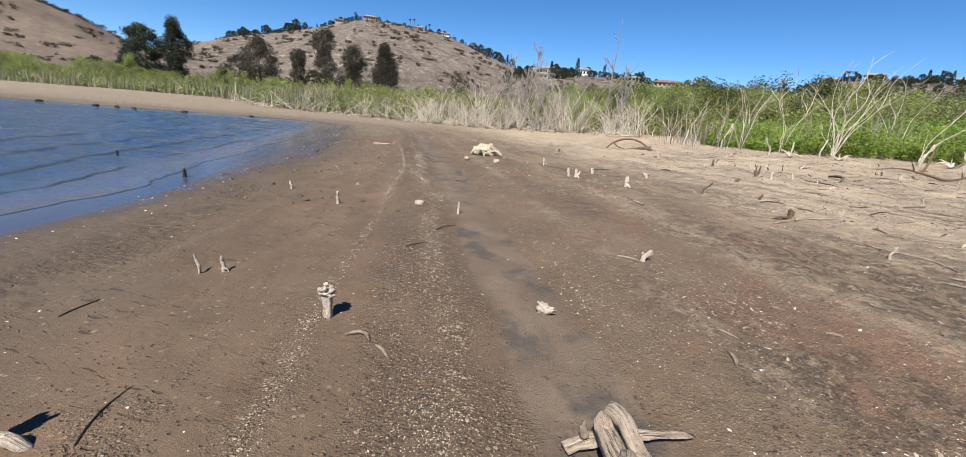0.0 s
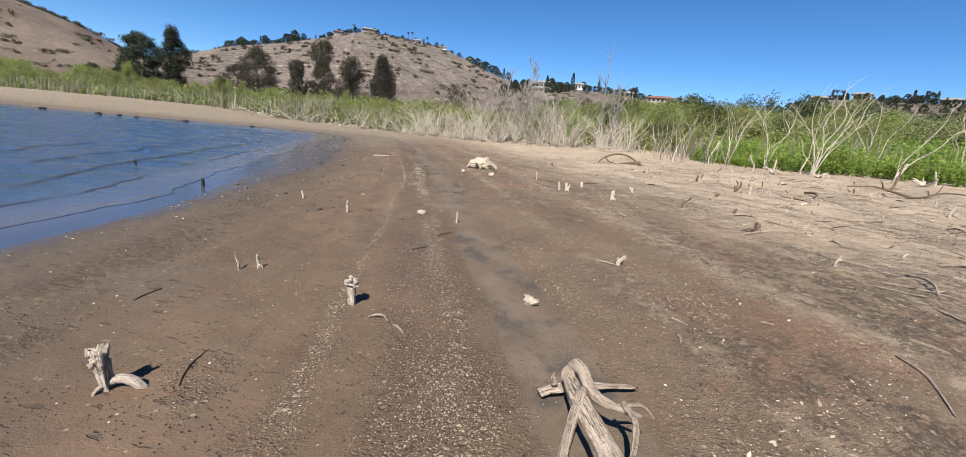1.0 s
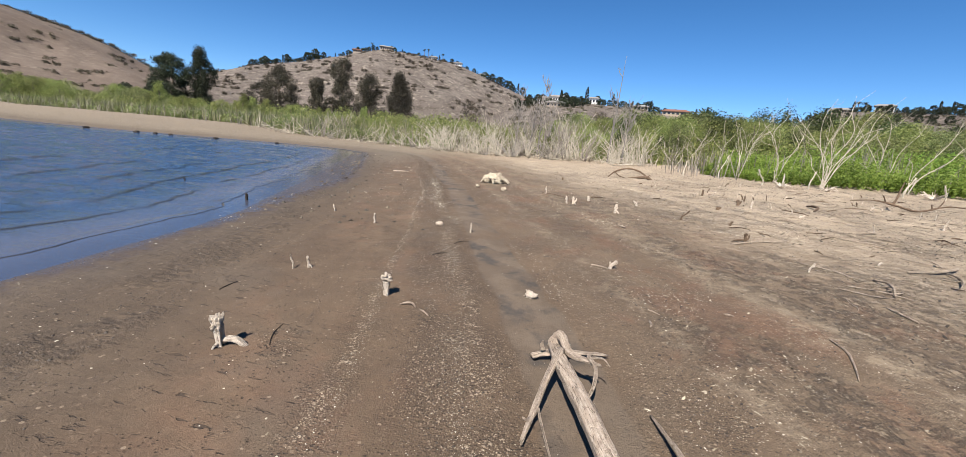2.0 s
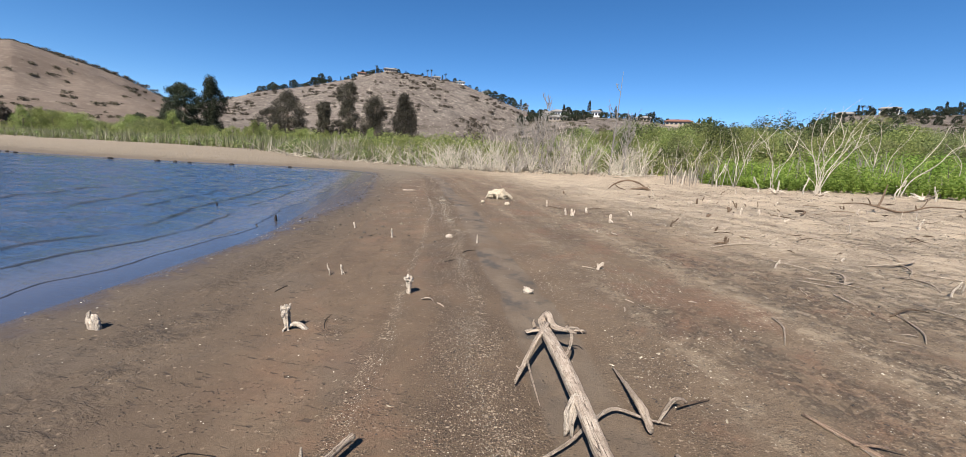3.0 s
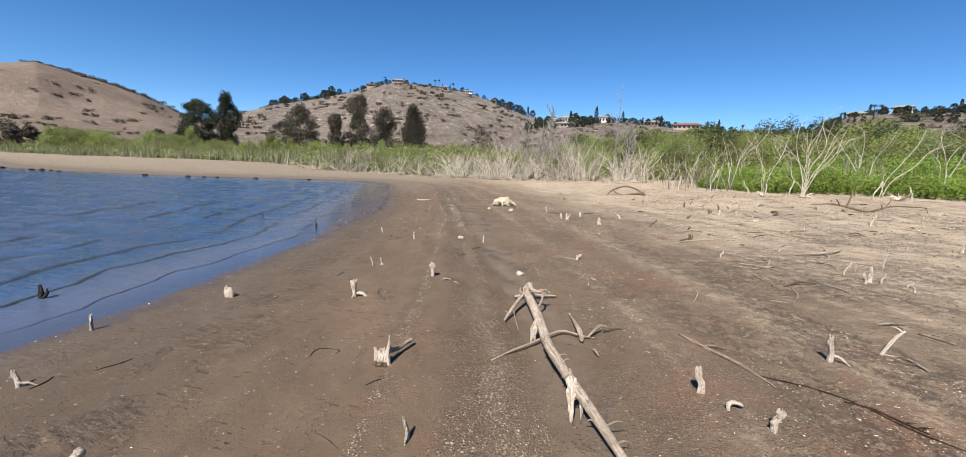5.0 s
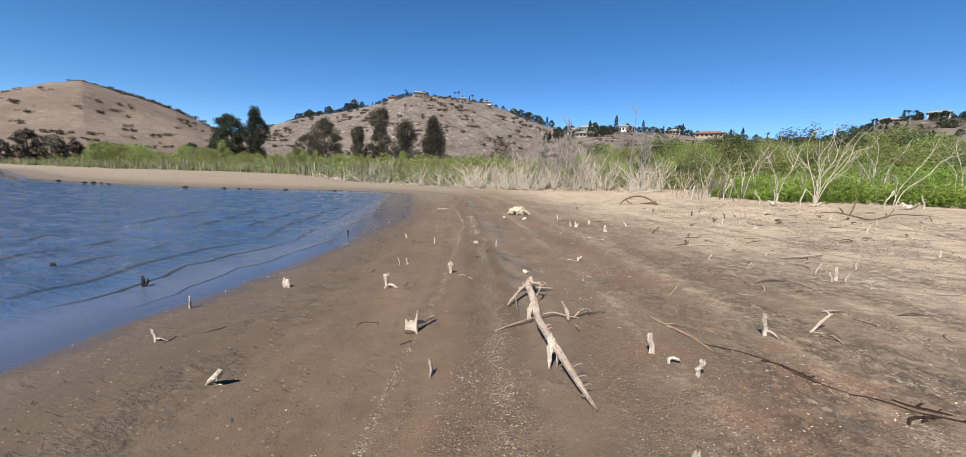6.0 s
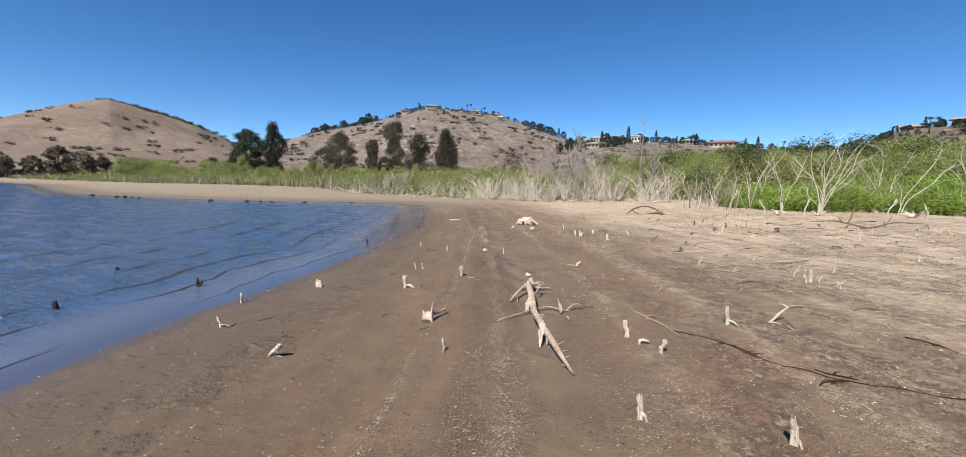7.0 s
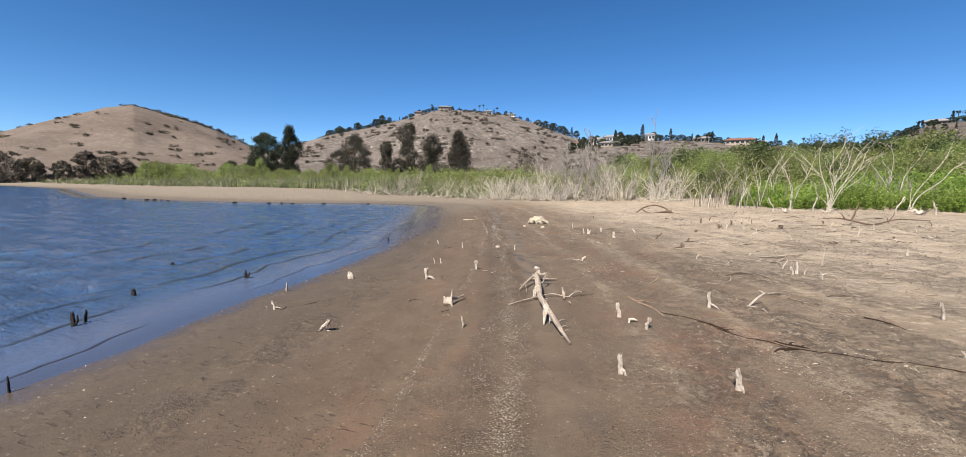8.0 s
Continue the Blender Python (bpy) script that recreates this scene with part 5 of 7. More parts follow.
for k, (x, y, h, r, lean) in enumerate(((3.73, 3.05, 0.19, 0.026, -0.01), (3.66, 3.0, 0.13, 0.02, -0.03), (3.82, 3.02, 0.12, 0.018, 0.03), (3.63, 3.35, 0.165, 0.010, 0.05), (3.94, 2.72, 0.11, 0.014, -0.03), (4.37, 0.98, 0.18, 0.018, -0.03),
                                        (4.31, 3.88, 0.21, 0.012, 0.02), (3.80, 3.48, 0.12, 0.010, 0.01), (3.91, -0.19, 0.06, 0.016, -0.02), (3.99, 2.90, 0.06, 0.012, 0.05))):
    stub(x, y, h, r * 0.7, lean, SLIM if r < 0.015 else PALE, seed=230 + k)
for k, (x, y, h, r, lean) in enumerate(((-2.06, 2.04, 0.115, 0.008, -0.025), (-1.97, 2.11, 0.095, 0.011, -0.01), (-2.36, 3.92, 0.13, 0.018, 0.0), (-3.25, 4.41, 0.10, 0.012, -0.02), (-1.13, 4.01, 0.13, 0.010, 0.0), (0.45, 3.22, 0.09, 0.016, 0.05))):
    stub(x, y, h, r, lean, "thin pale sapling stub in damp mud", seed=250 + k, root_len=0.03 if k == 1 else 0, root_turn=10)
for k, (x, y, h, r, lean) in enumerate(((-0.12, 7.5, 0.15, 0.024, -0.02), (0.0, 7.5, 0.155, 0.026, 0.0), (0.3, 8.15, 0.11, 0.024, 0.0), (0.75, 6.82, 0.16, 0.028, 0.01), (1.26, 8.1, 0.10, 0.02, -0.06), (-0.64, 8.75, 0.17, 0.015, -0.01), (-0.47, 12.9, 0.10, 0.03, 0.0),
                                        (3.34, 11.4, 0.17, 0.024, 0.0), (3.63, 9.65, 0.13, 0.03, -0.01), (3.78, 9.3, 0.16, 0.02, 0.01), (2.89, 8.5, 0.07, 0.03, 0.03))):
    stub(x, y, h, r, lean, "weathered sapling stub in dry cracked mud", BROWN if k in (6, 7, 8, 10) else STUB, seed=270 + k, root_len=0.1 if k in (1, 3) else 0, root_turn=-50, twin=k in (1, 8))
for k, (x, y, h, r, lean) in enumerate(((2.53, 6.6, 0.08, 0.016, 0.02), (1.83, 6.75, 0.18, 0.014, 0.10), (2.28, 5.26, 0.13, 0.022, 0.0), (2.45, 4.01, 0.105, 0.010, 0.03), (4.74, 7.03, 0.17, 0.013, -0.03), (3.43, 4.66, 0.05, 0.012, 0.02), (6.4, 8.1, 0.2, 0.014, 0.04), (6.0, 5.2, 0.12, 0.016, 0.0))):
    stub(x, y, h, r, lean, "dark weathered sapling stub in dry mud", BROWN if k in (0, 1, 2) else STUB, seed=290 + k, root_len=0.14 if k == 2 else 0, root_turn=170, twin=k == 2)
for k, (x, y, h, r, lean) in enumerate(((-4.24, -0.08, 0.11, 0.028, 0.0), (-6.31, 0.09, 0.10, 0.045, 0.0), (-4.63, -1.37, 0.09, 0.035, -0.02), (-3.87, -2.30, 0.14, 0.024, -0.01), (-3.91, -2.19, 0.13, 0.018, 0.03), (-4.74, 4.42, 0.06, 0.026, -0.005), (-2.57, -3.2, 0.07, 0.010, 0.0), (-6.8, 5.2, 0.09, 0.02, 0.0))):
    stub(x, y, h + 0.05, r * 0.72, lean, "black waterlogged stub standing in shallow water", BLACK, seed=310 + k, twin=k in (0, 3))
stub(-3.02, -0.42, 0.13, 0.011, 0.005, "dark-footed stub at the water's edge", STUB, 330)
stub(-2.47, -1.10, 0.105, 0.011, -0.03, "thin stub with a bent root at the waterline", STUB, 331, 0.09, 35)
for k in range(46):
    a = np.random.default_rng(340 + k)
    x, y = a.uniform(2.2, 9.5), a.uniform(5.5, 15.5)
    if shore_distance(x, y)[0] < 9.5 or (x > 8.5 and y > 14):
        continue
    stub(x, y, a.uniform(0.05, 0.17), a.uniform(0.008, 0.018), a.normal() * 0.03, "small weathered stub in dry mud", STUB if k % 3 else BROWN, 400 + k)


def carved(name, label, build, x, y, turn=0.0, mat=STUB):
    g = Geo()
    build(g)
    ob = part(name, g, mat)
    ob.matrix_basis = pose(x, y, ground_at(x, y), 0, 0, turn)
    return tagged(ob, label, "stub", "sapling stubs on the lakebed")


def crowned(g):  # a worn column with a broken crown, hollow on its side, on a bent root
    tube(g, [(-0.020, 0, -0.02), (-0.026, 0, 0.03), (-0.030, 0, 0.08), (-0.031, 0, 0.12), (-0.030, 0, 0.158)], [0.015, 0.014, 0.017, 0.024, 0.028], 26, 26, 0.08, 0.20, flat=0.8, jag=0.012, seed=501)
    for k in range(9):  # crumbling bark round the crown
        a = k * 0.7
        lump(g, (-0.03 + 0.021 * math.cos(a), 0.017 * math.sin(a), 0.108 + 0.042 * ((k * 7) % 5) / 5), (0.009, 0.008, 0.013), 590 + k, 0.7, 7, 10)
    tube(g, [(-0.052, -0.004, 0.140), (-0.055, -0.004, 0.162), (-0.057, -0.004, 0.172)], [0.010, 0.008, 0.003], 8, 6, 0.1, jag=0.003, seed=502)
    tube(g, [(-0.012, 0.0, 0.140), (-0.005, 0.0, 0.164), (0.000, 0.0, 0.180)], [0.012, 0.009, 0.004], 8, 7, 0.1, jag=0.003, seed=503)
    tube(g, [(-0.012, 0.012, 0.11), (-0.008, 0.014, 0.06), (-0.006, 0.012, 0.01)], [0.012, 0.007, 0.012], 10, 12, 0.08, 0.1, seed=505)
    tube(g, [(-0.03, 0.006, 0.018), (0.012, 0.004, 0.034), (0.055, -0.010, 0.026), (0.095, -0.03, -0.010)], [0.010, 0.016, 0.018, 0.015], 12, 18, 0.05, 0.08, seed=506)
    tube(g, [(-0.025, 0.0, 0.022), (-0.046, -0.02, 0.012), (-0.056, -0.03, -0.012)], [0.009, 0.006, 0.004], 8, 8, 0.06, seed=507)


carved("crowned_stub", "pale stub with lumpy crown and bent root foot", crowned, -1.555, 0.90, 42.0)


def capped(g):  # mushroom-shaped stub
    tube(g, [(0, 0, -0.03), (0.004, 0, 0.05), (0.0, 0, 0.10)], [0.020, 0.019, 0.024], 11, 12, 0.08, 0.06, seed=511)
    lump(g, (0.0, 0, 0.125), (0.034, 0.028, 0.018), 512, 0.5, 10, 18)
    for k in range(9):  # crumbling rim
        a = k * 0.7
        lump(g, (0.030 * math.cos(a), 0.024 * math.sin(a), 0.125 + 0.012 * ((k * 5) % 4 - 1)), (0.012, 0.011, 0.010), 514 + k, 0.6, 6, 8)
    tube(g, [(-0.02, -0.015, 0.12), (-0.028, -0.02, 0.145)], [0.014, 0.007], 7, 5, 0.2, seed=513)


carved("capped_stub", "pale stub with a wide worn cap", capped, -1.145, 1.83)


def root_clump(x0, y0):  # a worn block of upright fins with a spike, and a long arm behind
    root = thing("root_clump", x0, y0, ground_at(x0, y0), "bleached root clump with a spike and a long arm", "stub", "sapling stubs on the lakebed")
    g = Geo()
    lump(g, (-0.016, 0.0, 0.034), (0.052, 0.034, 0.050), 522, 0.30, 24, 36)
    part("block", g, STUB, root)
    g = Geo()
    lump(g, (-0.014, -0.016, 0.008), (0.048, 0.034, 0.030), 541, 0.45, 26, 38)
    part("foot", g, BROWN, root, "dark crumbling mud caked on the roots")
    for k, (x, y, h, w) in enumerate(((-0.060, -0.002, 0.100, 0.015), (-0.046, -0.016, 0.082, 0.019), (-0.024, -0.022, 0.074, 0.019), (-0.004, -0.020, 0.078, 0.018), (0.014, -0.014, 0.094, 0.017), (-0.034, 0.008, 0.092, 0.020), (-0.008, 0.010, 0.098, 0.019))):
        g = Geo()
        tube(g, [(x * 0.85, y, -0.012), (x * 0.96, y, h * 0.4), (x + 0.003, y * 0.9, h * 0.75), (x + 0.006 * (k % 3 - 1), y * 0.8, h)], [w * 1.05, w, w * 0.95, w * 0.62], 16, 22, 0.09, 0.13, flat=0.85, jag=0.007, seed=521 + k)
        part("fin", g, STUB, root)
    g = Geo()
    tube(g, [(0.034, -0.008, -0.01), (0.027, -0.004, 0.08), (0.032, 0.006, 0.13), (0.030, 0.016, 0.195)], [0.019, 0.015, 0.011, 0.003], 14, 22, 0.08, 0.18, jag=0.006, seed=523)
    part("spike", g, STUB, root)
    g = Geo()
    tube(g, [(0.024, 0.0, 0.098), (0.030, 0.07, 0.070), (0.040, 0.15, 0.058), (0.054, 0.23, 0.062), (0.062, 0.27, 0.060)], [0.018, 0.015, 0.012, 0.013, 0.016], 12, 22, 0.08, 0.1, jag=0.006, seed=526)
    part("arm", g, DRIFT, root)


root_clump(-0.625, -0.235)


def chunk(seed, size):
    def build(g):
        r = np.random.default_rng(seed)
        lump(g, (0, 0, size * 0.45), (size * 1.1, size * 0.6, size * 0.6), seed, 0.8, 14, 22)
        for k in range(4):
            a = r.uniform(0, 6.28)
            w = np.array([math.cos(a), math.sin(a) * 0.6, r.uniform(0.0, 0.9)])
            tube(g, [w * size * 0.3 + [0, 0, size * 0.4], w * size * 0.8 + [0, 0, size * 0.4], w * size * 1.3 + [0, 0, size * 0.35]], [size * 0.35, size * 0.28, size * 0.08], 9, 7, 0.1, 0.2, jag=size * 0.1, seed=seed + k)
    return build


carved("wood_chunk", "ragged bleached wood chunk in the rill", chunk(631, 0.040), -0.17, 2.215)
carved("wood_chunk", "lumpy bleached wood chunk on mud", chunk(632, 0.038), -1.60, 4.20)


def leaner(g):  # low leaning stub
    tube(g, [(-0.05, 0, -0.012), (-0.01, 0, 0.035), (0.04, 0.0, 0.07), (0.075, 0.0, 0.118)], [0.012, 0.018, 0.022, 0.017], 9, 14, 0.15, 0.1, jag=0.012, seed=531)
    tube(g, [(0.04, 0.0, 0.08), (0.055, -0.012, 0.045)], [0.014, 0.005], 7, 5, 0.2, seed=532)
    tube(g, [(0.06, 0, 0.105), (0.095, 0.0, 0.122)], [0.012, 0.005], 7, 5, 0.2, seed=533)
    tube(g, [(-0.03, 0, 0.015), (0.02, 0.02, 0.004), (0.07, 0.03, -0.004)], [0.008, 0.007, 0.004], 7, 7, seed=534)


carved("leaning_stub", "pale ragged stub leaning low over the mud", leaner, -1.40, -1.46)


def squat(g):
    lump(g, (0.02, 0, 0.04), (0.030, 0.026, 0.058), 541, 0.35, 9, 12)
    tube(g, [(-0.02, 0, -0.02), (-0.024, 0, 0.06), (-0.015, 0, 0.115)], [0.016, 0.017, 0.009], 8, 10, 0.2, jag=0.01, seed=542)
    tube(g, [(0.0, -0.01, -0.02), (-0.003, -0.016, 0.055), (0.0, -0.01, 0.10)], [0.011, 0.012, 0.007], 8, 8, 0.2, seed=543)
    tube(g, [(0.04, 0.0, 0.06), (0.052, 0.0, -0.02)], [0.018, 0.016], 8, 6, 0.2, seed=544)


carved("squat_stub", "squat splintered stub with a dark hollow side", squat, -2.73, 0.52)


def forked(g):
    tube(g, [(0, 0, -0.02), (0.07, 0.05, 0.05), (0.14, 0.10, 0.11), (0.20, 0.13, 0.15)], [0.010, 0.011, 0.010, 0.006], 9, 14, 0.12, jag=0.01, seed=551)
    tube(g, [(0.185, 0.12, 0.14), (0.16, 0.14, 0.165), (0.13, 0.15, 0.17)], [0.007, 0.005, 0.002], 7, 7, seed=552)
    tube(g, [(0.0, 0.0, 0.005), (0.10, -0.02, 0.008)], [0.007, 0.003], 7, 6, seed=553)


carved("forked_stub", "slanting forked stick stuck in the mud", forked, 2.64, 0.88)


def curl(g):
    tube(g, [(-0.03, -0.02, 0.0), (-0.028, 0.0, 0.03), (0.0, 0.015, 0.035), (0.035, 0.012, 0.03), (0.05, 0.02, 0.018)], [0.008, 0.013, 0.012, 0.010, 0.004], 9, 16, 0.12, jag=0.004, seed=561)


carved("root_curl", "small curled bleached root on mud", curl, 1.43, -0.16)


def bleached_mass(x0, y0):
    r = np.random.default_rng(571)
    root = thing("bleached_root_mass", x0, y0, ground_at(x0, y0), "big cream-coloured sun-bleached root mass on mud", "stub", "sapling stubs on the lakebed")
    for k in range(11):
        x, y = r.uniform(-0.16, 0.16), r.uniform(-0.08, 0.10)
        s = r.uniform(0.08, 0.13) * (1.1 - abs(x))
        g = Geo()
        lump(g, (x, y, s * 0.7 + (0.07 if abs(x) < 0.12 else 0.0)), (s * 1.35, s, s * 0.9), 572 + k, 0.75, 11, 16)
        part("knot", g, CREAM, root)
    for k, (x, y, tx, ty, tz) in enumerate(((0.2, -0.05, 0.46, -0.10, 0.02), (0.22, 0.05, 0.44, 0.1, 0.03), (0.0, -0.1, 0.06, -0.26, -0.01), (-0.1, -0.08, -0.3, -0.2, 0.0))):
        g = Geo()
        tube(g, [(x, y, 0.12), ((x + tx) / 2, (y + ty) / 2, 0.13), (tx, ty, tz)], [0.045, 0.035, 0.014], 8, 10, 0.2, jag=0.02, seed=583 + k)
        part("root", g, CREAM, root)


CREAM = wood_material("sun_bleached_root", (0.540, 0.470, 0.366), (0.390, 0.325, 0.243), (0.104, 0.080, 0.056), 0.45)
bleached_mass(-2.2, 10.15)
carved("root_lump", "small cream-coloured root lump on mud", lambda g: lump(g, (0, 0, 0.03), (0.05, 0.04, 0.045), 591, 0.4), -2.3, 8.9, mat=CREAM)
carved("root_lump", "small cream-coloured root lump on mud", lambda g: lump(g, (0, 0, 0.03), (0.07, 0.05, 0.05), 592, 0.4), -1.62, 8.7, mat=CREAM)


# Stone-shaped stand-ins for dark specks of unsettled kind on the far waterline.
def stone(x, y, size, seed):
    g = Geo()
    lump(g, (0, 0, size * 0.18), (size, size * 0.6, size * 0.42), seed, 0.5, 8, 12)
    ob = part("shore_stone", g, BLACK)
    ob.matrix_basis = pose(x, y, ground_at(x, y), 0, 0, seed * 37 % 360)
    tagged(ob, "small dark rounded lump at the far waterline", "stone", "stones at the far waterline")


for k, (x, y, size) in enumerate(((-35.4, 15.6, 0.20), (-34.6, 15.7, 0.26), (-33.9, 15.8, 0.18), (-32.8, 15.6, 0.15), (-26.6, 16.5, 0.20), (-24.0, 17.2, 0.22), (-23.2, 17.6, 0.22), (-22.5, 17.9, 0.18), (-20.6, 19.0, 0.20), (-17.9, 20.7, 0.16), (-39.0, 15.9, 0.24))):
    stone(x, y, size * 0.75, 640 + k)


def sweeping_branch():  # dark forked branch lying before the weeds
    o = np.array([7.6, 10.75, ground_at(7.6, 10.75)])
    g = Geo()
    P = lambda x, y, h: np.array([x, y, ground_at(x, y) + h]) - o
    tube(g, [P(6.45, 10.9, 0.16), P(6.85, 10.8, 0.20), P(7.2, 10.75, 0.15), P(7.62, 10.7, 0.03), P(7.85, 10.7, 0.03), P(8.25, 10.75, 0.14), P(8.75, 10.8, 0.16), P(9.1, 10.9, 0.13)], [0.008, 0.014, 0.026, 0.026, 0.022, 0.018, 0.014, 0.005], 9, 34, seed=601)
    tube(g, [P(7.22, 10.75, 0.14), P(7.30, 10.8, 0.30), P(7.36, 10.85, 0.50), P(7.42, 10.9, 0.68)], [0.026, 0.024, 0.020, 0.007], 8, 14, seed=602)
    tube(g, [P(7.1, 10.78, 0.16), P(6.98, 10.7, 0.30), P(6.90, 10.65, 0.36)], [0.016, 0.011, 0.004], 7, 9, seed=603)
    tube(g, [P(8.1, 10.75, 0.11), P(8.2, 10.8, 0.24), P(8.22, 10.82, 0.34)], [0.014, 0.010, 0.004], 7, 9, seed=604)
    ob = part("forked_branch", g, BROWN)
    ob.matrix_basis = pose(*o)
    tagged(ob, "dark forked branch sweeping over the dry shore", "driftwood")


sweeping_branch()


def arched_branch():
    o = np.array([2.0, 16.2, ground_at(2.0, 16.2)])
    g = Geo()
    tube(g, [(-0.85, 0, -0.03), (-0.6, 0.05, 0.2), (-0.15, 0.05, 0.36), (0.3, 0.0, 0.28), (0.62, -0.1, 0.06)], [0.02, 0.032, 0.035, 0.035, 0.03], 8, 22, seed=611)
    tube(g, [(0.75, -0.1, 0.0), (0.55, -0.1, 0.09), (0.2, 0.0, 0.04), (-0.1, 0.05, 0.0)], [0.05, 0.06, 0.035, 0.015], 8, 14, 0.2, seed=612)
    tube(g, [(-0.6, 0, 0.16), (-0.45, -0.1, 0.05), (-0.2, -0.15, -0.01)], [0.025, 0.02, 0.01], 7, 10, seed=613)
    tube(g, [(0.58, -0.1, 0.08), (0.66, -0.16, 0.2)], [0.03, 0.008], 7, 6, seed=614)
    ob = part("arched_branch", g, BROWN)
    ob.matrix_basis = pose(*o)
    tagged(ob, "dead branch arching over the dry shore", "driftwood")


arched_branch()


def rooty(x, y, size, seed, label):
    r = np.random.default_rng(seed)
    root = thing("root_tangle", x, y, ground_at(x, y), label, "stub", "sapling stubs on the lakebed")
    for k in range(9):
        a, rr = r.uniform(0, 6.28), size * r.uniform(0.4, 1.0)
        g = Geo()
        tube(g, [(0, 0, 0.02), (math.cos(a) * rr * 0.5, math.sin(a) * rr * 0.5, size * r.uniform(0.1, 0.4)), (math.cos(a) * rr, math.sin(a) * rr, size * r.uniform(0.0, 0.6))], [size * 0.06, size * 0.045, size * 0.012], 7, 9, 0.12, seed=seed + k)
        part("root", g, STUB, root)


rooty(14.4, 17.2, 0.7, 621, "white tangle of bleached roots by the weeds")
rooty(10.6, 14.6, 0.45, 622, "pale tangle of roots by the weeds")
rooty(8.1, 15.2, 0.4, 623, "pale tangle of roots by the weeds")
rooty(6.9, 15.6, 0.45, 624, "pale tangle of roots by the weeds")


# ---------- dead saplings at the edge of the weeds ----------
def dead_shrub(seed, stems, high, spread, thick, name, label, mat, sides=5, twigs=2, arch=0.25):
    r = np.random.default_rng(seed)
    root = thing(name, 0, 0, 0, label, "dead shrub", "dead saplings along the shore")
    brushwood = Geo()
    for k in range(stems):
        a = r.uniform(0, 6.28)
        out = spread * r.uniform(0.15, 1.0)
        h = high * r.uniform(0.55, 1.0)
        w = np.array([math.cos(a), math.sin(a), 0])
        kink = r.normal(size=3) * [0.06, 0.06, 0.0] * h
        foot = w * r.uniform(0, 0.18)
        pts = np.array([foot + [0, 0, -0.05], foot + w * out * 0.22 + [0, 0, h * 0.33], foot + w * out * 0.6 + kink + [0, 0, h * 0.7], foot + w * out * (1 + arch * r.uniform(-0.4, 1)) + kink + [0, 0, h]])
        t = thick * r.uniform(0.6, 1.2)
        g = Geo()
        tube(g, pts, [t, t * 0.75, t * 0.5, t * 0.16], sides, 8, 0.06, seed=seed * 50 + k)
        line = smooth_line(pts, 12)
        for j in range(twigs):
            i = r.integers(4, 11)
            b = r.uniform(0, 6.28)
            ln = h * r.uniform(0.1, 0.32)
            q = line[i] + np.array([math.cos(b) * ln * 0.5, math.sin(b) * ln * 0.5, ln * 0.8])
            tube(brushwood, [line[i], (line[i] + q) / 2 + r.normal(size=3) * 0.03 * ln, q], [t * 0.45, t * 0.3, t * 0.1], 3, 4, 0.05, seed=seed + j)
        part("stem", g, mat, root)
    tagged(part("fine_brushwood", brushwood, mat, root), "many fine dead twigs", kind="stuff")
    return root


def sapling(x, y, stems, label, thick=0.024, seed=0):
    """A leafless sapling; each stem has a lean sideways, a height and a bow (0 straight, above 0 arching over at the top)."""
    r = np.random.default_rng(seed)
    root = thing("dead_sapling", x, y, ground_at(x, y), label, "dead shrub", "dead saplings along the shore")
    t = np.array([0, 0.25, 0.5, 0.75, 1.0])
    for k, (lean, high, bow) in enumerate(stems):
        back = r.normal() * 0.35 * (0.4 + abs(lean))
        wave = r.normal(size=(2, 5)) * 0.055 * high * np.array([0, 0.5, 1, 1, 0.7])
        wx, wz = lean * t ** (1 + bow), high * np.sin(t * math.pi / 2 * min(1.0, 0.35 + bow)) / math.sin(math.pi / 2 * min(1.0, 0.35 + bow))
        pts = np.column_stack([wx + wave[0] + r.normal() * 0.06, back * t ** (1 + bow) + wave[1], wz - 0.06 * (1 - t)])
        q = thick * r.uniform(0.75, 1.2) * min(1.15, 0.45 + high / 5)
        g = Geo()
        tube(g, pts, [q, q * 0.9, q * 0.72, q * 0.5, q * 0.18], 7, 18, 0.05, seed=seed * 50 + k)
        stem = part("stem", g, DEAD, root)
        line = smooth_line(pts, 24)
        for j in range(int(r.integers(2, 5)) if high > 1.2 else 1):
            i = int(r.integers(8, 20))
            way = line[i + 2] - line[i - 2]
            way = way / np.linalg.norm(way) + r.normal(size=3) * [0.42, 0.42, 0.15]
            way[2] = max(way[2], 0.15)
            ln = high * r.uniform(0.16, 0.42) * (1.3 - i / 26)
            b = line[i] + way * ln
            m = line[i] + way * ln * 0.5 + r.normal(size=3) * 0.08 * ln - [0, 0, 0.05 * ln]
            g, f = Geo(), q * (1.05 - i / 26)
            tube(g, [line[i], m, b], [f * 0.75, f * 0.55, f * 0.16], 6, 9, 0.05, seed=seed * 70 + k * 9 + j)
            for e in range(2):  # tip twigs
                a = line[i] + (b - line[i]) * r.uniform(0.4, 0.85)
                c = a + way * ln * 0.3 + r.normal(size=3) * 0.14 * ln
                tube(g, [a, (a + c) / 2 + r.normal(size=3) * 0.02 * ln, c], [f * 0.32, f * 0.25, f * 0.1], 4, 5, 0.05, seed=k + j + e)
            part("twig", g, DEAD, stem)
    return root


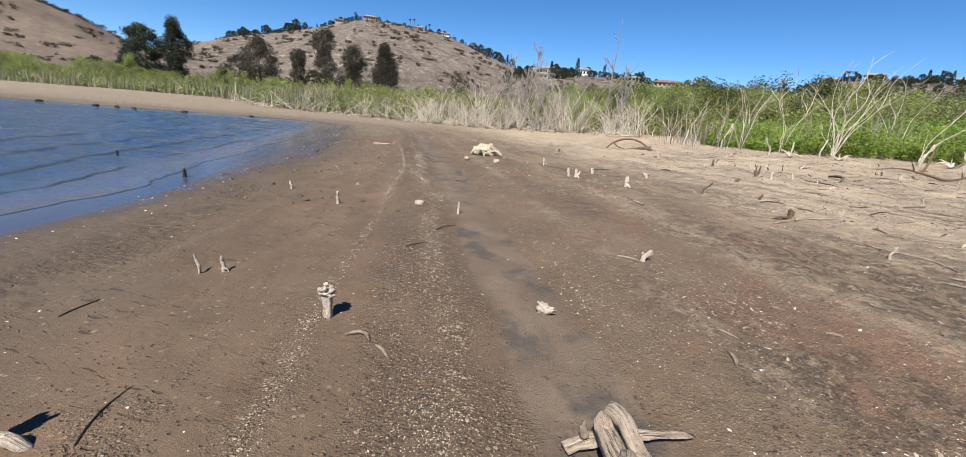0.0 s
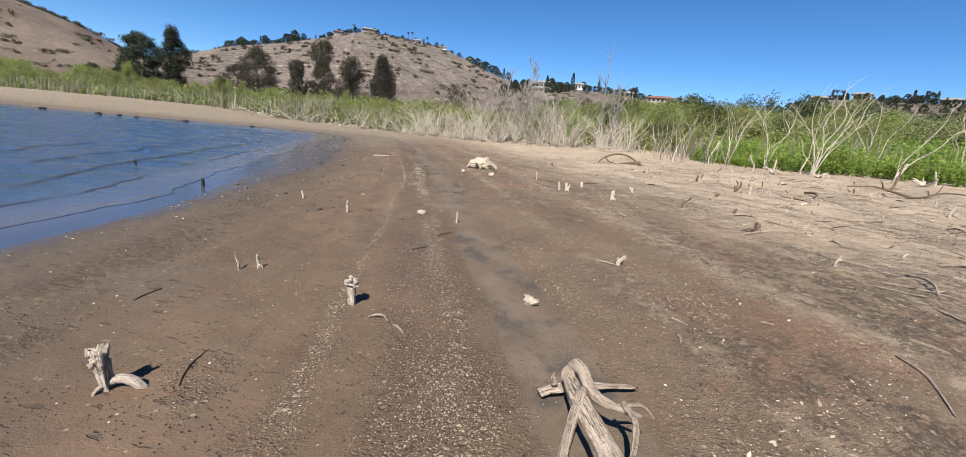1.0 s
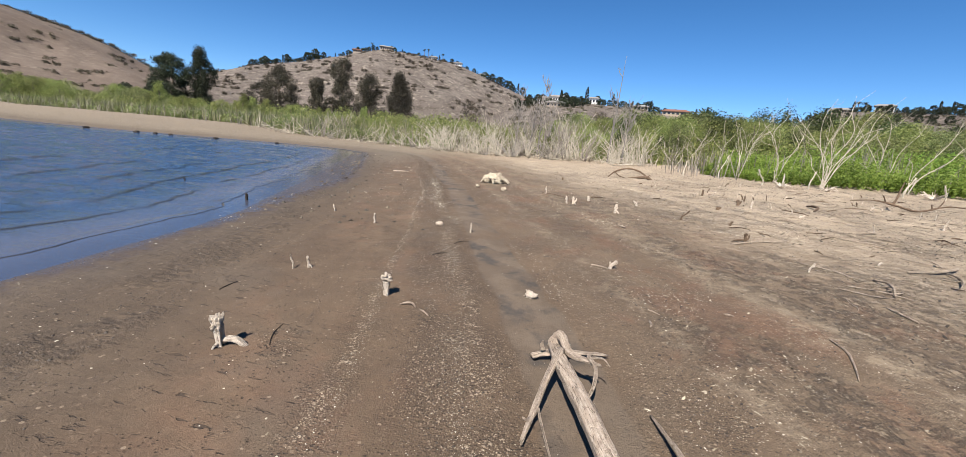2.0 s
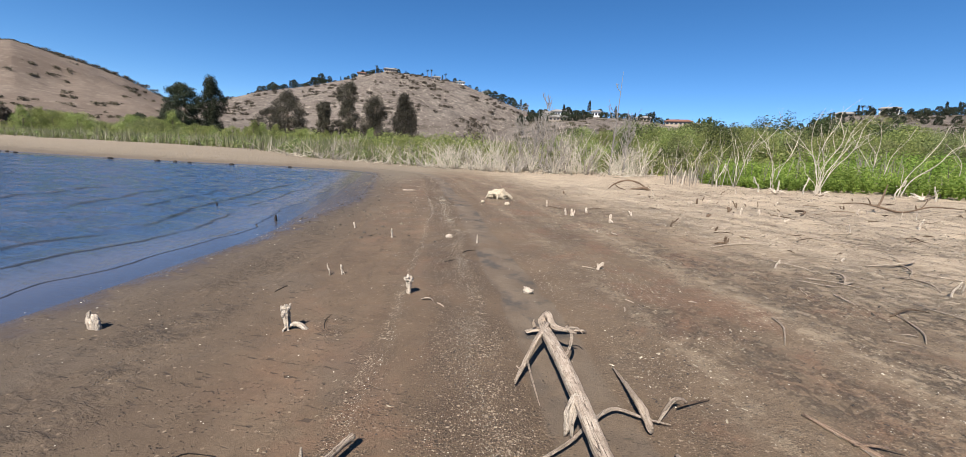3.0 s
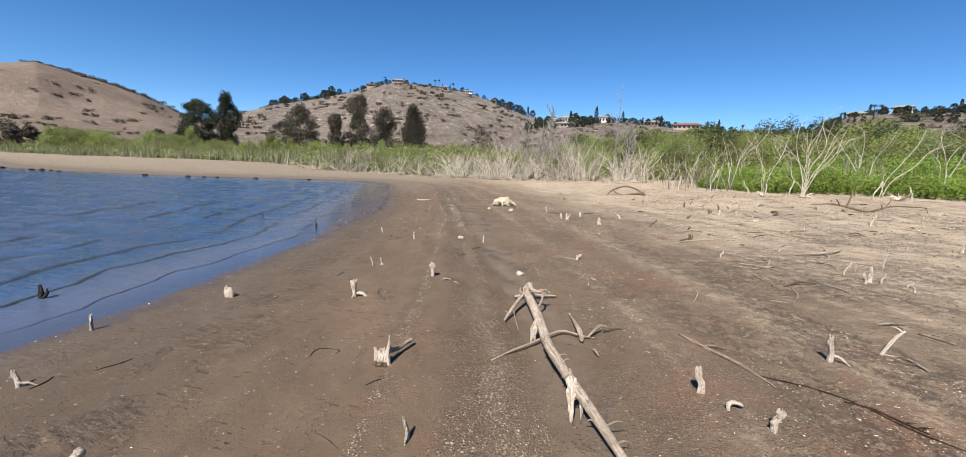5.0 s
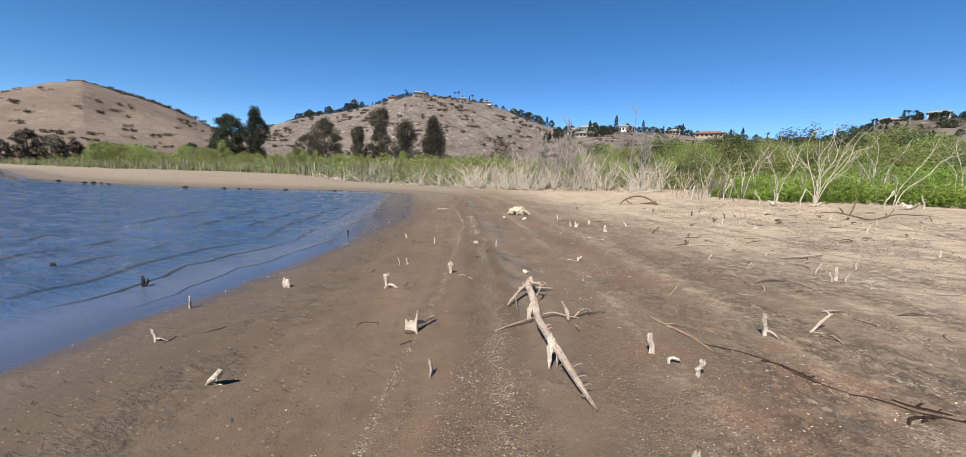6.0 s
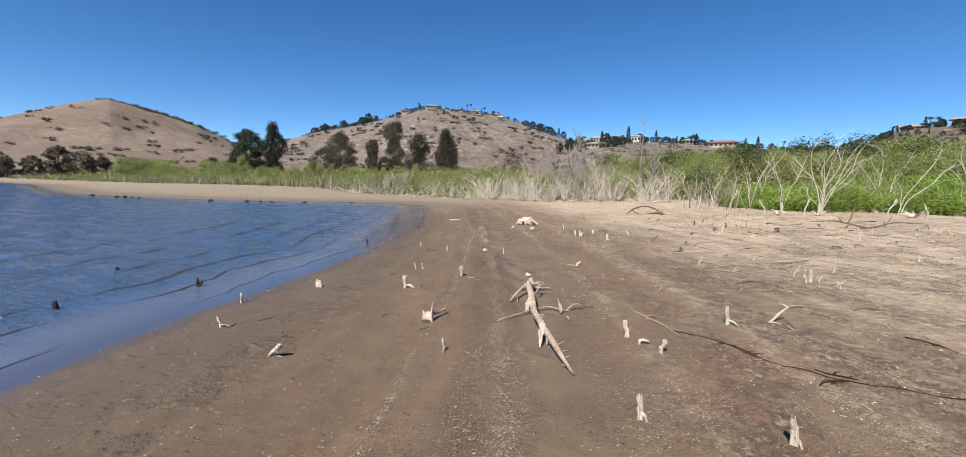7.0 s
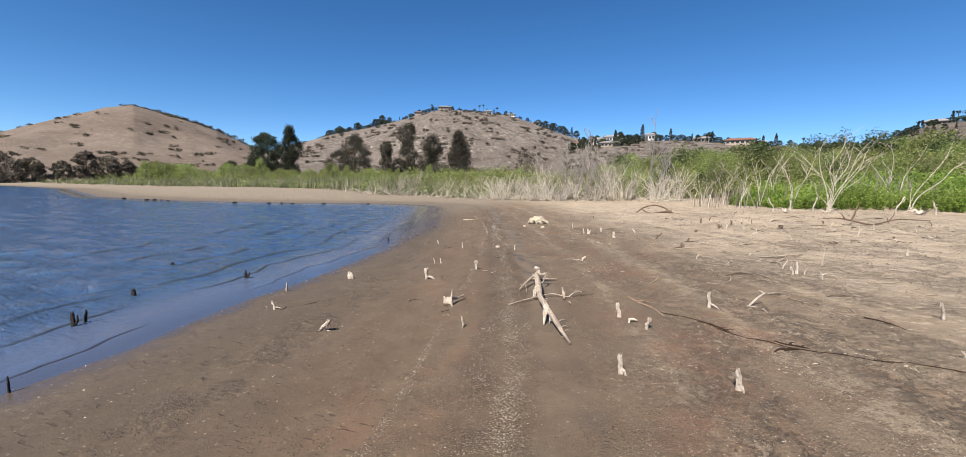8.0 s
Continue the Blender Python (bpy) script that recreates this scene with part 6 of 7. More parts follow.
FAN, REACH, TWO, ARCH = "bleached leafless sapling with many spreading stems", "leaning bleached sapling with forked limbs above the weeds", "thin leafless pale sapling at the weeds' edge", "leafless pale sapling arching out over the weeds"
sapling(8.6, 16.6, ((-0.70, 1.38, 0.3), (-1.40, 2.67, 0.5), (-0.50, 3.13, 0.3), (0.30, 3.31, 0.2), (0.80, 3.59, 0.3), (1.40, 3.31, 0.1), (1.60, 3.13, 0.2), (2.20, 2.48, 0.5), (-0.20, 2.39, 0.4)), FAN, 0.014, 701)
sapling(7.85, 18.50, ((-0.15, 3.32, 0.3), (-0.95, 2.47, 0.8), (0.25, 2.66, 0.2), (0.90, 2.75, 0.4)), TWO, 0.014, 702)
sapling(6.85, 19.60, ((-0.60, 2.66, 0.2), (0.80, 2.94, 0.2), (-0.15, 2.18, 0.5)), TWO, 0.013, 703)
sapling(6.35, 20.90, ((-0.50, 2.09, 0.2), (0.10, 2.85, 0.3), (0.60, 2.47, 0.2)), TWO, 0.012, 704)
sapling(11.50, 18.60, ((-1.71, 3.01, 0.4), (-0.99, 2.92, 0.9), (-2.61, 1.46, 0.6), (-0.27, 2.49, 0.4), (0.81, 2.67, 0.2), (-0.72, 2.06, 0.2)), ARCH, 0.013, 705)
sapling(11.2, 16.6, ((1.17, 2.56, 0.2), (1.53, 2.08, 0.4), (-0.27, 1.28, 0.3)), REACH, 0.018, 706)
sapling(13.70, 17.70, ((-0.20, 2.82, 0.3), (0.50, 2.29, 0.3), (1.20, 2.55, 0.3), (-0.80, 1.94, 0.5)), TWO, 0.014, 707)
sapling(15.70, 18.30, ((-1.20, 2.46, 0.4), (0.30, 2.73, 0.3), (1.60, 2.46, 0.5), (0.90, 1.94, 0.2)), ARCH, 0.014, 708)
sapling(4.75, 23.0, ((-0.80, 1.80, 0.2), (-0.30, 1.90, 0.2), (0.20, 2.09, 0.1), (0.90, 1.80, 0.2), (0.60, 1.52, 0.2), (-0.50, 1.23, 0.3)), FAN, 0.014, 709)
sapling(6.3, 25.5, ((-0.50, 2.66, 0.3), (0.00, 2.85, 0.2), (0.50, 2.56, 0.3), (0.90, 2.28, 0.4), (-0.90, 2.09, 0.3), (0.30, 2.28, 0.2)), FAN, 0.012, 710)
sapling(3.7, 25.2, ((-0.40, 2.09, 0.3), (0.20, 2.47, 0.2), (0.70, 1.90, 0.3), (-0.80, 1.61, 0.3)), TWO, 0.013, 711)
sapling(2.7, 26.4, ((-0.50, 2.18, 0.3), (0.10, 2.66, 0.2), (0.60, 2.09, 0.3)), TWO, 0.013, 712)
sapling(9.7, 18.8, ((-0.60, 2.66, 0.3), (0.40, 3.04, 0.3), (0.90, 2.38, 0.4)), TWO, 0.013, 713)
sapling(7.9, 22.0, ((-0.60, 2.47, 0.3), (0.30, 2.85, 0.3), (0.90, 2.28, 0.4), (-0.20, 2.09, 0.3)), TWO, 0.013, 714)
sapling(18.3, 17.4, ((-0.80, 2.64, 0.3), (0.60, 2.90, 0.3), (1.20, 2.29, 0.4)), ARCH, 0.014, 715)
sapling(5.6, 21.6, ((-0.40, 1.42, 0.2), (0.30, 1.99, 0.2)), TWO, 0.012, 716)
for k, (x, y, h, lean) in enumerate(((5.9, 19.0, 1.1, 0.25), (6.7, 16.6, 0.6, -0.2), (7.9, 15.9, 0.65, 0.1), (10.1, 15.0, 0.7, 0.2), (4.6, 19.5, 0.7, 0.05), (7.2, 16.2, 0.5, 0.0), (11.2, 15.0, 0.5, -0.1))):
    stub(x, y, h, 0.026, lean, "tall bleached stake among dead saplings", DEAD, 720 + k)

# grey thicket of dead brush
BRUSH = [dead_shrub(731, 13, 2.8, 1.7, 0.024, "dead_brush", "grey tangled dead brush on the far shore", GREYDEAD, 5, 3, 0.6),
         dead_shrub(732, 11, 3.6, 1.3, 0.025, "dead_brush", "tall grey dead brush on the far shore", GREYDEAD, 5, 4, 0.3),
         dead_shrub(735, 9, 3.0, 1.2, 0.022, "dead_brush", "pale dead brush with thin white stems on the far shore", DEAD, 4, 5, 0.3),
         dead_shrub(733, 16, 1.3, 2.3, 0.024, "dead_brush", "collapsed silver dead brush on the far shore", SILVER, 5, 3, 0.9)]
r = np.random.default_rng(734)
for k in range(62):
    x, y, nx, ny = along_edge(4, 9, 1, r, 0.75)
    dep = r.uniform(0, 1) ** 1.2 * 7 - 0.3
    i = 3 if dep < 0.8 and r.uniform() < 0.6 else r.choice(3, p=[0.36, 0.32, 0.32])
    big = 1.15 if -9 < x[0] < 0 else 0.8
    place_tree(BRUSH[i], x[0] + nx[0] * dep, y[0] + ny[0] * dep, r.uniform(0.65, 1.1) * big, r.uniform(0, 6))
for i, (x, y) in enumerate(((-4.5, 30.5), (-3.0, 30.0), (0.5, 29.0), (-2.0, 28.5))):
    settle(BRUSH[i], x, y, None, i * 1.3, (1.2, 1.3, 0.9, 1.2)[i])
WHITE_BRUSH = [dead_shrub(751, 9, 2.4, 2.2, 0.032, "dead_brush", "white arching dead branches on the far shore", DEAD, 4, 4, 0.8),
               dead_shrub(752, 8, 3.0, 1.2, 0.030, "dead_brush", "upright white dead stems on the far shore", DEAD, 4, 4, 0.4)]
for k in range(26):
    x, y, nx, ny = along_edge(5, 9, 1, r, 0.8)
    dep = r.uniform(-0.6, 3.0)
    place_tree(WHITE_BRUSH[k % 2], x[0] + nx[0] * dep, y[0] + ny[0] * dep, r.uniform(0.55, 1.0), r.uniform(0, 6))
settle(WHITE_BRUSH[0], -6.0, 29.6, None, 0.5, 0.9)
settle(WHITE_BRUSH[1], -1.0, 28.6, None, 2.5, 0.9)
g = Geo()
for k in range(420):
    x, y, nx, ny = along_edge(3, 9, 1, r, 0.8)
    dep = r.uniform(-1.0, 4.0)
    x, y = x[0] + nx[0] * dep, y[0] + ny[0] * dep
    z, a, ln = ground_at(x, y), r.uniform(0, 6.28), r.uniform(0.6, 2.4)
    up = r.uniform(0.05, 0.9)
    way = np.array([math.cos(a) * math.sqrt(1 - up * up), math.sin(a) * math.sqrt(1 - up * up), up])
    p = np.array([x, y, z + 0.03])
    tube(g, [p, p + way * ln * 0.5 + r.normal(size=3) * 0.06 * ln, p + way * ln], [0.024, 0.018, 0.007], 4, 6, 0.05, seed=k)
tagged(part("fallen_brush", g, DEAD), "tangle of pale fallen branches before the dead brush", "brush", kind="stuff")


def tall_snag(x, y, high, seed, label, count=22):
    r = np.random.default_rng(seed)
    root = thing("dead_tree", x, y, ground_at(x, y), label, "dead tree")
    line = np.array([(0, 0, -0.1), (0.05, 0, high * 0.3), (0.14, 0.0, high * 0.6), (0.22, 0.05, high)])
    fine = smooth_line(line, 40)
    g = Geo()
    tube(g, line, [0.075, 0.055, 0.032, 0.008], 7, 22, 0.05, seed=seed)
    part("trunk", g, SNAG, root)
    for k in range(count):
        i = r.integers(10, 36)
        a, ln = r.uniform(0, 6.28), high * r.uniform(0.14, 0.34) * (1.25 - i / 45)
        w = np.array([math.cos(a), math.sin(a), 0])
        q = fine[i] + w * ln * 0.55 + [0, 0, ln * 0.88]
        m = (fine[i] + q) / 2 + w * ln * 0.10
        g = Geo()
        tube(g, [fine[i], m, q], [0.026, 0.020, 0.008], 5, 8, 0.05, seed=seed + k)
        twigs = []
        for j in range(4):  # fine upswept twigs
            f = m + (q - m) * r.uniform(-0.4, 0.8)
            e = f + r.normal(size=3) * ln * 0.10 + [0, 0, ln * r.uniform(0.2, 0.4)]
            twig = Geo()
            tube(twig, [f, (f + e) / 2 + w * 0.02, e], [0.014, 0.011, 0.006], 4, 5, 0.05, seed=seed + j)
            twigs.append(twig)
        branch = part("branch", g, SNAG, root)
        for twig in twigs:
            part("twig", twig, SNAG, branch)
    return root


SNAG = wood_material("grey_snag_bark", (0.270, 0.246, 0.230), (0.186, 0.166, 0.152), (0.086, 0.073, 0.065), 0.3, 0.3)
tall_snag(1.75, 28.8, 6.9, 741, "tall slender leafless dead tree above the brush", 11)
tall_snag(2.6, 28.2, 4.2, 742, "leafless dead tree with upswept branches")
tall_snag(-3.4, 31.5, 6.2, 743, "tall grey leafless dead tree in the brush", 28)
tall_snag(-5.2, 31.5, 5.4, 744, "tall grey leafless dead tree in the brush", 26)
tall_snag(-3.9, 30.4, 4.6, 745, "grey leafless dead tree in the brush", 24)
tall_snag(-2.6, 30.8, 4.4, 746, "grey leafless dead tree in the brush", 22)

# ---------- houses on the ridge ----------
WHITE = plain_material("white_stucco", (0.60, 0.585, 0.57), 0.8, 0.12, 0.5)
TAN = plain_material("tan_stucco", (0.288, 0.232, 0.184), 0.8, 0.1, 0.5)
TILE = plain_material("red_roof_tile", (0.176, 0.084, 0.060), 0.8, 0.2, 1.5)
GREYROOF = plain_material("grey_roof", (0.208, 0.196, 0.188), 0.8, 0.15, 1.5)
GLASS = plain_material("dark_window_glass", (0.024, 0.028, 0.036), 0.15, 0.1, 1.0)


def boxed(g, x0, x1, y0, y1, z0, z1):
    v = [(x, y, z) for z in (z0, z1) for x, y in ((x0, y0), (x1, y0), (x1, y1), (x0, y1))]
    g.add(v, [(3, 2, 1, 0), (4, 5, 6, 7), (0, 1, 5, 4), (1, 2, 6, 5), (2, 3, 7, 6), (3, 0, 4, 7)])


def house(hill, az, u, wide, deep, high, wall, roof, label, windows=5, lift=0.0, pitch=0.22):
    x, y, z = hill.at(az, u)
    wide, deep, high, lift = wide * 0.8, deep * 0.8, high * 0.75, lift * 0.4
    root = thing("house", x, y, z - 0.5 + lift, label, "house", "houses on the ridge", rz=-az)
    g = Geo()
    boxed(g, -wide / 2, wide / 2, -deep / 2, deep / 2, -3, high)
    body = part("wall", g, wall, root, smooth=False)
    g = Geo()
    e, up = 0.8, wide * 0 + deep * pitch
    v = [(-wide / 2 - e, -deep / 2 - e, high), (wide / 2 + e, -deep / 2 - e, high), (wide / 2 + e, deep / 2 + e, high), (-wide / 2 - e, deep / 2 + e, high),
         (-wide / 2 - e, -deep / 2 - e, high + 0.35), (wide / 2 + e, -deep / 2 - e, high + 0.35), (wide / 2 + e, deep / 2 + e, high + 0.35), (-wide / 2 - e, deep / 2 + e, high + 0.35), (-wide * 0.36, 0, high + 0.35 + up), (wide * 0.36, 0, high + 0.35 + up)]
    g.add(v, [(3, 2, 1, 0), (0, 1, 5, 4), (1, 2, 6, 5), (2, 3, 7, 6), (3, 0, 4, 7), (4, 5, 9, 8), (5, 6, 9), (6, 7, 8, 9), (7, 4, 8)])
    part("roof", g, roof, root, smooth=False)
    for k in range(windows):
        cx = -wide / 2 + wide * (k + 0.5) / windows
        g = Geo()
        boxed(g, cx - wide / windows * 0.3, cx + wide / windows * 0.3, -deep / 2 - 0.06, -deep / 2 + 0.1, high * 0.3, high * 0.78)
        part("window", g, GLASS, root, smooth=False)
    return root


house(right_ridge, -4.2, 0.90, 16, 9, 4.0, WHITE, GREYROOF, "long white two-storey house on the ridge", 7, 1.0)
house(right_ridge, -6.2, 0.88, 11, 8, 4.2, WHITE, GREYROOF, "white house with grey roof on the ridge", 5, 1.0)
house(right_ridge, -4.6, 0.72, 14, 7, 3.2, TAN, GREYROOF, "low tan house on the slope", 5, 2.0)
house(right_ridge, 0.3, 0.97, 8, 7, 5.0, WHITE, GREYROOF, "white house among trees on the ridge", 3, 0.5)
house(right_ridge, 6.2, 0.97, 12, 8, 3.0, TAN, GREYROOF, "tan house among trees on the ridge", 4, 0.5)
house(right_ridge, 10.3, 0.90, 20, 8, 3.4, TAN, TILE, "long low house with red tile roof", 6, 2.2)
house(right_ridge, 12.4, 0.98, 6, 6, 3.0, WHITE, GREYROOF, "small white house on the ridge", 3, 0.5)
house(right_ridge, 29.3, 0.97, 10, 6, 4.0, WHITE, GREYROOF, "small white house on the ridge crest", 4, 0.8)
house(right_ridge, 26.0, 1.0, 10, 8, 3.0, TAN, GREYROOF, "tan house on the ridge crest", 4, 0.8)
house(right_ridge, 35.5, 0.98, 9, 7, 3.5, TAN, GREYROOF, "tan house on the ridge crest", 4, 0.8)
house(mid_hill, -27.2, 0.985, 15, 8, 4.0, TAN, GREYROOF, "wide house with dark roof on the hilltop", 6, 0.6)
house(mid_hill, -21.2, 0.985, 9, 7, 3.4, WHITE, GREYROOF, "white house on the hill crest", 4, 0.3)
house(mid_hill, -18.0, 0.985, 10, 7, 3.4, WHITE, GREYROOF, "white house on the hill crest", 4, 0.3)
house(mid_hill, -14.6, 0.985, 9, 7, 3.0, WHITE, GREYROOF, "small white house on the hill shoulder", 4, 0.3)
house(mid_hill, -30.8, 0.95, 9, 6, 3.0, TAN, TILE, "low brown house below the hilltop", 4, 0.3)
house(right_ridge, -8.8, 0.93, 8, 6, 3.5, WHITE, TILE, "small white house on the ridge", 3, 0.6)


def palm(hill, az, u, high, seed):
    r = np.random.default_rng(seed)
    x, y, z = hill.at(az, u)
    root = thing("palm_tree", x, y, z - 0.5, "slender palm tree on the ridge skyline", "tree", "palms on the ridge")
    g = Geo()
    tube(g, [(0, 0, 0), (0.1, 0, high * 0.5), (0, 0, high)], [0.28, 0.22, 0.2], 6, 6, seed=seed)
    part("trunk", g, BARK, root)
    g = Geo()
    for k in range(26):
        a, e = r.uniform(0, 6.28), r.uniform(-0.5, 1.0)
        w = np.array([math.cos(a), math.sin(a), 0])
        s = np.array([-math.sin(a), math.cos(a), 0]) * 0.22
        top = np.array([0, 0, high])
        m, t = top + w * 1.0 + [0, 0, e * 0.8], top + w * 1.9 + [0, 0, e * 0.8 - 0.7]
        g.add([top - s * 0.4, top + s * 0.4, m + s, m - s, t], [(0, 1, 2, 3), (3, 2, 4)])
    part("crown", g, EUCA, root, smooth=False)


for k, (az, h) in enumerate(((-21.9, 9), (-22.4, 8), (-20.0, 7), (-29.0, 7))):
    palm(mid_hill, az, 0.99, h, 760 + k)
for k, (az, h) in enumerate(((27.3, 6), (27.8, 5.5), (34, 6), (24.9, 5), (16.2, 6))):
    palm(right_ridge, az, 0.99, h, 770 + k)

# ---------- grit, shells and litter on the mud ----------
def scatter(name, label, count, size_lo, size_hi, band, mat, seed, flat=0.6, long=1.0, y_lo=-4.2, y_hi=9.0, x_hi=6.5, x_lo=-5.0):
    """Small angular bits lying on the ground, gathered in bands along the old waterlines."""
    r = np.random.default_rng(seed)
    xs, ys = [], []
    got = 0
    while got < count:
        x, y = r.uniform(x_lo, x_hi, 40000), y_lo + (y_hi - y_lo) * r.uniform(0, 1, 40000) ** 1.5
        d = shore_distance(x, y)
        keep = r.uniform(0, 1, 40000) < band(d, x, y)
        xs.append(x[keep]), ys.append(y[keep])
        got += int(keep.sum())
    x, y = np.concatenate(xs)[:count], np.concatenate(ys)[:count]
    s = size_lo + (size_hi - size_lo) * r.uniform(0, 1, count) ** 3
    s = s * (0.7 + 0.06 * np.hypot(x - 0.5, y + 2))
    z = land(x, y) + s * flat * 0.25
    a = r.uniform(0, 6.28, count)
    ca, sa = np.cos(a), np.sin(a)
    shape = np.array([(1, 0, -0.3), (0.3, 0.9, -0.3), (-0.8, 0.6, -0.3), (-0.7, -0.7, -0.3), (0.4, -0.9, -0.3), (0.1, 0.05, 1)], float)
    v = np.repeat(shape[None], count, 0) * r.uniform(0.6, 1.3, (count, 6, 1))
    v[:, :, 0] *= long
    v = v * s[:, None, None]
    v[:, :, 2] *= flat
    tilt = r.normal(size=(count, 1)) * 0.2
    v[:, :, 2] += v[:, :, 0] * tilt
    w = np.stack([v[:, :, 0] * ca[:, None] - v[:, :, 1] * sa[:, None] + x[:, None], v[:, :, 0] * sa[:, None] + v[:, :, 1] * ca[:, None] + y[:, None], v[:, :, 2] + z[:, None]], axis=2)
    i = np.arange(count)[:, None] * 6
    f = np.concatenate([i + np.array(t) for t in ((0, 1, 5), (1, 2, 5), (2, 3, 5), (3, 4, 5), (4, 0, 5))])
    g = Geo()
    g.add(w.reshape(-1, 3), f.tolist())
    return tagged(part(name, g, mat, smooth=False), label, "litter", kind="stuff")


def bell(d, at, w):
    return np.exp(-((d - at) / w) ** 2)


SHELL = leaf_material("shell_grit", (0.224, 0.184, 0.140), (0.336, 0.296, 0.240), (0.496, 0.464, 0.408), 0.0)
CRUMB = leaf_material("dark_mud_crumbs", (0.024, 0.018, 0.014), (0.044, 0.034, 0.026), (0.088, 0.066, 0.048), 0.0)
PEBBLE = leaf_material("brown_pebbles", (0.044, 0.030, 0.021), (0.076, 0.054, 0.038), (0.136, 0.101, 0.074), 0.0)
wavy = lambda d, x, y: d + 0.10 * np.sin(y * 1.1) + 0.06 * np.sin(y * 2.7 + x)
scatter("shell_grit", "pale crushed shell grit in bands along old waterlines", 21000, 0.0016, 0.0044, lambda d, x, y: bell(wavy(d, x, y), 3.5, 0.07) * np.where(np.sin(y * 3.1 + 2 * np.sin(x * 2.0)) + 0.7 * np.sin(y * 7.3 + x) > 0.1, 1.0, 0.2) + 0.16 * bell(d, 3.4, 0.24) + 0.6 * bell(d - 0.02 * np.sin(y * 2.1), 2.78 + 0.38 * np.clip((y + 1) / 7.5, 0, 1), 0.03) + 0.05 * bell(d, 4.8, 0.4) + 0.10 * bell(d, 5.8, 0.3) + 0.002 * (d > 1.0), SHELL, 801, 0.5, 1.0, -4.0, 10.0)
scatter("pebbles", "small brown pebbles and crumbs strewn over damp mud", 30000, 0.0018, 0.0058, lambda d, x, y: 0.8 * bell(d, 3.35, 0.28) + 0.25 * bell(d, 4.8, 0.5) + 0.02 * (d > 0.6), PEBBLE, 802, 0.6, 1.0, -4.0, 7.0)
patchy = lambda x, y: np.sin(x * 2.3 + 1.4 * np.sin(y * 1.9)) * np.sin(y * 2.6 + 0.8 * np.sin(x * 3.1)) > 0.15
scatter("mud_crumbs", "dark crumbs of churned mud and dried weed", 16000, 0.0022, 0.0095, lambda d, x, y: (0.8 * bell(d, 1.45 + 0.2 * np.sin(y * 0.8), 0.25) + 0.25 * bell(d, 3.35, 0.3)) * np.where(patchy(x, y), 1.0, 0.12) + 0.012 * (d > 0.9) + 0.10 * (d > 4.3), CRUMB, 803, 0.6, 1.2, -4.0, 7.0)
scatter("shell_bits", "scattered white shell fragments on mud", 900, 0.003, 0.009, lambda d, x, y: 0.5 * bell(water_distance(x, y), 0.15, 0.45) + 0.10 * (water_distance(x, y) > 0) * (d < 6), SHELL, 804, 0.35, 1.2)
scatter("wood_litter", "dark slivers of rotted wood on mud", 5200, 0.003, 0.013, lambda d, x, y: 0.05 * (d > 1.2) + 0.6 * (d > 6), CRUMB, 805, 0.14, 4.2, -4.0, 13.0, 9.5)
STRAWBIT = leaf_material("dry_stem_slivers", (0.128, 0.100, 0.072), (0.208, 0.168, 0.124), (0.320, 0.268, 0.204), 0.0)
drift = lambda x, y: np.clip(np.sin(x * 3.7 + 1.6 * np.sin(y * 1.7)) * np.sin(y * 2.1 + x * 1.2 + 1.5 * np.sin(x * 2.3)) - 0.25, 0, 1) * 1.3
scatter("straw_litter", "pale slivers of dry stem in drifts on mud", 8000, 0.0025, 0.0085, lambda d, x, y: (d > 4.15) * (drift(x, y) + 0.05) + 0.015 * (d > 2.4), STRAWBIT, 806, 0.16, 3.4, -4.0, 11.0, 8.5)
FLAKE = leaf_material("torn_mud_flakes", (0.080, 0.060, 0.045), (0.160, 0.126, 0.096), (0.280, 0.232, 0.182), 0.0)
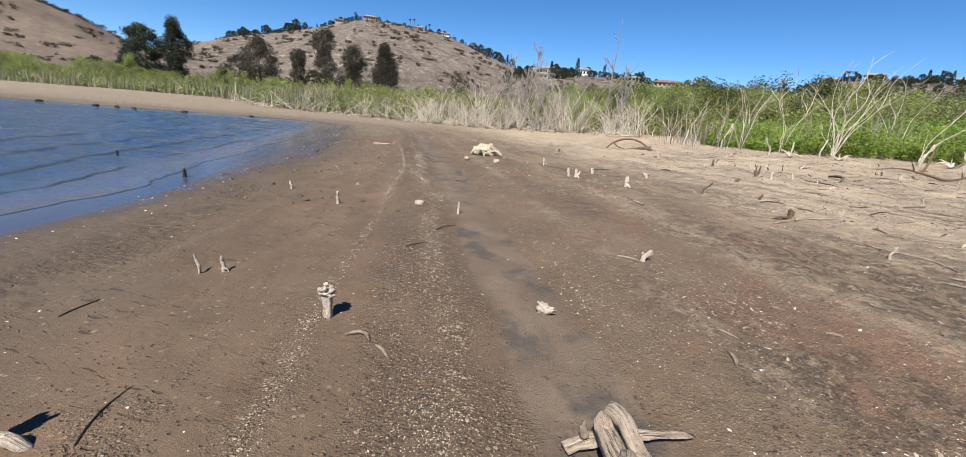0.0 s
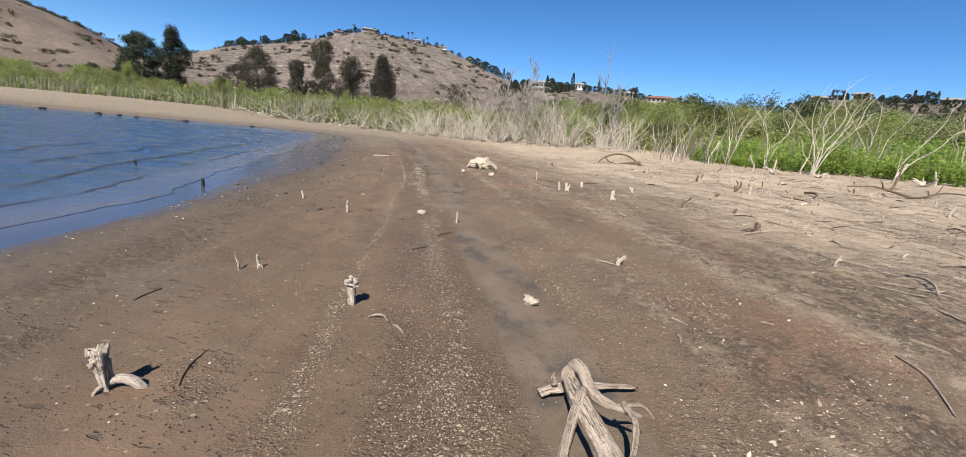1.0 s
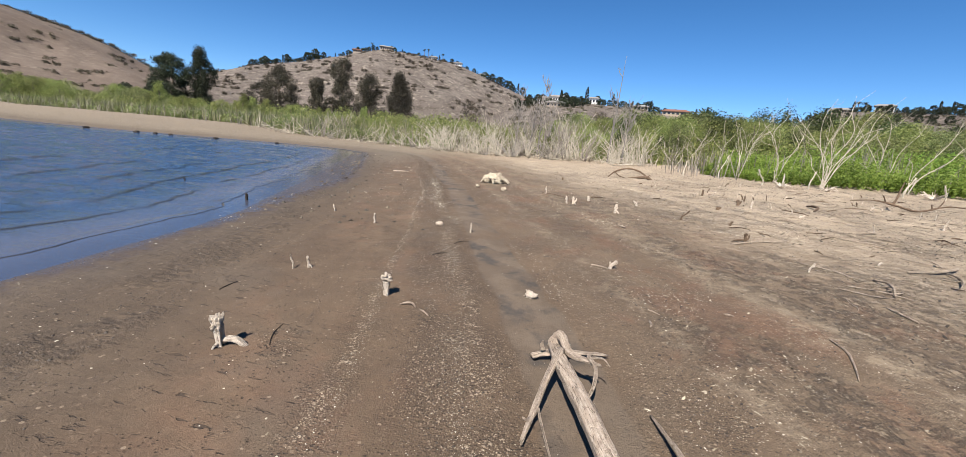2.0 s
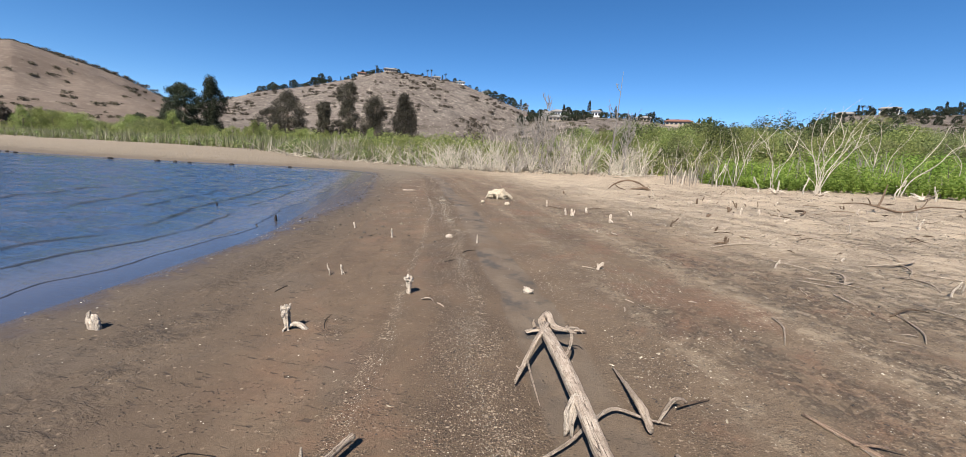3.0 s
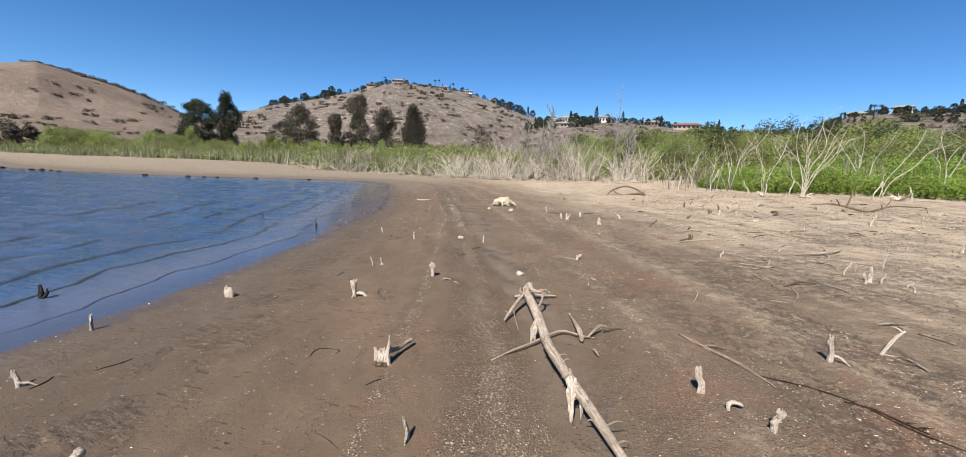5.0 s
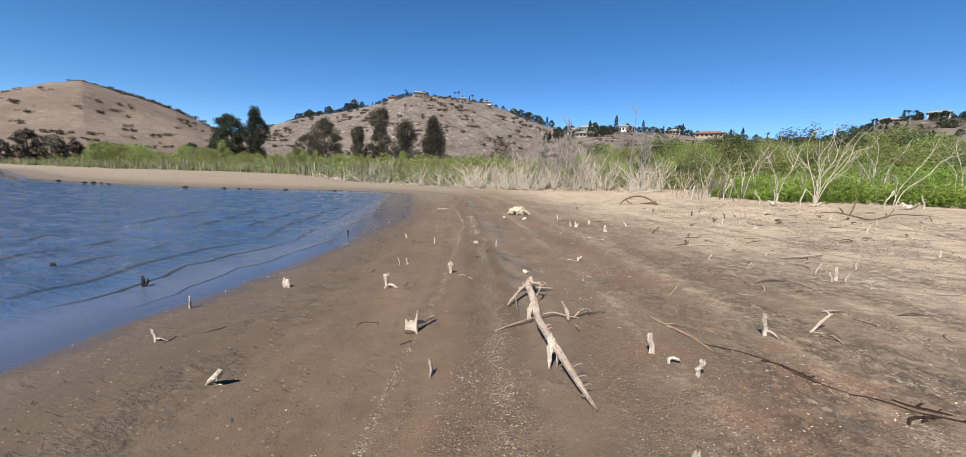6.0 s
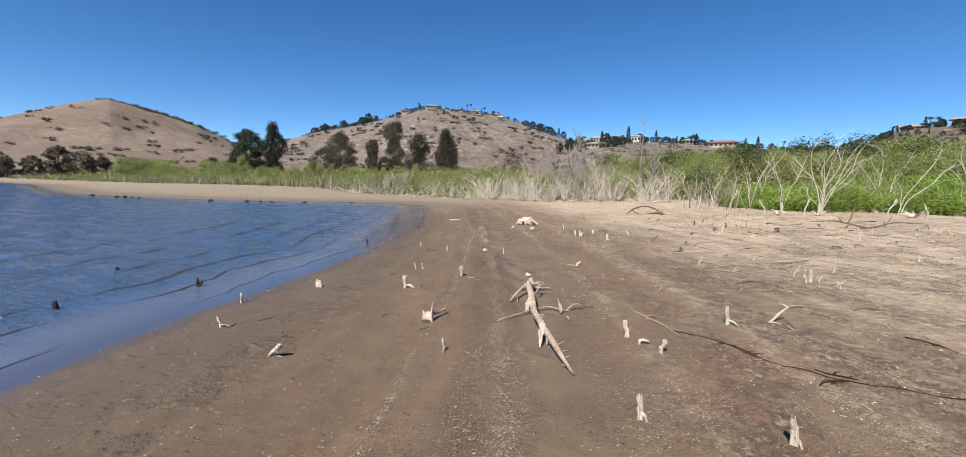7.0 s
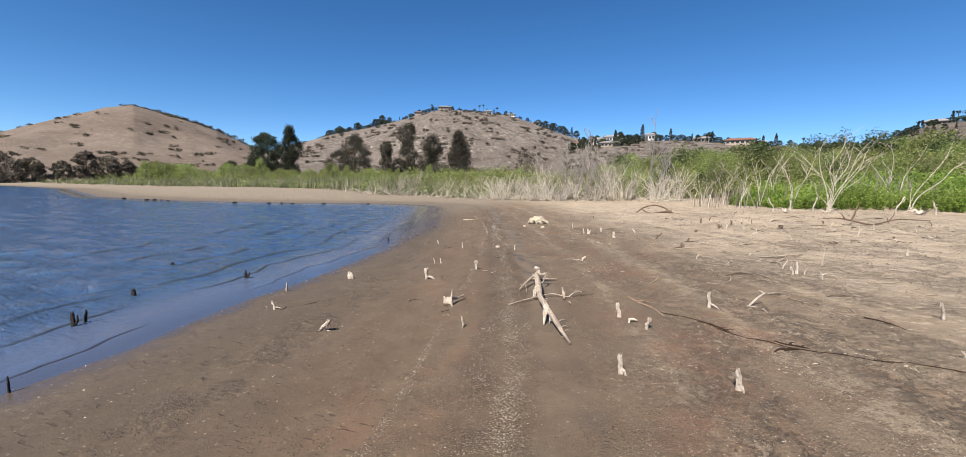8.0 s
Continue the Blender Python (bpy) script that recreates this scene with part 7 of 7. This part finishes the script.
scatter("mud_flakes", "torn curled flakes of dried mud and weed", 4200, 0.005, 0.016, lambda d, x, y: (0.05 * (d > 4.4) + 0.7 * np.clip((d - 5.5) / 2, 0, 1)) * (0.15 + 0.85 * (np.sin(x * 1.7 + np.sin(y * 1.1)) * np.sin(y * 1.3 + x * 0.6) > 0.1)), FLAKE, 807, 0.22, 2.2, -4.0, 16.0, 10.5)
CHIP = leaf_material("pale_silt_chips", (0.200, 0.158, 0.120), (0.320, 0.266, 0.208), (0.460, 0.400, 0.330), 0.0)
torn_up = lambda x, y: np.clip(0.5 + 0.9 * np.sin(x * 2.9 + 1.3 * np.sin(y * 2.1)) * np.sin(y * 2.3 + 1.1 * np.sin(x * 1.7 + 2)), 0.06, 1)
scatter("silt_chips", "pale chips of broken silt crust strewn over the mud", 15000, 0.0018, 0.0055, lambda d, x, y: (d > 4.15) * (0.25 * np.exp(-np.clip(d - 6.2, 0, 9)) * torn_up(x, y) + 0.9 * drift(x, y)), CHIP, 808, 0.4, 1.8, -4.0, 9.0, 7.0)
scatter("weed_scraps", "dark scraps of dried weed among pale silt", 9000, 0.0025, 0.0090, lambda d, x, y: (d > 4.15) * (0.15 * (1.06 - torn_up(x, y)) + 0.7 * drift(x + 0.06, y + 0.05)), CRUMB, 809, 0.4, 2.2, -4.0, 10.0, 8.0)
scatter("shore_clods", "dark wet clods and stones along the muddy shore", 420, 0.010, 0.034, lambda d, x, y: 0.9 * bell(water_distance(x, y), 0.9, 0.9) * (water_distance(x, y) > 0.05) * (y > 3.5), CRUMB, 810, 0.6, 1.2, 3.0, 19.0, -1.0, -13.0)
scatter("far_crumbs", "dark crumbs and scraps strewn over the flat", 5500, 0.005, 0.016, lambda d, x, y: (d > 0.8) * (0.25 + 0.75 * torn_up(x * 0.6, y * 0.6)) * (y > 5.5), CRUMB, 811, 0.45, 1.8, 5.0, 20.0, 9.0, -11.0)
scatter("far_chips", "pale chips of silt and shell strewn over the flat", 4200, 0.004, 0.012, lambda d, x, y: ((d > 2.0) + 0.25 * (d > 0.7)) * (0.25 + 0.75 * torn_up(x * 0.7 + 2, y * 0.6)) * (y > 5.5), CHIP, 812, 0.45, 1.5, 5.0, 20.0, 9.0, -11.0)
